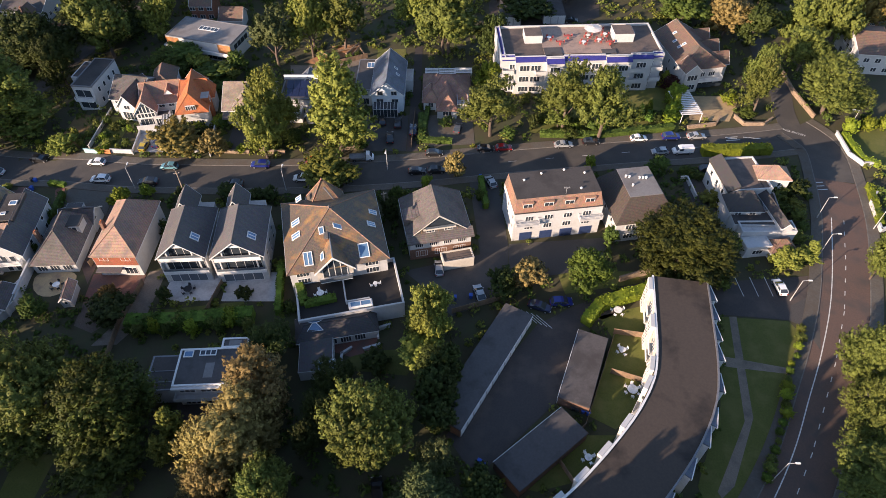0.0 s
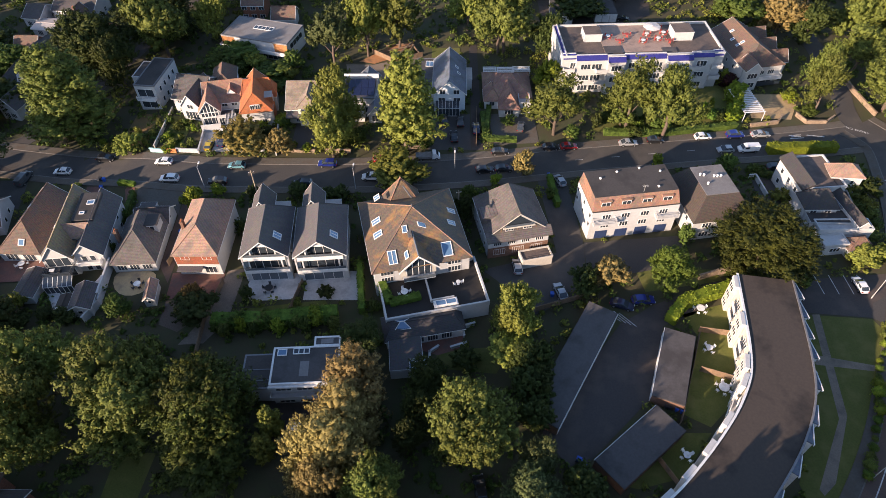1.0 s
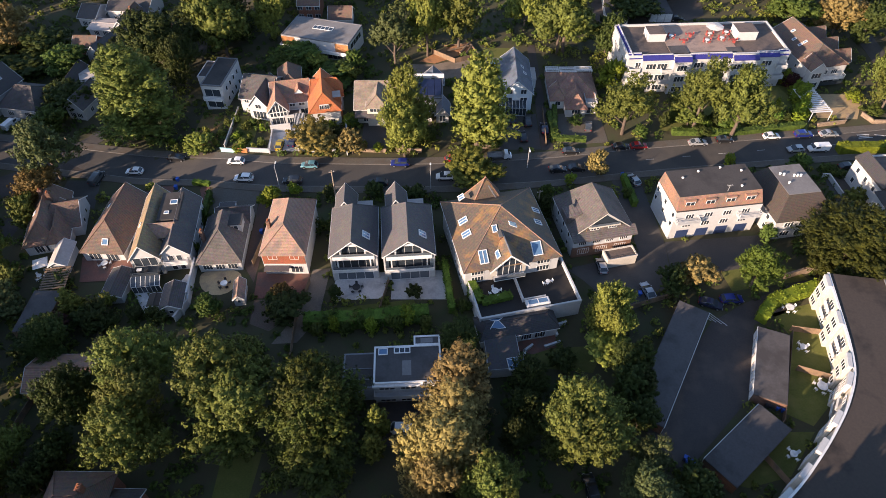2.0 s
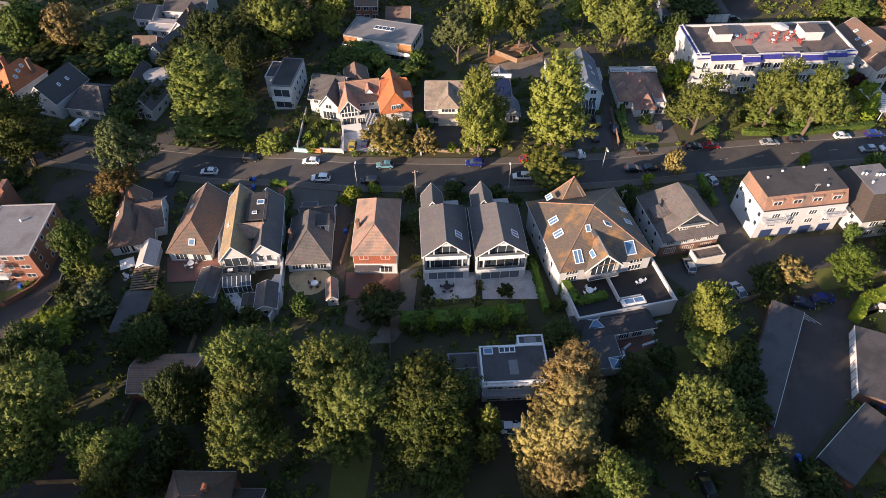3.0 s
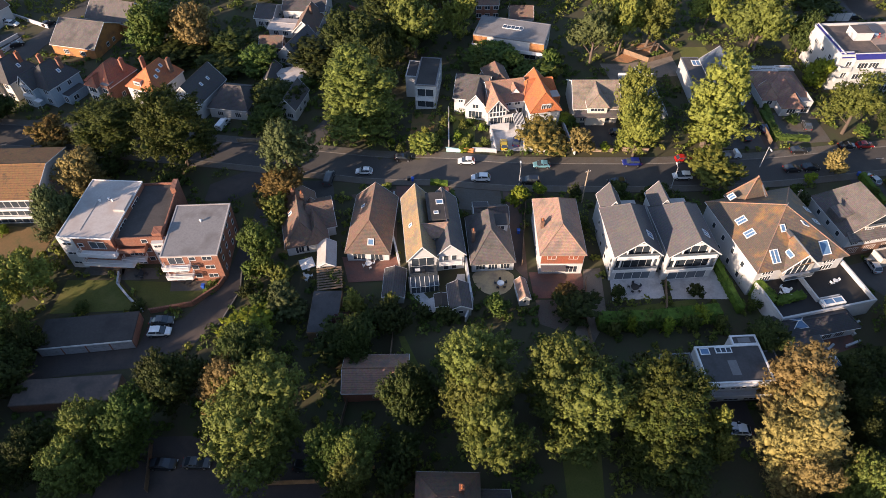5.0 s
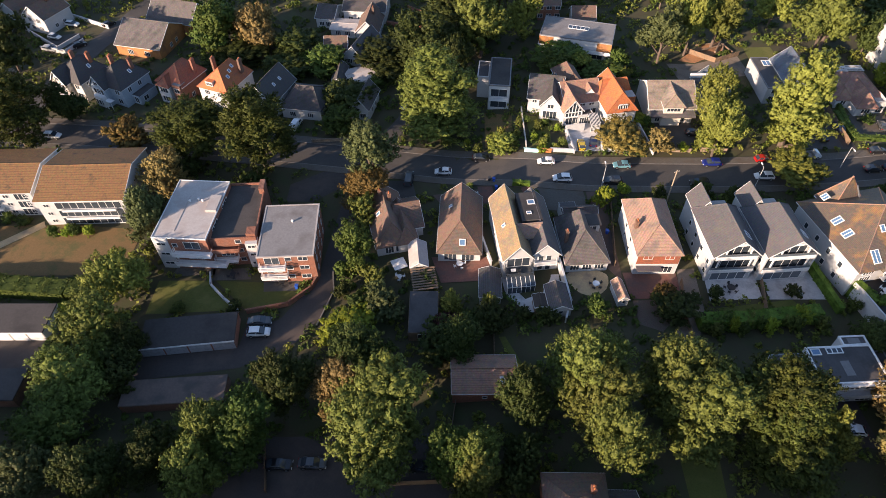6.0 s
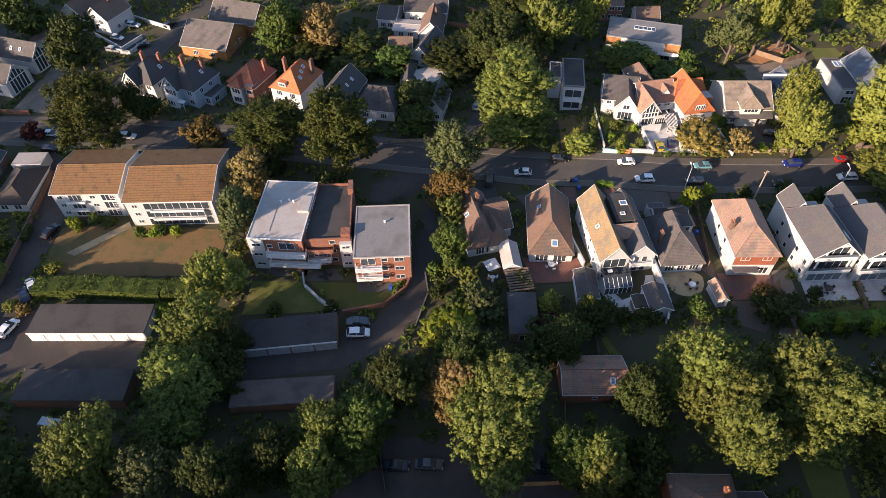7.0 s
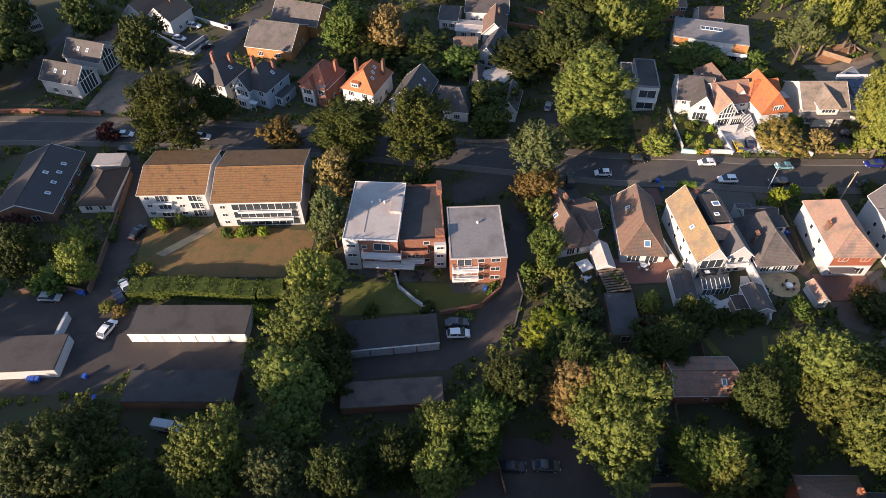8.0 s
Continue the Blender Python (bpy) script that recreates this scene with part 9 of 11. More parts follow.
block(h, -235.04, 181.67, -21.82, 8.45, 9.96, 5, ridge=8.4, axis='y', hf=0, hb=0, roof='tile_brown', wall='render_white', chimneys=((1, 1, 6, 9.4, 0.6, 1),), lights=(), wins=(('f', -1.62, 0.7, 1.6, 1.4, 3), ('f', 1.62, 0.7, 1.6, 1.4, 3), ('f', -1.62, 3.3, 1.6, 1.4, 3), ('f', 1.62, 3.3, 1.6, 1.4, 3), ('r', -1.5, 0.9, 1.2, 1.3, 2), ('r', 1.5, 0.9, 1.2, 1.3, 2), ('l', -1.5, 0.9, 1.2, 1.3, 2), ('l', 1.5, 0.9, 1.2, 1.3, 2)))
h = home_at("house", -243.9, 183.93, "white gabled house with brown tiled roof", "house")
block(h, -243.9, 183.93, -16.8, 7.61, 9.85, 5, ridge=8.4, axis='y', hf=0, hb=0, roof='tile_brown', wall='render_white', chimneys=(), lights=(), wins=(('f', -1.46, 0.7, 1.6, 1.4, 3), ('f', 1.46, 0.7, 1.6, 1.4, 3), ('f', -1.46, 3.3, 1.6, 1.4, 3), ('f', 1.46, 3.3, 1.6, 1.4, 3), ('r', -1.5, 0.9, 1.2, 1.3, 2), ('r', 1.5, 0.9, 1.2, 1.3, 2), ('l', -1.5, 0.9, 1.2, 1.3, 2), ('l', 1.5, 0.9, 1.2, 1.3, 2)))
h = home_at("house", -249.75, 173.29, "low brown hipped house among trees", "house")
block(h, -249.75, 173.29, 10.37, 9.05, 11.42, 3.2, ridge=6, axis='x', hf=3, hb=3, roof='tile_brown', wall='render_white', chimneys=(), lights=(), wins=(('f', -1.74, 0.7, 1.6, 1.4, 3), ('f', 1.74, 0.7, 1.6, 1.4, 3), ('r', -1.5, 0.9, 1.2, 1.3, 2), ('r', 1.5, 0.9, 1.2, 1.3, 2), ('l', -1.5, 0.9, 1.2, 1.3, 2), ('l', 1.5, 0.9, 1.2, 1.3, 2)))
h = home_at("house", -282.17, 184.8, "white villa among trees", "house")
block(h, -282.17, 184.8, 38.81, 3.97, 16.11, 5.6, ridge=8.2, axis='y', hf=0, hb=0, roof='slate', wall='render_white', chimneys=(), lights=(), wins=(('f', -0.76, 0.7, 1.6, 1.4, 3), ('f', 0.76, 0.7, 1.6, 1.4, 3), ('f', -0.76, 3.3, 1.6, 1.4, 3), ('f', 0.76, 3.3, 1.6, 1.4, 3), ('r', -1.5, 0.9, 1.2, 1.3, 2), ('r', 1.5, 0.9, 1.2, 1.3, 2), ('l', -1.5, 0.9, 1.2, 1.3, 2), ('l', 1.5, 0.9, 1.2, 1.3, 2)))
h = home_at("house", -285.36, 181.77, "low cream house in shade", "house")
block(h, -285.36, 181.77, -13.09, 9.7, 7.16, 3.4, ridge=6, axis='x', hf=0, hb=0, roof='tile_brown', wall='render_white', chimneys=(), lights=(), wins=(('f', -1.86, 0.7, 1.6, 1.4, 3), ('f', 1.86, 0.7, 1.6, 1.4, 3), ('r', -1.5, 0.9, 1.2, 1.3, 2), ('r', 1.5, 0.9, 1.2, 1.3, 2), ('l', -1.5, 0.9, 1.2, 1.3, 2), ('l', 1.5, 0.9, 1.2, 1.3, 2)))
h = home_at("house", -132.05, 138.57, "dark brown gabled roof of a house in trees", "house")
block(h, -132.05, 138.57, -11.69, 4.92, 9.21, 3.6, ridge=6.4, axis='y', hf=0, hb=0, roof='slate', wall='render_white', chimneys=(), lights=(), wins=(('f', -0.95, 0.7, 1.6, 1.4, 3), ('f', 0.95, 0.7, 1.6, 1.4, 3), ('r', -1.5, 0.9, 1.2, 1.3, 2), ('r', 1.5, 0.9, 1.2, 1.3, 2), ('l', -1.5, 0.9, 1.2, 1.3, 2), ('l', 1.5, 0.9, 1.2, 1.3, 2)))
h = home_at("house", 123.18, 187.8, "red-roofed house far among the trees", "house")
block(h, 123.18, 187.8, -5.19, 5.54, 6.81, 5, ridge=8, axis='x', hf=0, hb=0, roof='tile_red', wall='brick', chimneys=(), lights=(), wins=(('f', -1.07, 0.7, 1.6, 1.4, 3), ('f', 1.07, 0.7, 1.6, 1.4, 3), ('f', -1.07, 3.3, 1.6, 1.4, 3), ('f', 1.07, 3.3, 1.6, 1.4, 3), ('r', -1.5, 0.9, 1.2, 1.3, 2), ('r', 1.5, 0.9, 1.2, 1.3, 2), ('l', -1.5, 0.9, 1.2, 1.3, 2), ('l', 1.5, 0.9, 1.2, 1.3, 2)))
tree("broad", "leaf_olive", -86.0, 54.7, 17.3, 6.8, 0)
tree("broad", "leaf_olive", -84.7, 48.0, 16.6, 6.2, 1)
tree("broad", "leaf_olive", -82.7, 41.6, 16.9, 5.4, 2)
tree("broad", "leaf_olive", -71.2, 53.0, 17.9, 7.3, 3)
tree("broad", "leaf_olive", -69.4, 47.4, 16.3, 7.7, 4)
tree("cypress", "leaf_cypress", -56.4, 48.5, 17.9, 7.4, 5)
tree("cypress", "leaf_cypress", -56.3, 48.2, 16.4, 8.3, 6)
tree("cypress", "leaf_cypress", -56.0, 42.0, 8.6, 7.8, 0)
tree("tall", "leaf_yellow", -46.7, 47.5, 8.4, 2.3, 1)
tree("tall", "leaf_yellow", -47.1, 43.6, 7.7, 2.1, 2)
tree("tall", "leaf_brown", -33.6, 53.1, 16.0, 6.3, 3)
tree("tall", "leaf_brown", -34.3, 47.8, 14.6, 6.1, 4)
tree("tall", "leaf_brown", -35.7, 42.4, 14.9, 5.7, 5)
tree("broad", "leaf_brown", -38.6, 42.0, 12.9, 4.9, 6)
tree("broad", "leaf_brown", -37.6, 38.1, 11.5, 4.3, 0)
tree("broad", "leaf_olive", -29.3, 36.6, 13.6, 4.3, 1)
tree("broad", "leaf_olive", -29.1, 36.1, 12.8, 4.7, 2)
tree("broad", "leaf_olive", -14.3, 46.1, 17.9, 6.8, 3)
tree("broad", "leaf_olive", -15.2, 43.9, 16.8, 6.2, 4)
tree("broad", "leaf_yellow", -6.5, 70.8, 12.0, 3.6, 5)
tree("broad", "leaf_yellow", -7.3, 67.7, 10.6, 3.4, 6)
tree("pine", "leaf_yellow", -7.6, 62.6, 5.2, 4.7, 0)
tree("broad", "leaf_dark", -21.8, 56.1, 8.9, 3.7, 1)
tree("broad", "leaf_dark", -22.8, 50.8, 8.8, 3.3, 2)
tree("broad", "leaf_dark", -24.2, 46.0, 8.6, 3.2, 3)
tree("pine", "leaf_blue", -4.5, 42.1, 9.4, 3.2, 4)
tree("pine", "leaf_blue", -5.9, 38.7, 9.4, 3.3, 5)
tree("broad", "leaf_dark", -2.7, 59.5, 8.4, 2.7, 6)
tree("broad", "leaf_dark", -3.6, 56.9, 7.9, 2.9, 0)
tree("broad", "leaf_dark", -3.9, 54.4, 7.9, 2.9, 1)
tree("broad", "leaf_dark", -33.8, 63.8, 8.7, 4.0, 2)
tree("broad", "leaf_olive", -104.1, 41.2, 11.8, 4.1, 3)
tree("broad", "leaf_olive", -104.5, 37.4, 11.6, 4.2, 4)
tree("broad", "leaf_dark", -96.6, 42.1, 8.4, 2.8, 5)
tree("broad", "leaf_dark", -97.4, 39.6, 7.5, 2.5, 6)
tree("broad", "leaf_dark", -98.1, 37.3, 8.3, 2.5, 0)
tree("broad", "leaf_olive", -119.1, 47.1, 17.9, 8.0, 1)
tree("broad", "leaf_olive", -120.3, 41.7, 16.7, 7.1, 2)
tree("broad", "leaf_lime", -126.9, 65.6, 6.0, 5.5, 3)
tree("broad", "leaf_brown", -126.9, 51.9, 13.3, 4.9, 4)
tree("broad", "leaf_dark", -135.8, 52.5, 14.4, 4.5, 5)
tree("broad", "leaf_dark", -135.3, 52.3, 14.2, 5.0, 6)
tree("broad", "leaf_mid", -141.0, 46.2, 12.5, 4.8, 0)
tree("broad", "leaf_mid", -141.9, 42.7, 12.0, 4.6, 1)
tree("broad", "leaf_dark", -125.1, 58.7, 14.4, 5.3, 2)
tree("broad", "leaf_olive", -147.7, 44.2, 12.4, 4.5, 3)
tree("broad", "leaf_olive", -147.0, 37.5, 12.0, 4.4, 4)
tree("broad", "leaf_dark", -154.8, 41.4, 11.3, 3.8, 5)
tree("broad", "leaf_dark", -155.2, 39.4, 10.9, 4.0, 6)
tree("broad", "leaf_olive", -172.5, 63.4, 12.8, 6.5, 0)
tree("broad", "leaf_olive", -172.1, 53.5, 11.4, 6.9, 1)
tree("broad", "leaf_mid", -172.2, 45.0, 10.8, 5.9, 2)
tree("broad", "leaf_dark", -166.3, 61.9, 8.7, 3.0, 3)
tree("broad", "leaf_dark", -166.2, 58.1, 8.0, 3.0, 4)
tree("broad", "leaf_dark", -165.3, 54.6, 8.1, 3.1, 5)
tree("broad", "leaf_yellow", -171.7, 74.4, 13.1, 5.4, 6)
tree("broad", "leaf_brown", -173.2, 105.1, 11.6, 5.0, 0)
tree("pine", "leaf_blue", -171.3, 90.9, 14.4, 4.4, 1)
tree("pine", "leaf_blue", -170.7, 88.8, 13.8, 4.1, 2)
tree("broad", "leaf_olive", -181.4, 38.1, 17.3, 6.2, 3)
tree("broad", "leaf_olive", -181.0, 36.2, 16.1, 5.4, 4)
tree("broad", "leaf_dark", -203.7, 38.1, 17.9, 7.9, 5)
tree("broad", "leaf_dark", -204.0, 37.7, 15.8, 8.3, 6)
tree("broad", "leaf_dark", -196.5, 33.3, 8.8, 8.0, 0)
tree("broad", "leaf_blue", -171.3, 37.0, 12.2, 5.5, 1)
tree("broad", "leaf_dark", -162.2, 37.1, 13.4, 4.5, 2)
tree("broad", "leaf_dark", -161.6, 35.6, 12.4, 4.1, 3)
tree("broad", "leaf_rust", -176.1, 39.4, 7.3, 2.4, 4)
tree("cypress", "leaf_cypress", -171.1, 120.2, 14.0, 11.2, 5)
tree("cypress", "leaf_cypress", -153.9, 115.5, 21.5, 10.1, 6)
tree("cypress", "leaf_cypress", -214.5, 121.6, 20.8, 10.5, 0)
tree("broad", "leaf_dark", -207.7, 131.8, 11.2, 4.3, 1)
tree("broad", "leaf_rust", -188.8, 122.5, 6.5, 5.2, 2)
tree("pine", "leaf_blue", -127.6, 110.6, 16.2, 6.7, 3)
tree("broad", "leaf_rust", -127.5, 101.6, 9.5, 5.9, 4)
tree("broad", "leaf_olive", -125.1, 96.4, 8.0, 3.3, 5)
tree("pine", "leaf_mid", -128.0, 83.0, 12.8, 4.2, 6)
tree("broad", "leaf_dark", -108.8, 149.4, 15.8, 5.4, 0)
tree("broad", "leaf_yellow", -46.1, 127.0, 17.9, 5.8, 1)
tree("broad", "leaf_yellow", -46.8, 118.5, 16.0, 5.5, 2)
tree("tall", "leaf_yellow", -29.3, 122.3, 25.1, 8.0, 3)
tree("broad", "leaf_yellow", -31.0, 110.1, 6.8, 6.2, 4)
tree("broad", "leaf_rust", -68.4, 120.6, 7.0, 5.9, 5)
tree("broad", "leaf_brown", -59.5, 119.5, 6.0, 3.2, 6)
tree("pine", "leaf_blue", -51.9, 158.3, 15.7, 6.2, 0)
tree("pine", "leaf_yellow", -43.5, 167.6, 18.2, 5.7, 1)
tree("pine", "leaf_yellow", -43.2, 163.5, 18.0, 5.4, 2)
tree("pine", "leaf_olive", -34.5, 167.7, 18.1, 6.7, 3)
tree("pine", "leaf_olive", -4.3, 165.6, 17.3, 8.6, 4)
tree("pine", "leaf_yellow", -14.8, 178.6, 12.8, 5.8, 5)
tree("broad", "leaf_dark", 7.6, 165.3, 12.8, 4.4, 6)
tree("pine", "leaf_olive", 6.5, 128.2, 14.6, 7.1, 0)
tree("broad", "leaf_lime", 6.4, 148.4, 8.4, 3.8, 1)
tree("pine", "leaf_olive", 24.6, 130.6, 17.5, 6.8, 2)
tree("pine", "leaf_olive", 33.0, 127.6, 18.9, 7.1, 3)
tree("cypress", "leaf_cypress", 43.4, 86.3, 13.1, 11.5, 4)
tree("pine", "leaf_olive", 75.4, 144.7, 15.8, 4.5, 5)
tree("pine", "leaf_olive", 73.8, 138.1, 15.1, 4.6, 6)
tree("pine", "leaf_olive", 91.7, 157.8, 13.0, 6.1, 0)
tree("broad", "leaf_olive", 92.4, 139.7, 15.0, 9.1, 1)
tree("broad", "leaf_dark", 83.8, 173.6, 12.5, 5.7, 2)
tree("broad", "leaf_mid", 66.4, 184.2, 10.8, 7.6, 3)
tree("broad", "leaf_brown", 77.1, 177.8, 13.6, 7.0, 4)
tree("broad", "leaf_olive", 97.9, 174.9, 16.3, 6.4, 5)
tree("broad", "leaf_olive", 104.8, 170.0, 18.9, 6.3, 6)
tree("broad", "leaf_rust", 119.0, 182.3, 14.6, 6.6, 0)
tree("pine", "leaf_hedge", 23.8, 80.2, 9.8, 4.6, 1)
tree("broad", "leaf_brown", 12.8, 80.8, 6.9, 3.7, 2)
tree("broad", "leaf_olive", 69.6, 62.1, 13.7, 5.0, 3)
tree("broad", "leaf_olive", 68.7, 60.9, 12.4, 4.7, 4)
tree("broad", "leaf_olive", 66.1, 53.7, 11.1, 4.2, 5)
tree("broad", "leaf_olive", 64.3, 49.4, 10.0, 3.8, 6)
tree("broad", "leaf_olive", 60.1, 40.2, 10.0, 6.2, 0)
tree("broad", "leaf_olive", 81.0, 84.0, 11.1, 3.5, 1)
tree("broad", "leaf_dark", -5.0, 58.8, 9.0, 3.3, 2)
tree("broad", "leaf_dark", -4.7, 54.5, 8.4, 3.5, 3)
tree("broad", "leaf_dark", -4.2, 49.7, 8.2, 3.1, 4)
tree("pine", "leaf_blue", -6.0, 37.1, 10.4, 4.7, 5)
tree("broad", "leaf_yellow", -5.2, 71.5, 9.9, 3.0, 6)
tree("broad", "leaf_yellow", -5.1, 67.0, 8.9, 2.9, 0)
tree("broad", "leaf_dark", -106.4, 177.9, 14.3, 13.0, 1)
tree("broad", "leaf_dark", -116.0, 156.0, 18.8, 10.0, 2)
tree("pine", "leaf_olive", -5.9, 165.2, 19.1, 7.0, 3)
tree("broad", "leaf_dark", 15.2, 186.9, 8.0, 8.6, 4)
tree("broad", "leaf_mid", -178.3, 167.4, 15.5, 6.2, 5)
tree("broad", "leaf_brown", -169.6, 173.2, 11.2, 7.3, 6)
tree("broad", "leaf_dark", -155.2, 166.5, 7.0, 7.0, 0)
tree("broad", "leaf_olive", -101.3, 163.7, 20.3, 8.2, 1)
tree("broad", "leaf_yellow", -88.9, 173.0, 15.0, 5.3, 2)
tree("broad", "leaf_mid", -79.8, 159.2, 6.0, 6.7, 3)
tree("broad", "leaf_dark", -138.8, 139.7, 7.0, 5.9, 4)
tree("broad", "leaf_dark", -127.8, 159.2, 7.0, 10.0, 5)
tree("broad", "leaf_dark", -134.9, 138.3, 8.0, 6.2, 6)
tree("broad", "leaf_dark", -233.0, 155.3, 17.6, 6.8, 0)
tree("broad", "leaf_mid", -178.6, 170.0, 13.4, 7.2, 1)
tree("broad", "leaf_brown", -166.1, 167.7, 13.8, 5.9, 2)
tree("broad", "leaf_dark", -171.6, 160.4, 5.0, 8.1, 3)
tree("broad", "leaf_dark", -155.2, 156.2, 5.0, 7.9, 4)
tree("broad", "leaf_yellow", -220.5, 78.4, 10.4, 3.6, 5)
tree("broad", "leaf_mid", -226.1, 77.5, 4.7, 4.2, 6)
tree("broad", "leaf_dark", -233.2, 80.8, 13.0, 5.1, 0)
tree("broad", "leaf_dark", -251.9, 172.0, 16.6, 7.1, 1)
tree("broad", "leaf_mid", -281.0, 179.3, 13.2, 4.0, 2)
tree("broad", "leaf_mid", -279.0, 174.9, 11.8, 4.1, 3)
tree("broad", "leaf_mid", -68.0, 150.4, 4.0, 6.1, 4)
tree("broad", "leaf_mid", -81.0, 153.9, 4.0, 6.2, 5)
tree("broad", "leaf_yellow", -97.1, 120.7, 4.0, 3.4, 6)
tree("broad", "leaf_dark", -106.8, 62.8, 10.7, 3.9, 0)
tree("broad", "leaf_dark", -107.0, 61.6, 10.6, 3.6, 1)
tree("broad", "leaf_dark", -96.2, 50.0, 12.8, 4.1, 2)
tree("broad", "leaf_dark", -96.5, 49.2, 12.6, 4.4, 3)
tree("broad", "leaf_mid", -108.3, 42.4, 11.0, 4.1, 4)
tree("broad", "leaf_mid", -107.4, 40.2, 9.9, 3.9, 5)
tree("broad", "leaf_dark", -109.4, 63.4, 7.3, 4.6, 6)
tree("tall", "leaf_olive", -113.4, 129.0, 23.5, 11.4, 3)
tree("broad", "leaf_dark", -95.22, 52.6, 7, 3.95, 1)
tree("cone", "leaf_yellow", -108.52, 72.64, 6.5, 2.59, 1)
tree("broad", "leaf_purple", -109.25, 66.3, 6, 3.52, 1)
tree("broad", "leaf_dark", -100.66, 68.46, 6, 3.34, 4)
tree("broad", "leaf_mid", -81.01, 71.34, 4.5, 2.33, 1)
tree("broad", "leaf_dark", -66.13, 71.43, 5, 4.23, 2)
tree("broad", "leaf_rust", -67.87, 74.52, 4, 2.38, 4)
tree("broad", "leaf_brown", -68.61, 121.52, 5.5, 4.89, 2)
tree("broad", "leaf_lime", -75.28, 101.43, 5, 2.48, 1)
tree("broad", "leaf_lime", -70.48, 104.28, 3.5, 1.51, 2)
tree("broad", "leaf_mid", -145.86, 158, 7, 6.34, 1)
tree("broad", "leaf_mid", -79.98, 154.12, 6, 5.43, 1)
tree("broad", "leaf_yellow", -73.92, 156.6, 5, 3.45, 4)
tree("broad", "leaf_mid", -62.92, 156.81, 5, 2.83, 3)
tree("broad", "leaf_yellow", -62.84, 150.62, 4, 2.15, 5)
tree("bush", "leaf_rust", 12.19, 81.64, 3, 1.56, 3)
tree("broad", "leaf_dark", 7.49, 78.59, 6, 3.04, 2)
tree("bush", "leaf_mid", 30.49, 93.09, 4, 2.13, 1)
tree("broad", "leaf_dark", 2.48, 38.97, 7, 3.37, 1)
tree("broad", "leaf_mid", 67.64, 104.22, 5, 3.48, 1)
tree("broad", "leaf_dark", 72.61, 107.99, 5, 3.54, 2)
tree("cone", "leaf_yellow", 63.78, 89.79, 5, 2.09, 1)
tree("cone", "leaf_yellow", 70.24, 88.97, 5.5, 2.31, 2)
tree("broad", "leaf_yellow", 66.32, 87.42, 4, 2.52, 1)
tree("broad", "leaf_olive", 23.67, 132.27, 6, 3.66, 2)
tree("cone", "leaf_lime", 51.88, 135.54, 5.5, 2.44, 1)
tree("cone", "leaf_lime", 44.57, 135.67, 5, 1.29, 2)
tree("bush", "leaf_purple", 54.94, 150.39, 3.5, 3.36, 1)
tree("broad", "leaf_lime", 56.02, 144.41, 4, 2.98, 1)
tree("bush", "leaf_lime", 69.35, 143.61, 2.5, 2.09, 2)
tree("bush", "leaf_mid", 72.77, 137.7, 2.2, 2.91, 1)
tree("bush", "leaf_mid", -4.68, 132.51, 2, 1.99, 2)
tree("broad", "leaf_brown", -2.09, 113.34, 6, 2.59, 1)
tree("broad", "leaf_lime", -8.45, 109.67, 3, 1.28, 2)
tree("bush", "leaf_lime", 29.69, 117.29, 3, 1.6, 1)
tree("broad", "leaf_mid", 44.73, 115.07, 5, 2.62, 4)
tree("broad", "leaf_dark", -15.78, 98.22, 6, 2.17, 2)
tree("broad", "leaf_mid", -14.98, 103.25, 5, 1.73, 1)
tree("broad", "leaf_rust", -188.26, 122.98, 7, 3.58, 2)
tree("broad", "leaf_yellow", -175.21, 80.12, 7, 3.14, 1)
tree("broad", "leaf_blue", -121.17, 71.69, 6, 3.65, 3)
tree("broad", "leaf_purple", -240.57, 90.73, 6, 3.57, 1)
tree("broad", "leaf_yellow", -224.85, 86.88, 6, 2.8, 3)
tree("broad", "leaf_mid", -144.05, 155.66, 7, 5.51, 2)
tree("broad", "leaf_purple", -233.13, 124.36, 4.5, 2.8, 1)
tree("broad", "leaf_dark", -269.93, 155.62, 15, 7.74, 3)
tree("broad", "leaf_mid", -137.2, 129.35, 7, 4.54, 3)
tree("bush", "leaf_mid", -130.87, 148.72, 3, 3.41, 1)
tree("bush", "leaf_olive", -127.1, 160.23, 3, 3.24, 2)
tree("broad", "leaf_mid", -124.1, 170.48, 5, 4.02, 2)
tree("bush", "leaf_lime", -211.02, 94.35, 2.2, 1.6, 1)
tree("bush", "leaf_mid", -206.06, 95.32, 2.2, 1.6, 2)
tree("bush", "leaf_lime", -209.25, 93.52, 2.2, 1.59, 3)
tree("bush", "leaf_mid", -195.09, 91.73, 2.2, 1.58, 4)
tree("bush", "leaf_lime", -191.38, 91.63, 2.2, 1.57, 5)
tree("bush", "leaf_mid", -190.15, 92.16, 2.2, 1.58, 6)
tree("bush", "leaf_lime", -187.01, 91.88, 2.2, 1.58, 7)
tree("bush", "leaf_mid", -202.68, 94.51, 2.2, 1.6, 8)
tree("bush", "leaf_yellow", -209.45, 81.42, 2, 1.84, 2)
tree("bush", "leaf_yellow", -213.07, 71.13, 2.2, 1.74, 3)
tree("bush", "leaf_rust", -210.22, 70.85, 2, 1.74, 4)
tree("bush", "leaf_lime", -184.2, 70.83, 2, 1.74, 5)
tree("bush", "leaf_mid", -161.29, 71.98, 1.6, 1.75, 6)
tree("bush", "leaf_mid", -131.18, 81.75, 3, 1.84, 7)
tree("bush", "leaf_dark", -129.88, 75.95, 3, 1.78, 8)
tree("bush", "leaf_yellow", -101.15, 75.49, 4, 1.76, 9)
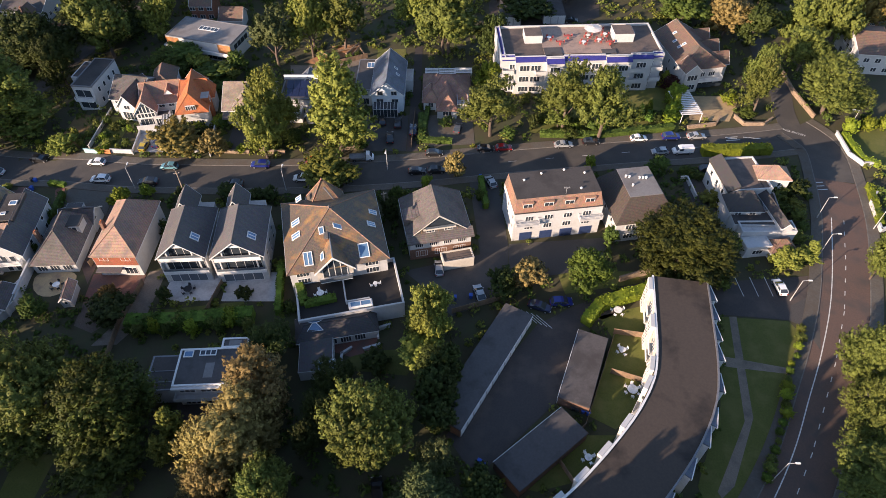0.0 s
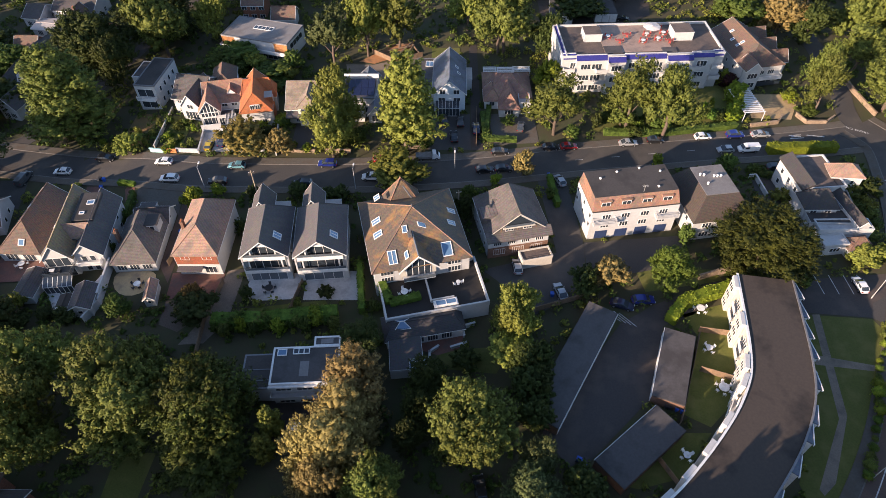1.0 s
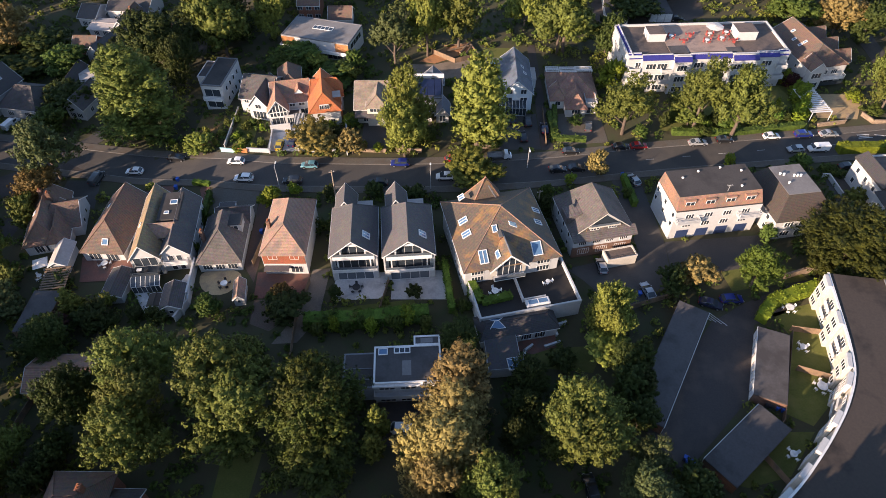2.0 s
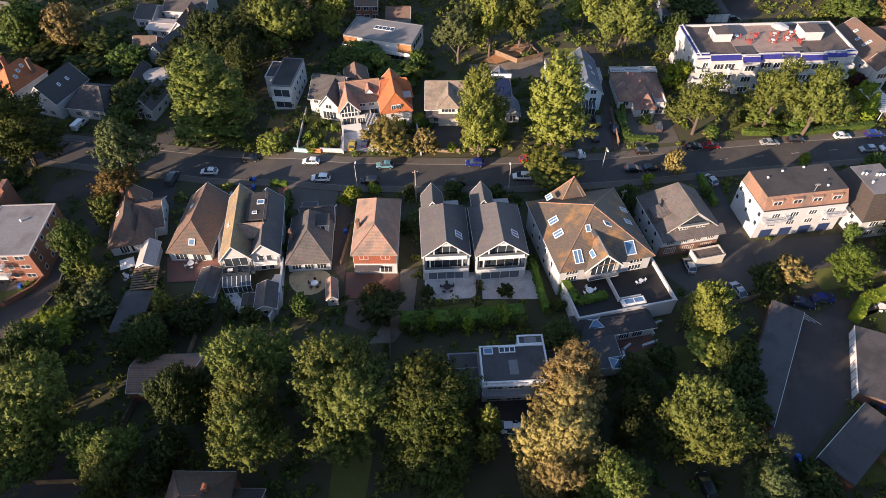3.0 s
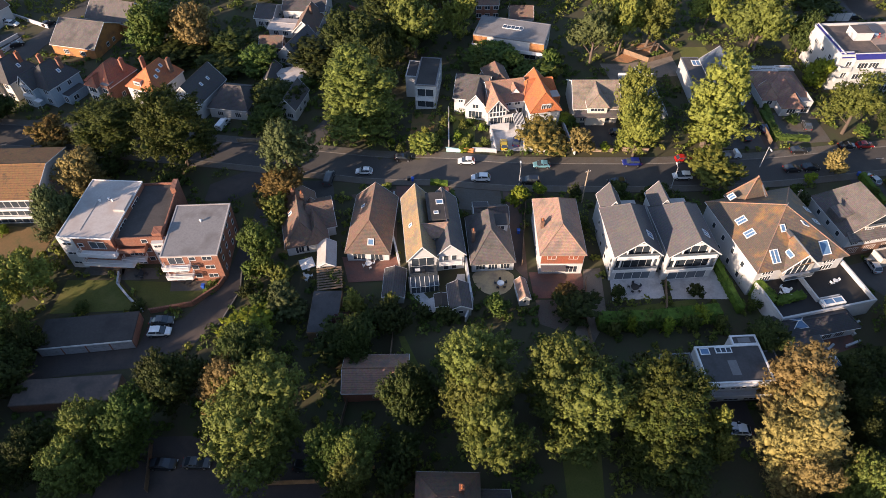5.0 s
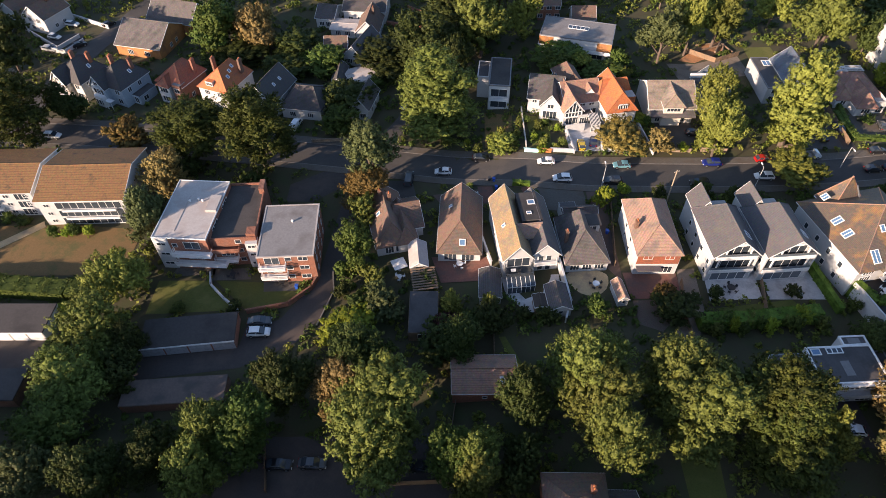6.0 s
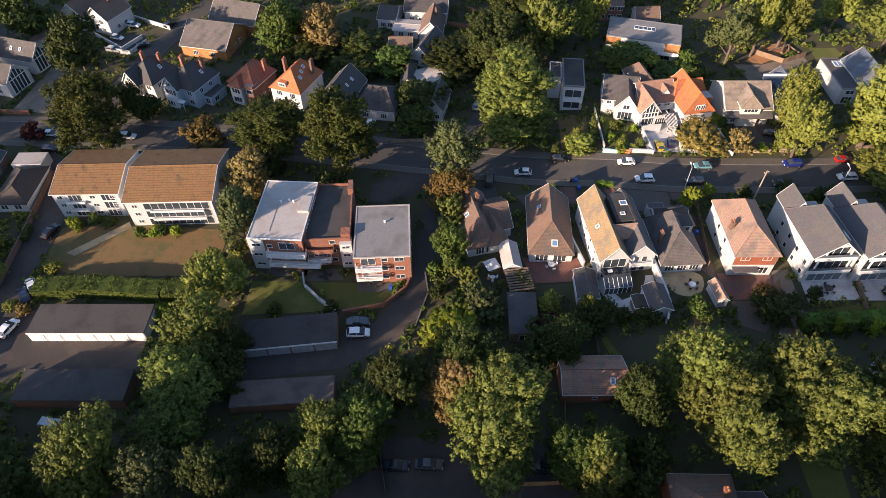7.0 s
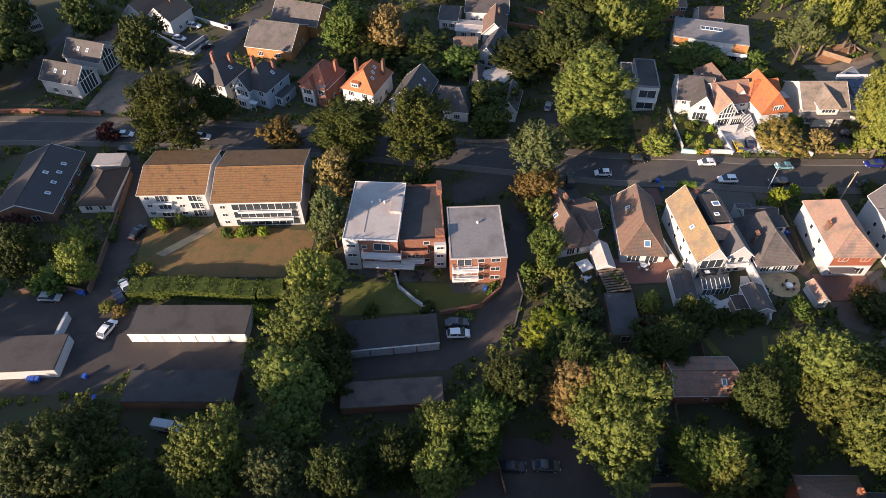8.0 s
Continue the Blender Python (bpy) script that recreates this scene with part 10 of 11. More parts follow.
tree("bush", "leaf_dark", -53.05, 104.7, 3, 2.76, 4)
tree("bush", "leaf_dark", -42.77, 104.01, 3, 2.5, 1)
tree("bush", "leaf_mid", 3.69, 105.33, 2.5, 1.13, 2)
tree("bush", "leaf_dark", -42.58, 76.35, 2.5, 1.95, 3)
tree("bush", "leaf_dark", -57.71, 75.81, 3, 1.73, 4)
tree("bush", "leaf_mid", -32.6, 73, 3, 1.28, 5)
tree("bush", "leaf_dark", -15.9, 61.28, 4, 2.97, 6)
tree("bush", "leaf_dark", -20.81, 60.33, 3, 2.17, 7)
tree("bush", "leaf_dark", -62.89, 93.45, 3, 1.68, 8)
tree("bush", "leaf_dark", -62.58, 104.01, 3, 1.77, 9)
tree("bush", "leaf_dark", -46.3, 103.42, 3, 2.52, 10)
tree("bush", "leaf_mid", -88.38, 96.33, 3, 0.97, 11)
tree("bush", "leaf_mid", -87.43, 86.48, 3, 0.93, 12)
tree("bush", "leaf_yellow", -86.76, 121.96, 1.9, 1.36, 13)
tree("bush", "leaf_mid", -90.35, 131.08, 1.9, 1.06, 14)
tree("bush", "leaf_lime", -82.95, 127.31, 2.2, 0.87, 15)
tree("bush", "leaf_lime", -99.32, 122.5, 2.2, 1.37, 16)
tree("bush", "leaf_yellow", -97.03, 126.69, 2.2, 1.04, 17)
tree("bush", "leaf_dark", -64.72, 125.73, 2.5, 1.95, 18)
tree("bush", "leaf_mid", -60.38, 130.41, 2.5, 1.42, 19)
tree("bush", "leaf_lime", -67.46, 133.13, 1.8, 2.31, 20)
tree("bush", "leaf_mid", -47.04, 121.65, 2.5, 1.92, 21)
tree("bush", "leaf_yellow", -42.64, 124.72, 3, 2.22, 22)
tree("bush", "leaf_dark", -113.36, 79.14, 3, 2.27, 23)
tree("bush", "leaf_dark", -104.53, 69.18, 3.5, 2.78, 24)
tree("bush", "leaf_dark", -94.97, 70.26, 2.5, 1.93, 25)
tree("bush", "leaf_dark", -90.03, 69.92, 3, 2.13, 26)
tree("bush", "leaf_dark", -126.35, 72.87, 4, 2.84, 27)
tree("bush", "leaf_blue", -122.79, 75.7, 4, 2.66, 28)
tree("bush", "leaf_olive", -127.81, 82.47, 5, 2.06, 29)
tree("bush", "leaf_mid", -46.69, 122.96, 3, 3.41, 30)
tree("bush", "leaf_mid", -41.61, 125.29, 3, 2.48, 31)
tree("bush", "leaf_mid", -24.77, 123, 2, 1.91, 32)
tree("bush", "leaf_yellow", 16.12, 142.41, 2.5, 1.78, 33)
tree("bush", "leaf_yellow", 21.67, 146.64, 2.2, 1.36, 34)
tree("bush", "leaf_dark", 26.41, 128.6, 2, 2.24, 35)
tree("bush", "leaf_mid", 11.05, 128.25, 2, 2.24, 36)
tree("bush", "leaf_dark", -170.54, 111.98, 4, 3.19, 37)
tree("bush", "leaf_dark", -154.36, 108.55, 3.5, 2.88, 38)
tree("bush", "leaf_dark", -150.32, 72.46, 2, 1.75, 39)
tree("bush", "leaf_lime", -61.63, 131.22, 2, 2.87, 40)
tree("bush", "leaf_yellow", -68.69, 131.11, 2, 2.3, 41)
tree("broad", "leaf_mid", -170.3, 200.02, 13.38, 4.38, 0)
tree("broad", "leaf_olive", -107.4, 231.8, 15.8, 5.34, 4)
tree("broad", "leaf_dark", -123.11, 226.41, 15.96, 5.38, 0)
tree("broad", "leaf_mid", 54.99, 227.46, 15.8, 5.27, 2)
tree("broad", "leaf_dark", -21.75, 224.54, 16.13, 5.27, 4)
tree("broad", "leaf_mid", -131.79, 211.13, 12.49, 4.47, 0)
tree("broad", "leaf_dark", 98.94, 227.9, 16.65, 5.34, 2)
tree("broad", "leaf_mid", -42.5, 230.41, 16.09, 5.68, 4)
tree("broad", "leaf_dark", -150.48, 213.6, 12.4, 4.77, 0)
tree("broad", "leaf_dark", -229.19, 214.04, 16.98, 6.39, 1)
tree("broad", "leaf_mid", 118.97, 203.63, 13.48, 5, 3)
tree("broad", "leaf_dark", 23.84, 208.51, 14.35, 4.71, 0)
tree("broad", "leaf_mid", 9.1, 206.82, 14.49, 4.78, 1)
tree("broad", "leaf_olive", -149.45, 197, 13.14, 5.15, 2)
tree("broad", "leaf_dark", 19.25, 233.43, 11.11, 3.84, 1)
tree("broad", "leaf_olive", 34.59, 212.01, 16.66, 5.72, 1)
tree("broad", "leaf_mid", 79.75, 207.39, 12.5, 4.33, 0)
tree("broad", "leaf_dark", -121.94, 213.74, 13.19, 5.27, 4)
tree("broad", "leaf_mid", -223.1, 234.29, 13.54, 4.46, 0)
tree("broad", "leaf_mid", -239, 202.58, 15.06, 5.55, 4)
tree("broad", "leaf_olive", -73.55, 205.71, 16.99, 6.57, 2)
tree("broad", "leaf_dark", 115.31, 214.63, 12.45, 4.47, 1)
tree("broad", "leaf_mid", -99.94, 205.69, 16.34, 5.88, 0)
tree("broad", "leaf_mid", -246.01, 205.88, 14.15, 5, 2)
tree("broad", "leaf_olive", -206.15, 198, 16.57, 6.61, 3)
tree("broad", "leaf_olive", 105.85, 221.47, 16.23, 5.83, 0)
tree("broad", "leaf_mid", -96.56, 232.27, 14.43, 5.01, 5)
tree("broad", "leaf_dark", -80.93, 231.13, 12.89, 4.67, 5)
tree("broad", "leaf_dark", 44.53, 227.24, 13.03, 5.17, 0)
tree("broad", "leaf_mid", 66.27, 206.92, 14.77, 4.78, 4)
tree("broad", "leaf_olive", -211.5, 233.77, 15, 5.85, 5)
tree("broad", "leaf_dark", -18.63, 218.2, 15.48, 5.22, 0)
tree("broad", "leaf_dark", -179.75, 202.11, 14.66, 4.83, 3)
tree("broad", "leaf_mid", 73.59, 217.47, 16.27, 5.42, 4)
# unseen trees left of the view, added to shade the yards and houses
tree("broad", "leaf_mid", -263, 44, 21.2, 8.2, 1)
tree("broad", "leaf_olive", -270, 57, 22.4, 8.2, 2)
tree("broad", "leaf_dark", -276, 71, 20, 8.2, 3)
tree("broad", "leaf_mid", -282, 86, 21.2, 8.2, 4)
tree("broad", "leaf_olive", -289, 101, 22.4, 8.2, 5)
tree("broad", "leaf_dark", -296, 116, 20, 8.2, 6)
tree("broad", "leaf_mid", -302, 131, 21.2, 8.2, 7)
tree("broad", "leaf_olive", -309, 146, 22.4, 8.2, 8)
tree("broad", "leaf_dark", -316, 160, 20, 8.2, 9)
tree("broad", "leaf_mid", -283, 60, 21.2, 8.2, 10)
tree("broad", "leaf_olive", -298, 92, 22.4, 8.2, 11)
tree("broad", "leaf_dark", -318, 128, 20, 8.2, 12)
# unseen tree row south of the view, added to shade the near gardens
tree("broad", "leaf_dark", -272.0, 16.4, 15.4, 5.8, 0)
tree("broad", "leaf_mid", -264.9, 15.4, 16.6, 6.5, 1)
tree("broad", "leaf_olive", -255.2, 19.6, 15.9, 6.0, 2)
tree("broad", "leaf_dark", -247.6, 16.0, 15.4, 5.5, 3)
tree("broad", "leaf_mid", -237.4, 20.0, 18.2, 6.3, 4)
tree("broad", "leaf_olive", -230.1, 16.9, 17.5, 6.2, 5)
tree("broad", "leaf_dark", -220.2, 20.3, 15.3, 6.0, 6)
tree("broad", "leaf_mid", -211.0, 18.0, 15.7, 5.9, 0)
tree("broad", "leaf_olive", -204.1, 20.6, 18.5, 6.0, 1)
tree("broad", "leaf_dark", -196.4, 20.5, 17.3, 6.4, 2)
tree("broad", "leaf_mid", -186.5, 18.1, 16.7, 6.0, 3)
tree("broad", "leaf_olive", -178.3, 16.0, 16.2, 6.3, 4)
tree("broad", "leaf_dark", -171.6, 15.3, 17.5, 5.6, 5)
tree("broad", "leaf_mid", -163.0, 17.8, 16.4, 6.6, 6)
tree("broad", "leaf_olive", -155.7, 17.5, 15.8, 6.1, 0)
tree("broad", "leaf_dark", -148.1, 17.1, 18.0, 5.6, 1)
tree("broad", "leaf_mid", -139.4, 20.4, 15.4, 5.3, 2)
tree("broad", "leaf_olive", -132.0, 19.6, 17.5, 5.5, 3)
tree("broad", "leaf_dark", -124.1, 16.1, 16.8, 5.3, 4)
tree("broad", "leaf_mid", -114.8, 20.4, 18.8, 6.2, 5)
tree("broad", "leaf_olive", -104.5, 15.1, 16.2, 6.6, 6)
tree("broad", "leaf_dark", -94.9, 17.5, 18.8, 6.1, 0)
tree("broad", "leaf_mid", -85.1, 16.8, 15.8, 5.8, 1)
tree("broad", "leaf_olive", -78.1, 17.3, 18.8, 5.7, 2)
tree("broad", "leaf_dark", -71.6, 15.3, 15.7, 6.3, 3)
tree("broad", "leaf_mid", -63.6, 16.7, 15.4, 6.6, 4)
tree("broad", "leaf_olive", -55.4, 16.2, 15.2, 5.3, 5)
tree("broad", "leaf_dark", -48.2, 19.1, 15.6, 5.3, 6)
tree("broad", "leaf_mid", -39.8, 16.5, 19.0, 5.4, 0)
tree("broad", "leaf_olive", -31.1, 19.6, 16.6, 6.6, 1)
tree("broad", "leaf_dark", -22.7, 16.5, 16.6, 5.3, 2)
tree("broad", "leaf_mid", -14.6, 16.5, 18.6, 6.4, 3)
tree("broad", "leaf_olive", -6.1, 15.2, 16.0, 5.5, 4)
tree("broad", "leaf_dark", 1.3, 16.4, 18.5, 5.4, 5)
tree("broad", "leaf_mid", 8.0, 20.6, 17.3, 6.6, 6)
tree("broad", "leaf_olive", 16.1, 20.4, 17.6, 6.3, 0)
tree("broad", "leaf_dark", 25.6, 18.0, 15.4, 5.5, 1)
tree("broad", "leaf_mid", 35.6, 20.4, 18.7, 5.7, 2)
tree("broad", "leaf_olive", 44.7, 19.8, 17.6, 6.3, 3)
tree("broad", "leaf_dark", 53.3, 18.9, 17.7, 5.6, 4)
for x, y, r, hh in ((95.6, 131.4, 1.95, 4.2), (100.2, 132.2, 1.9, 4.2), (104.6, 133.0, 1.8, 4.0)):
    tree("ball", "leaf_lime", x, y, hh, r, 3)
for x, y, r, hh in ((53.4, 137.4, 2.3, 6.6), (54.4, 142.6, 2.1, 5.6), (55.2, 146.4, 1.9, 4.4), (54.2, 151.6, 2.1, 4.4), (47.5, 138.6, 1.3, 4.2)):
    tree("cone", "leaf_lime", x, y, hh, r, 2)
edge = [(62.6, 71.0), (59.6, 65.2), (56.7, 60.4), (52.9, 52.0), (46.4, 41.0)]
balls = random.Random(5)
for (x0, y0), (x1, y1) in zip(edge, edge[1:]):
    n = int(math.hypot(x1 - x0, y1 - y0) / 1.75)
    for i in range(n):
        r = balls.uniform(0.6, 1.15)
        tree("ball", ("leaf_lime", "leaf_hedge", "leaf_olive")[balls.randrange(3)], x0 + (x1 - x0) * i / n + balls.uniform(-.3, .3), y0 + (y1 - y0) * i / n, r * balls.uniform(1.5, 1.9), r, i)
# dark trees added here to throw shade over the grass to their right
for x, y, hh in ((-276, 138, 14), (-277, 149, 15), (-275, 161, 15), (-278, 172, 14)):
    tree("broad", "leaf_dark", x, y, hh, 5.6, int(hh + y))
shrubs = random.Random(8)
for i in range(16):
    tree("bush", ("leaf_dark", "leaf_mid", "leaf_hedge")[i % 3], 17.5 + i * 2.1, 130.6 + shrubs.uniform(0, 5.5), shrubs.uniform(2.2, 3.6), shrubs.uniform(1.5, 2.4), i)
hedge([(22.79, 71.43), (26.01, 75.46), (35.94, 79.41)], 2.2, 2.4, "leaf_lime", "sunlit clipped yellow-green hedge by the flats", 3)
hedge([(57.1, 122.44), (73.57, 123.24)], 2.4, 2.2, "leaf_lime", "clipped roadside hedge with yellowing leaves", 4)
hedge([(18.86, 128.6), (33.53, 128.48), (52.45, 132.1)], 1.6, 1.4, "leaf_mid", "low clipped hedge along the pavement", 5)
hedge([(-11.01, 136.12), (-10.52, 125.69), (-2.86, 125.2)], 1.4, 1.2, "leaf_mid", "low clipped hedge round the drive", 6)
hedge([(93.93, 130.29), (94.73, 120.55), (97.86, 118.57)], 1.4, 1.3, "leaf_lime", "clipped hedge behind a white wall", 7)
hedge([(92.24, 111.52), (89.28, 98.84)], 1.4, 1.3, "leaf_lime", "clipped hedge behind a white wall", 8)
hedge([(-210.06, 75.55), (-199.47, 76.48), (-184.32, 75.34), (-179.37, 76.16)], 4.0, 2.6, "leaf_mid", "wide overgrown hedge behind the garages", 9)
hedge([(-62.46, 69.02), (-51.81, 69.63), (-39.34, 71.46)], 2.6, 2.6, "leaf_hedge", "tall fresh green hedge across the gardens", 10)
hedge([(-36.68, 84.23), (-34.93, 72.21)], 1.2, 2.0, "leaf_hedge", "narrow hedge between the houses", 11)
hedge([(-32.43, 79.69), (-29.49, 72.19), (-23.81, 73.92)], 1.6, 4.4, "leaf_hedge", "leafy screen along the roof terrace", 12)
hedge([(-94.89, 107.88), (-90.9, 107.43)], 1.2, 1.2, "leaf_hedge", "low clipped green front hedge", 13)
hedge([(-89.92, 104.19), (-88.93, 94.39)], 1.0, 1.6, "leaf_mid", "narrow hedge beside the drive", 14)
hedge([(3.84, 111.45), (4.94, 102.14)], 1.2, 1.8, "leaf_hedge", "clipped hedge beside the drive", 15)
hedge([(-9.19, 139.19), (-10.52, 125.05)], 1.2, 1.3, "leaf_mid", "low hedge beside the drive", 16)
hedge([(-219.32, 89.3), (-220.31, 93.52)], 1.5, 1.4, "leaf_dark", "clipped dark green garden hedge", 17)
wall_run([(92.43, 130.71), (92.22, 122.59), (94.04, 118.89), (96.7, 118.95)], 1.1, 0.35, "render_white", "white rendered garden wall at the corner")
wall_run([(92.68, 108.7), (90.22, 105.88), (88.66, 97.14), (93.53, 98.94)], 1.1, 0.35, "render_white", "white rendered garden wall at the entrance")
wall_run([(88.2, 166.0), (87.9, 148.0), (89.3, 137.4)], 1.2, 0.4, "stone_wall", "sunlit orange stone wall along the side road")
wall_run([(56, 132.18), (63.47, 133.75), (65.11, 136.16)], 1.0, 0.35, "stone_wall", "sunlit stone front wall")
wall_run([(69.13, 137.21), (70.61, 133.91), (75.61, 134.02), (78.3, 136.21)], 1.0, 0.35, "stone_wall", "sunlit stone front wall")
wall_run([(30.87, 82.14), (35.07, 83.7), (42.06, 84.75), (46.43, 84.11)], 1.5, 0.35, "stone_wall", "curved stone yard wall")
wall_run([(-148.1, 71.48), (-140.4, 73.41), (-136.38, 77.73), (-135.33, 81.43)], 1.2, 0.3, "brick", "curved brick wall beside the drive")
wall_run([(-157.63, 80.99), (-156.83, 78.05), (-153.22, 74.55), (-149.76, 71.72)], 0.9, 0.3, "render_white", "curving white garden wall")
wall_run([(-222.95, 111.36), (-220.63, 94.39), (-218.61, 75.38)], 1.4, 0.25, "brick_brown", "long brick boundary wall beside the drive")
wall_run([(-232.31, 75.11), (-224.82, 76.42), (-219.75, 75.36)], 1.2, 0.25, "brick_brown", "low brick boundary wall")
wall_run([(-132.75, 82.23), (-131.9, 77.1), (-134, 68.83)], 0.35, 0.2, "kerb", "pale kerb along the drive")
wall_run([(-270.32, 135.13), (-258.43, 135.82), (-239.74, 134.85)], 1.2, 0.3, "brick", "red brick front wall")
wall_run([(-143.91, 124.5), (-132.57, 125.37)], 0.9, 0.3, "stone_wall", "low stone front wall")
wall_run([(-91.47, 119.66), (-87.99, 119.17)], 1.0, 0.3, "teal_paint", "pale teal front wall beside the pavement")
wall_run([(-88.03, 119.59), (-84.99, 119.23)], 1.0, 0.3, "orange_paint", "orange rendered front wall beside the pavement")
wall_run([(-85.02, 119.65), (-79.39, 119.34)], 1.0, 0.3, "render_white", "white front wall beside the pavement")
wall_run([(-72.7, 119.9), (-63.68, 119.65)], 1.0, 0.3, "render_white", "white front wall beside the pavement")
wall_run([(-58.34, 120.18), (-51.54, 119.89)], 1.0, 0.3, "stone_wall", "pale stone front wall beside the pavement")
wall_run([(-49.05, 120.37), (-42.95, 120.06)], 1.0, 0.3, "stone_wall", "pale stone front wall beside the pavement")
wall_run([(-79.5, 118.91), (-80.71, 129.35)], 1.0, 0.25, "render_white", "white garden wall beside the steps")
wall_run([(-90.91, 120.93), (-91.24, 136.49)], 1.0, 0.2, "render_cream", "pale rendered garden side wall")
wall_run([(-72.71, 120.54), (-72.48, 131.87)], 1.2, 0.25, "render_white", "white rendered wall beside drive")
wall_run([(-60.72, 118.64), (-62.81, 133.25)], 1.2, 0.25, "render_white", "pale rendered wall beside drive")
wall_run([(-30.17, 121.32), (-24.84, 122.73)], 0.9, 0.3, "stone_wall", "pale stone front wall")
wall_run([(-100.42, 83.77), (-103.38, 95.39), (-102.95, 104.33)], 1.8, 0.3, "render_white", "white side wall of the plot")
wall_run([(-87, 83.19), (-85.61, 73.17), (-86.94, 69.15)], 1.8, 0.3, "render_white", "tall white rendered garden wall")
wall_run([(-75.5, 83.43), (-74.32, 94.68), (-73.64, 101.72)], 1.6, 0.08, "timber", "weathered timber boundary fence panels", name='fence')
wall_run([(-63.22, 79.24), (-64.35, 69.62), (-63.75, 60.98)], 1.6, 0.08, "timber", "dark timber boundary fence", name='fence')
wall_run([(-47.51, 79.57), (-48.98, 71.26), (-47.69, 68.68)], 1.6, 0.08, "timber", "weathered timber boundary fence panels", name='fence')
wall_run([(-101.84, 76.51), (-100.41, 65.72), (-100.55, 60.83)], 1.6, 0.08, "timber", "dark timber boundary fence", name='fence')
wall_run([(-12.53, 137.31), (-12.74, 123.01)], 1.6, 0.08, "timber", "timber fence beside the lane", name='fence')
wall_run([(27.79, 69.63), (33.89, 68.76)], 1.6, 0.08, "timber", "pale garden fence behind the flats", name='fence')
wall_run([(25.97, 61.17), (31.57, 59.27)], 1.6, 0.08, "timber", "sunlit garden fence behind the flats", name='fence')
wall_run([(27.65, 68.75), (21.66, 54.27), (20.18, 50.84), (9.21, 39.8)], 1.6, 0.08, "timber", "low timber fence behind garages", name='fence')
wall_run([(14.95, 45.18), (17.54, 40.43)], 1.6, 0.08, "timber", "pale timber garden fence panels", name='fence')
wall_run([(-2.16, 73.48), (7.66, 77.09)], 1.6, 0.08, "timber", "timber fence behind the yard", name='fence')
wall_run([(-107.13, 54.85), (-108.82, 40.74)], 1.6, 0.08, "timber", "garden fence beside the court", name='fence')
wall_run([(-108.92, 40.28), (-101.34, 41.08)], 1.6, 0.08, "timber", "garden fence beside the court", name='fence')
wall_run([(-118.19, 38.3), (-107.92, 38.92)], 1.6, 0.08, "timber", "timber fence in the court", name='fence')
wall_run([(-136.96, 36.79), (-138.76, 44.75)], 1.6, 0.08, "timber", "pale timber fence beside the court", name='fence')
car("hatch", "black", -101.91, 117.51, 0)
car("hatch", "white", -86.67, 115.2, 180)
car("suv", "white", -83.41, 109.27, 180)
car("suv", "black", -72.05, 108.56, 180)
car("hatch", "teal", -69.01, 114.17, 180)
car("suv", "blue", -47.8, 115.26, 180)
car("suv", "black", -52.34, 108.23, 180)
car("hatch", "red", -35.27, 116.98, 5)
car("suv", "white", -36.99, 110.72, 180)
car("hatch", "black", -7.14, 120.55, 5)
car("hatch", "black", -10.87, 113.87, 5)
car("hatch", "black", -6.41, 114.37, 5)
car("hatch", "black", 5.22, 122.54, 5)
car("hatch", "red", 9.6, 122.86, 5)
car("saloon", "silver", 24.21, 124.49, 5)
car("hatch", "black", 30.95, 125.74, 5)
car("hatch", "white", 42.93, 127.34, 5)
car("suv", "blue", 50.99, 128.19, 5)
car("saloon", "silver", 57.31, 128.56, 5)
car("van", "white", 52.65, 122.75, 185)
car("hatch", "silver", 47.16, 122.42, 185)
car("hatch", "white", -110.88, 113.28, 180)
car("hatch", "black", -20.74, 133.03, 100, "on a driveway")
car("suv", "black", -16.66, 132.18, 92, "on a driveway")
car("saloon", "black", -18.18, 126.18, 95, "on a driveway")
car("saloon", "navy", -12.66, 129.48, 92, "in a narrow lane")
car("hatch", "grey", -1.53, 130.42, 80, "on a driveway")
car("hatch", "silver", -4.93, 84.27, 95, "beside the house")
car("saloon", "silver", 3.15, 77.97, 105, "in the rear yard")
car("hatch", "white", 61.98, 81, 95, "in a marked bay")
car("suv", "blue", 18.75, 76.26, 5, "in the garage yard")
car("saloon", "navy", 14.55, 75.21, -20, "in the garage yard")
car("van", "grey", -118.84, 110.48, 85, "on a front drive")
car("van", "white", -149.05, 130.8, 75, "on the side lane")
car("saloon", "grey", -145.01, 69.3, 5, "beside the garages")
car("suv", "white", -144.67, 66.7, 4, "beside the garages")
car("suv", "silver", -225.81, 73.69, 0, "in the garage yard")
car("suv", "white", -211.39, 66.37, 75, "in the garage yard")
car("hatch", "white", -211.98, 77.13, 130, "beside the hedge")
car("saloon", "navy", -212.22, 74.38, 130, "beside the hedge")
car("suv", "black", -214.64, 91.75, 75, "on the side drive")
car("van", "silver", -193.56, 46.76, -8, "on the dark grass")
car("suv", "white", -210.06, 125.26, 0, "parked at the kerb")
car("hatch", "white", -229.88, 126.1, 0, "parked at the kerb")
car("suv", "white", -228.47, 181.1, -10, "on a front drive")
car("hatch", "white", -230.77, 173.52, -15, "on a front drive")
car("suv", "silver", -229.06, 166.37, -12, "on a front drive")
car("hatch", "black", -221.17, 169.04, 40, "in the side street")
car("hatch", "black", -217.01, 181.59, 50, "in the side street")
car("hatch", "silver", -121.5, 139.99, 75, "in the lane")
car("hatch", "white", -128.88, 168.33, -10, "beside the bungalow")
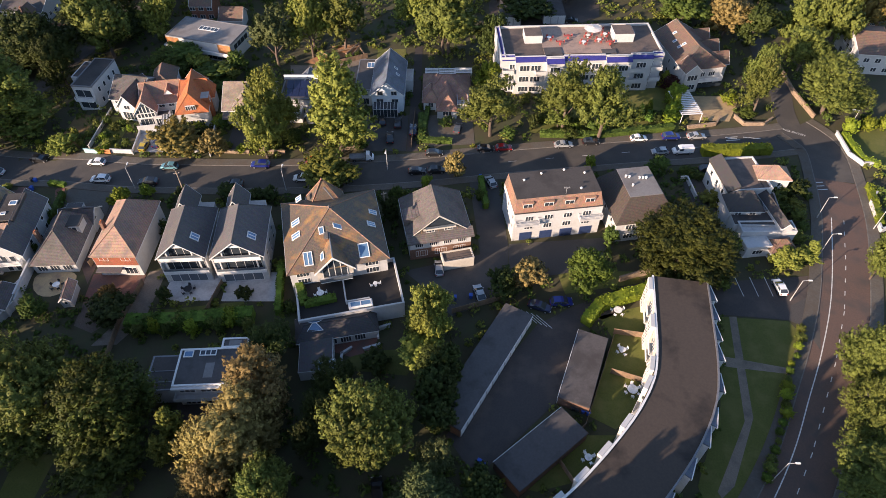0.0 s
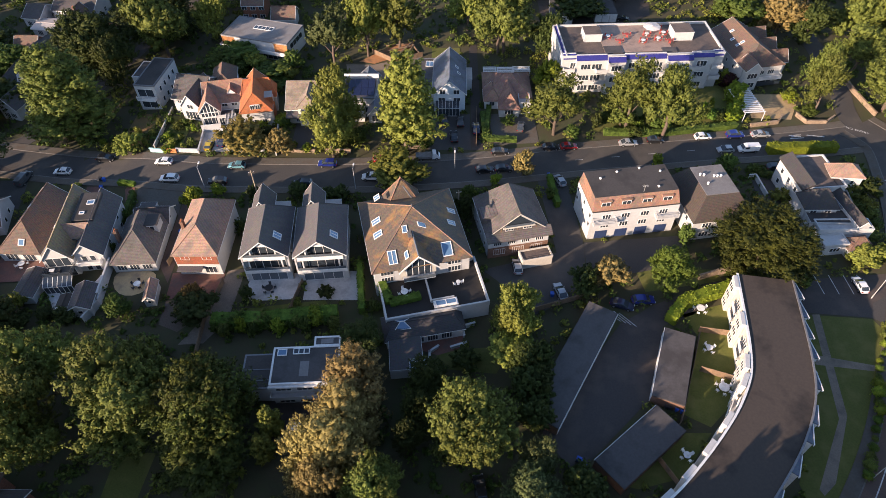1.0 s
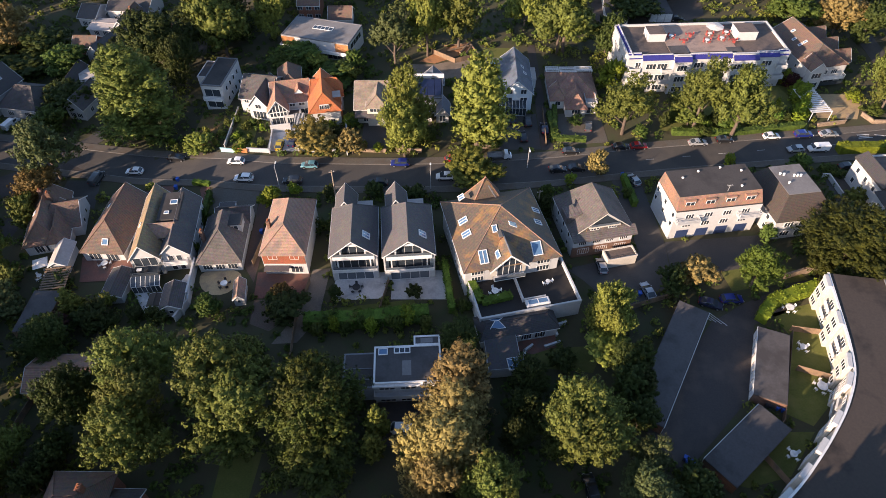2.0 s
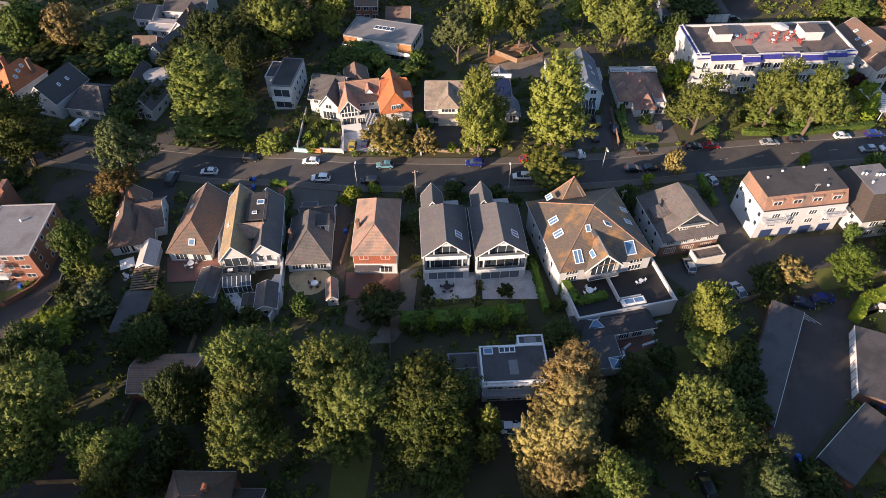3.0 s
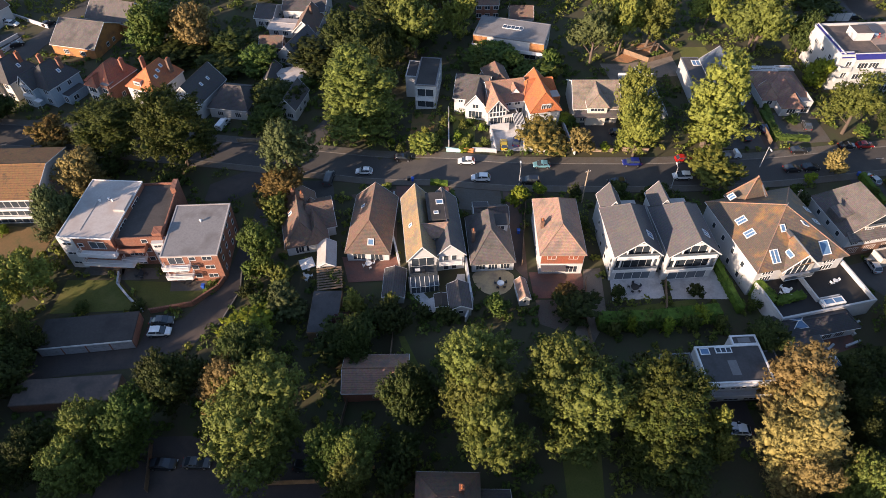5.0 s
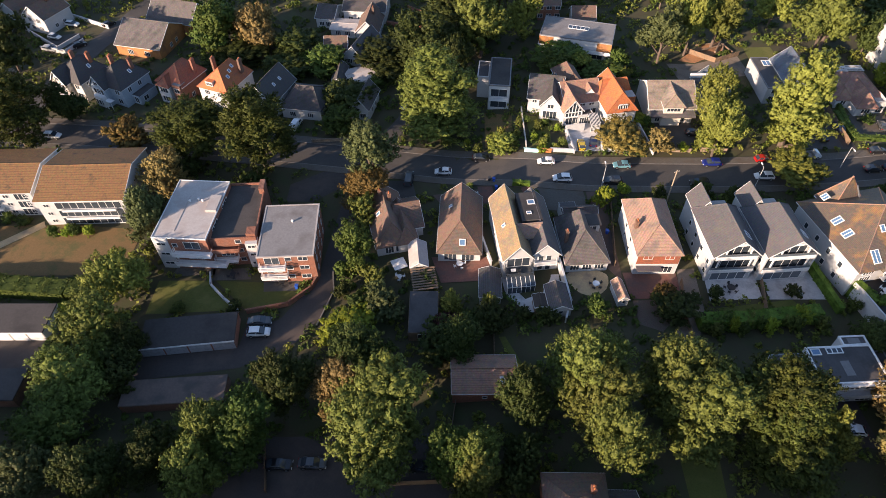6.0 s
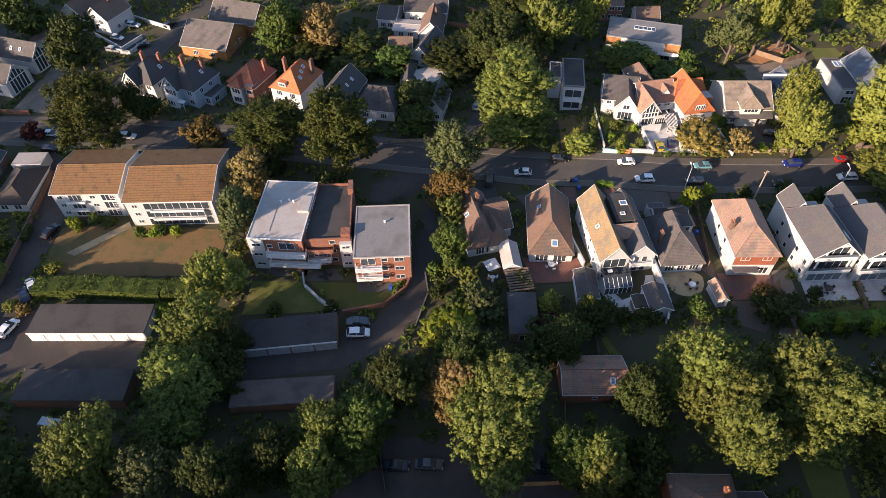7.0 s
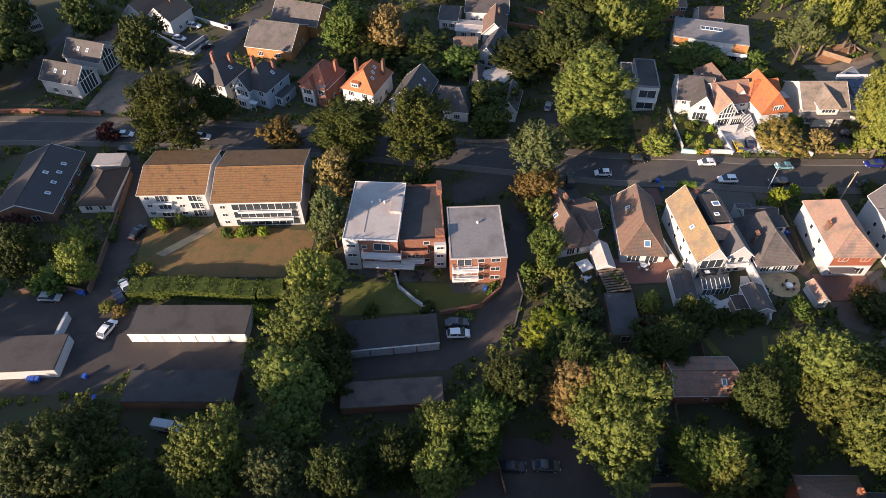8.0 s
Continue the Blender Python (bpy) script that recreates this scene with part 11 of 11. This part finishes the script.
car("saloon", "black", -135.81, 41.18, 0, "in the parking court")
car("saloon", "grey", -130.35, 41.49, 0, "in the parking court")
car("hatch", "yellow", -77.54, 121.53, 90, "on a front drive")
car("hatch", "navy", -74.42, 122.9, 80, "on a front drive")
car("saloon", "black", -66.37, 126.41, 80, "on a front drive")
car("suv", "black", -227.14, 119.8, 0, "beside the flats")
car("suv", "black", -13.13, 39.17, 100, "in the parking court")
car("hatch", "white", -42.79, 48.35, 0, "under the trees")
car("suv", "black", -112.43, 41.33, 0, "in the parking court")
car("hatch", "navy", -259, 150.91, 60, "beside the house")
car("hatch", "black", 32.83, 185.47, 0, "in the rear yard")
car("suv", "black", 59.02, 115.26, 5, "on a front drive")
car("hatch", "silver", 6.22, 110.45, 110, "on the driveway")
car("hatch", "black", -49.28, 126.75, 0, "on a front drive")
pickup(-24.28, 118.36, 5)
street_lamp(-74.77, 106.93, 6.2, 90)
street_lamp(-40.28, 107.12, 6.2, 90)
street_lamp(-17.86, 114.93, 6, -90)
street_lamp(96.27, 132.63, 6, 180)
telegraph_pole(-61.06, 102.27, 9.4)
street_lamp(72.7, 89.54, 7, 0)
street_lamp(63.29, 78.22, 6, 0)
street_lamp(87.69, 97.96, 6, 0)
street_lamp(48.24, 42.46, 6.5, 0)
street_lamp(76.88, 101.14, 6, 0)
telegraph_pole(-16.92, 99, 7.5)
wheelie_bin(20.1, 53.4, 20)
wheelie_bin(20.9, 53.1, 15)
wheelie_bin(2.6, 44.2, 60)
wheelie_bin(3.2, 43.5, 55)
wheelie_bin(3.85, 112.23, 10, 'bin_blue')
wheelie_bin(1.42, 77.36, 0, 'bin_blue')
wheelie_bin(-1.66, 76.88, 0, 'bin_blue')
wheelie_bin(2.73, 43.69, 0, 'bin_blue')
wheelie_bin(3.35, 43.42, 20, 'bin_blue')
wheelie_bin(20.34, 53.61, 0, 'bin_blue')
wheelie_bin(20.98, 53.42, 0, 'bin_blue')
wheelie_bin(19.11, 53.69, 0, 'dark_paint')
wheelie_bin(18.47, 53.88, 0, 'dark_paint')
wheelie_bin(-99.09, 109.48, 0, 'bin_blue')
wheelie_bin(-100.07, 109.79, 0, 'dark_paint')
wheelie_bin(-75.71, 92.47, 0, 'bin_blue')
wheelie_bin(-211.51, 56.13, 0, 'bin_blue')
wheelie_bin(-208.07, 51.91, 0, 'bin_blue')
wheelie_bin(-221.27, 55.35, 0, 'bin_blue')
wheelie_bin(-220.56, 55.36, 0, 'bin_blue')
wheelie_bin(-219.74, 55.38, 0, 'bin_blue')
wheelie_bin(-219.63, 75.07, 0, 'bin_blue')
wheelie_bin(-220.49, 75.2, 0, 'bin_blue')
wheelie_bin(-139.43, 77.81, 0, 'bin_blue')
wheelie_bin(-98.65, 106.75, 0, 'bin_blue')
garden_set(29.32, 74.6, 5, 0.8, 'plastic_white')
garden_set(28.7, 65.7, 4, 0.6, 'plastic_white')
garden_set(29.12, 57.66, 6, 0.9, 'plastic_white')
garden_set(19.92, 45.29, 4, 0.6, 'plastic_white')
garden_set(-80.02, 78.17, 5, 0.7, 'plastic_white', 'dark_paint')
garden_set(-53.82, 77.72, 5, 0.8, 'dark_paint')
garden_set(-106.83, 84.22, 4, 0.7, 'plastic_white')
garden_set(18.53, 48.81, 3, 0.5, 'plastic_white')
garden_set(-118.95, 80.82, 3, 0.5, 'plastic_white')
garden_set(-142.6, 79.06, 4, 0.6, 'dark_paint')
garden_set(-152.98, 80.78, 4, 0.6, 'dark_paint')
garden_set(-26.91, 74.71, 4, 0.7, "plastic_white", z=3.43)
garden_set(-16.8, 77.26, 2, 0.45, "plastic_white", z=3.43)
parasol(-119.17, 83.03, 2.0, -1.9, "canvas")
roof_lantern(-26.88, 67.65, 3.3)
roof_lantern(-23.67, 59.78, 2.72)
band("road_marking", [(54.23, 83.84), (54.6, 78.99)], -.06, .06, 0.03, "paint_line", "white parking bay line", 0.004)
band("road_marking", [(57.17, 83.91), (57.46, 79.06)], -.06, .06, 0.03, "paint_line", "white parking bay line", 0.004)
band("road_marking", [(60.1, 83.98), (60.32, 79.12)], -.06, .06, 0.03, "paint_line", "white parking bay line", 0.004)
band("road_marking", [(62.82, 84.04), (62.96, 79.18)], -.06, .06, 0.03, "paint_line", "white parking bay line", 0.004)
band("road_marking", [(11.02, 74.72), (13.81, 71.61)], -.06, .06, 0.03, "paint_line", "white parking bay line", 0.004)
band("road_marking", [(11.97, 74.33), (14.73, 71.25)], -.06, .06, 0.03, "paint_line", "white parking bay line", 0.004)
band("road_marking", [(12.91, 73.96), (15.65, 70.88)], -.06, .06, 0.03, "paint_line", "white parking bay line", 0.004)
band("road_marking", [(13.85, 73.58), (16.57, 70.52)], -.06, .06, 0.03, "paint_line", "white parking bay line", 0.004)
lettering("NO ENTRY", (82.3, 131.0), -29, 1.1)
road_bars((81.56, 110.33), 5, ((2.4, 0), (2.0, 1.2), (2.4, 2.4)))
road_bars((66.3, 128.5), 6, ((3.6, -.6), (2.4, 0), (3.2, .6)))
road_bars((71.2, 128.9), -8, ((4.2, 0),))
wall_run([(-234.04, 188.12), (-216.28, 179.4)], 1.2, 0.25, "render_white", "white rendered front drive wall")
wall_run([(-231.84, 166.89), (-223.56, 164.79), (-220.87, 171.57)], 1.2, 0.25, "render_white", "white rendered front drive wall")
wall_run([(-124.11, 193.12), (-112.32, 184.17)], 1.4, 0.25, "brick", "pale brick yard wall in sun")
wall_run([(-130.02, 182.9), (-115.46, 178.93)], 1.4, 0.25, "brick", "pale brick yard wall in sun")
wall_run([(-21.78, 61.81), (-21.84, 63.82), (-20.35, 65.06)], 0.7, 0.35, "render_white", "low white rendered planter wall")
wall_run([(-17.96, 64.87), (-15.28, 65.91)], 0.7, 0.35, "render_white", "low white rendered planter wall")
wall_run([(-15.62, 67.38), (-16, 69.26), (-13.76, 70.21)], 0.9, 0.35, "render_white", "low white rendered planter wall")
wall_run([(-41.97, 164.81), (-35.27, 159.83), (-27.52, 163.56)], 1.5, 0.08, "timber", "weathered timber garden fence panels", name='fence')
undergrowth(9000, ("leaf_mid", "leaf_olive", "leaf_yellow"))
tree("bush", "leaf_mid", -61.53, 67.8, 2.4, 1.26, 0)
tree("bush", "leaf_olive", -59.92, 67.02, 2.9, 1.56, 1)
tree("bush", "leaf_mid", -58.17, 68.77, 3.4, 1.89, 2)
tree("bush", "leaf_lime", -56.6, 67.72, 3.9, 1.25, 3)
tree("bush", "leaf_mid", -54.86, 67.64, 2.4, 1.57, 4)
tree("bush", "leaf_olive", -53.07, 69.4, 2.9, 1.9, 5)
tree("bush", "leaf_mid", -51.53, 68.35, 3.4, 1.26, 6)
tree("bush", "leaf_lime", -49.98, 67.56, 3.9, 1.56, 7)
tree("bush", "leaf_mid", -47.92, 70.04, 2.4, 1.91, 8)
tree("bush", "leaf_olive", -46.41, 68.98, 2.9, 1.26, 9)
tree("bush", "leaf_mid", -44.89, 68.18, 3.4, 1.57, 10)
tree("bush", "leaf_lime", -43.02, 69.95, 3.9, 1.9, 11)
tree("bush", "leaf_mid", -41.25, 69.61, 2.4, 1.27, 12)
tree("bush", "leaf_olive", -39.75, 68.81, 2.9, 1.58, 13)
tree("bush", "leaf_mid", 53.42, 86.03, 1.8, 1.49, 0)
tree("bush", "leaf_olive", 51.16, 81.38, 2.3, 1.9, 1)
tree("bush", "leaf_yellow", 56.03, 91.83, 2.8, 2.47, 2)
tree("bush", "leaf_mid", 72.18, 97.58, 1.8, 1.58, 3)
tree("bush", "leaf_olive", 71.99, 100.74, 2.3, 2.1, 4)
tree("bush", "leaf_yellow", 71.43, 103.63, 2.8, 2.62, 5)
tree("bush", "leaf_mid", 76.29, 107.36, 1.8, 1.66, 6)
tree("bush", "leaf_olive", 70.22, 93.99, 2.3, 2.03, 7)
tree("bush", "leaf_yellow", 56.8, 105.47, 2.8, 2.64, 8)
tree("bush", "leaf_mid", 57.74, 111.66, 1.8, 1.69, 9)
tree("bush", "leaf_olive", 53.24, 97.74, 2.3, 2.06, 10)
tree("bush", "leaf_yellow", 64.64, 88.12, 2.8, 2.43, 11)
tree("bush", "leaf_olive", -123.79, 79.74, 4, 2.49, 2)
wall_run([(-240.86, 177.37), (-226.75, 166.96), (-223.34, 174.19)], 1.1, 0.25, "render_white", "white rendered wall round a front drive")
tree("broad", "leaf_dark", -206.35, 133.59, 7, 3.76, 2)
tree("bush", "leaf_yellow", -104.66, 107.43, 1.6, 1.17, 6)
tree("bush", "leaf_lime", -105.27, 123.86, 1.5, 1.04, 1)
tree("bush", "leaf_olive", -102.62, 120.67, 1.8, 1.28, 2)
tree("bush", "leaf_yellow", -99.38, 122.29, 1.2, 0.78, 3)
tree("bush", "leaf_lime", -96.16, 124.97, 1.5, 1.04, 4)
tree("bush", "leaf_olive", -87.27, 128.32, 1.8, 1.31, 5)
tree("bush", "leaf_yellow", -85.62, 124.78, 1.2, 0.78, 6)
tree("bush", "leaf_lime", -87.96, 119.65, 1.5, 1.01, 7)
tree("bush", "leaf_olive", -81.96, 122.12, 1.8, 1.28, 8)
tree("bush", "leaf_yellow", -57.22, 122.02, 1.6, 1.24, 9)
tree("bush", "leaf_lime", -53.24, 120.33, 2, 1.64, 10)
tree("bush", "leaf_olive", -46.24, 122.82, 2.4, 2.07, 11)
patch("driveway", [(50.85, 114.09), (61.22, 116.72), (57.22, 99.48), (48.82, 97.92)], 0.022, "asphalt", "worn tarmac front yard beside the villa")
car("suv", "black", 56.99, 116.01, 5, "on a front drive")
wall_run([(49.88, 112.69), (51.36, 112.92), (51.87, 106.48)], 1.2, 0.25, "render_white", "low white rendered yard wall")
tree("bush", "leaf_mid", 51.72, 101.93, 1.8, 1.49, 0)
tree("bush", "leaf_dark", 52.37, 99.68, 1.8, 1.47, 1)
tree("bush", "leaf_mid", 51.83, 115.46, 1.8, 1.59, 2)
tree("bush", "leaf_dark", 54, 113.13, 1.8, 1.57, 3)
tree("bush", "leaf_yellow", -93.71, 122.23, 1.8, 0.94, 1)
tree("bush", "leaf_yellow", -92.97, 125.64, 1.7, 1.22, 1)
tree("bush", "leaf_olive", -94.59, 119.95, 1.5, 1.44, 2)
tree("bush", "leaf_olive", -92.39, 129.95, 2.0, 0.97, 3)
tree("bush", "leaf_lime", -88.91, 124.33, 1.7, 1.20, 4)
tree("bush", "leaf_lime", -86.63, 119.92, 1.2, 1.44, 5)
tree("bush", "leaf_yellow", -83.67, 120.72, 1.4, 0.93, 6)
tree("bush", "leaf_mid", -85.98, 129.98, 1.8, 1.23, 7)
patch("lawn", [(-90.42, 133.99), (-84.56, 133.55), (-84.56, 120.96), (-89.24, 120.88)], 0.03, "lawn", "small sunlit front lawn")
patch("lawn", [(-100.64, 136.37), (-93.68, 134.23), (-93.71, 121.11), (-100.85, 121.94)], 0.03, "lawn_dry", "dry brown front lawn")
tree("broad", "leaf_olive", -18.04, 211.33, 14.12, 4.6, 1)
tree("broad", "leaf_olive", 12.07, 204.93, 10.09, 3.24, 5)
tree("broad", "leaf_olive", -112.34, 198.64, 14.45, 5.57, 2)
tree("broad", "leaf_mid", 73.06, 205.17, 12.01, 4.24, 0)
tree("broad", "leaf_olive", 46.05, 210.71, 11.49, 4.4, 5)
tree("broad", "leaf_dark", 32.88, 197.72, 11.07, 4.33, 2)
tree("broad", "leaf_dark", -63.85, 211.8, 14.75, 5.1, 4)
tree("broad", "leaf_dark", -95.36, 196.71, 10.43, 3.56, 2)
tree("broad", "leaf_olive", 25.68, 205.4, 13.06, 4.27, 1)
tree("broad", "leaf_dark", 92.94, 196.09, 11.08, 4.22, 5)
tree("broad", "leaf_mid", -61.47, 200.94, 14.95, 4.9, 4)
tree("broad", "leaf_olive", 69.24, 192.74, 14.86, 5.79, 4)
tree("broad", "leaf_mid", 21.77, 211.77, 10.38, 4.07, 5)
tree("broad", "leaf_mid", -142.92, 208.4, 10.91, 3.72, 4)
tree("broad", "leaf_mid", 105.56, 204.56, 11.82, 3.95, 1)
tree("broad", "leaf_olive", -137.13, 191.28, 10.8, 4.04, 2)
tree("broad", "leaf_olive", 33.12, 206.03, 14.22, 5.51, 1)
tree("broad", "leaf_olive", -48, 204.43, 12.48, 4.36, 5)
tree("broad", "leaf_mid", -44.49, 190.87, 14.59, 4.85, 1)
tree("broad", "leaf_olive", -72.86, 198.73, 14.33, 5.02, 4)
tree("broad", "leaf_olive", 34.1, 212.66, 10.95, 3.67, 4)
tree("broad", "leaf_olive", -94.72, 190.65, 10.96, 4.33, 3)
tree("broad", "leaf_dark", 94.7, 212.82, 14, 4.66, 3)
tree("broad", "leaf_mid", 10.51, 198.42, 10.03, 3.57, 5)
tree("broad", "leaf_olive", 53.76, 207.57, 12.09, 4.19, 4)
tree("broad", "leaf_olive", -4.84, 211.47, 12.41, 4.15, 4)
car("hatch", "white", -42.37, 47.97, 178, "on a shaded drive")
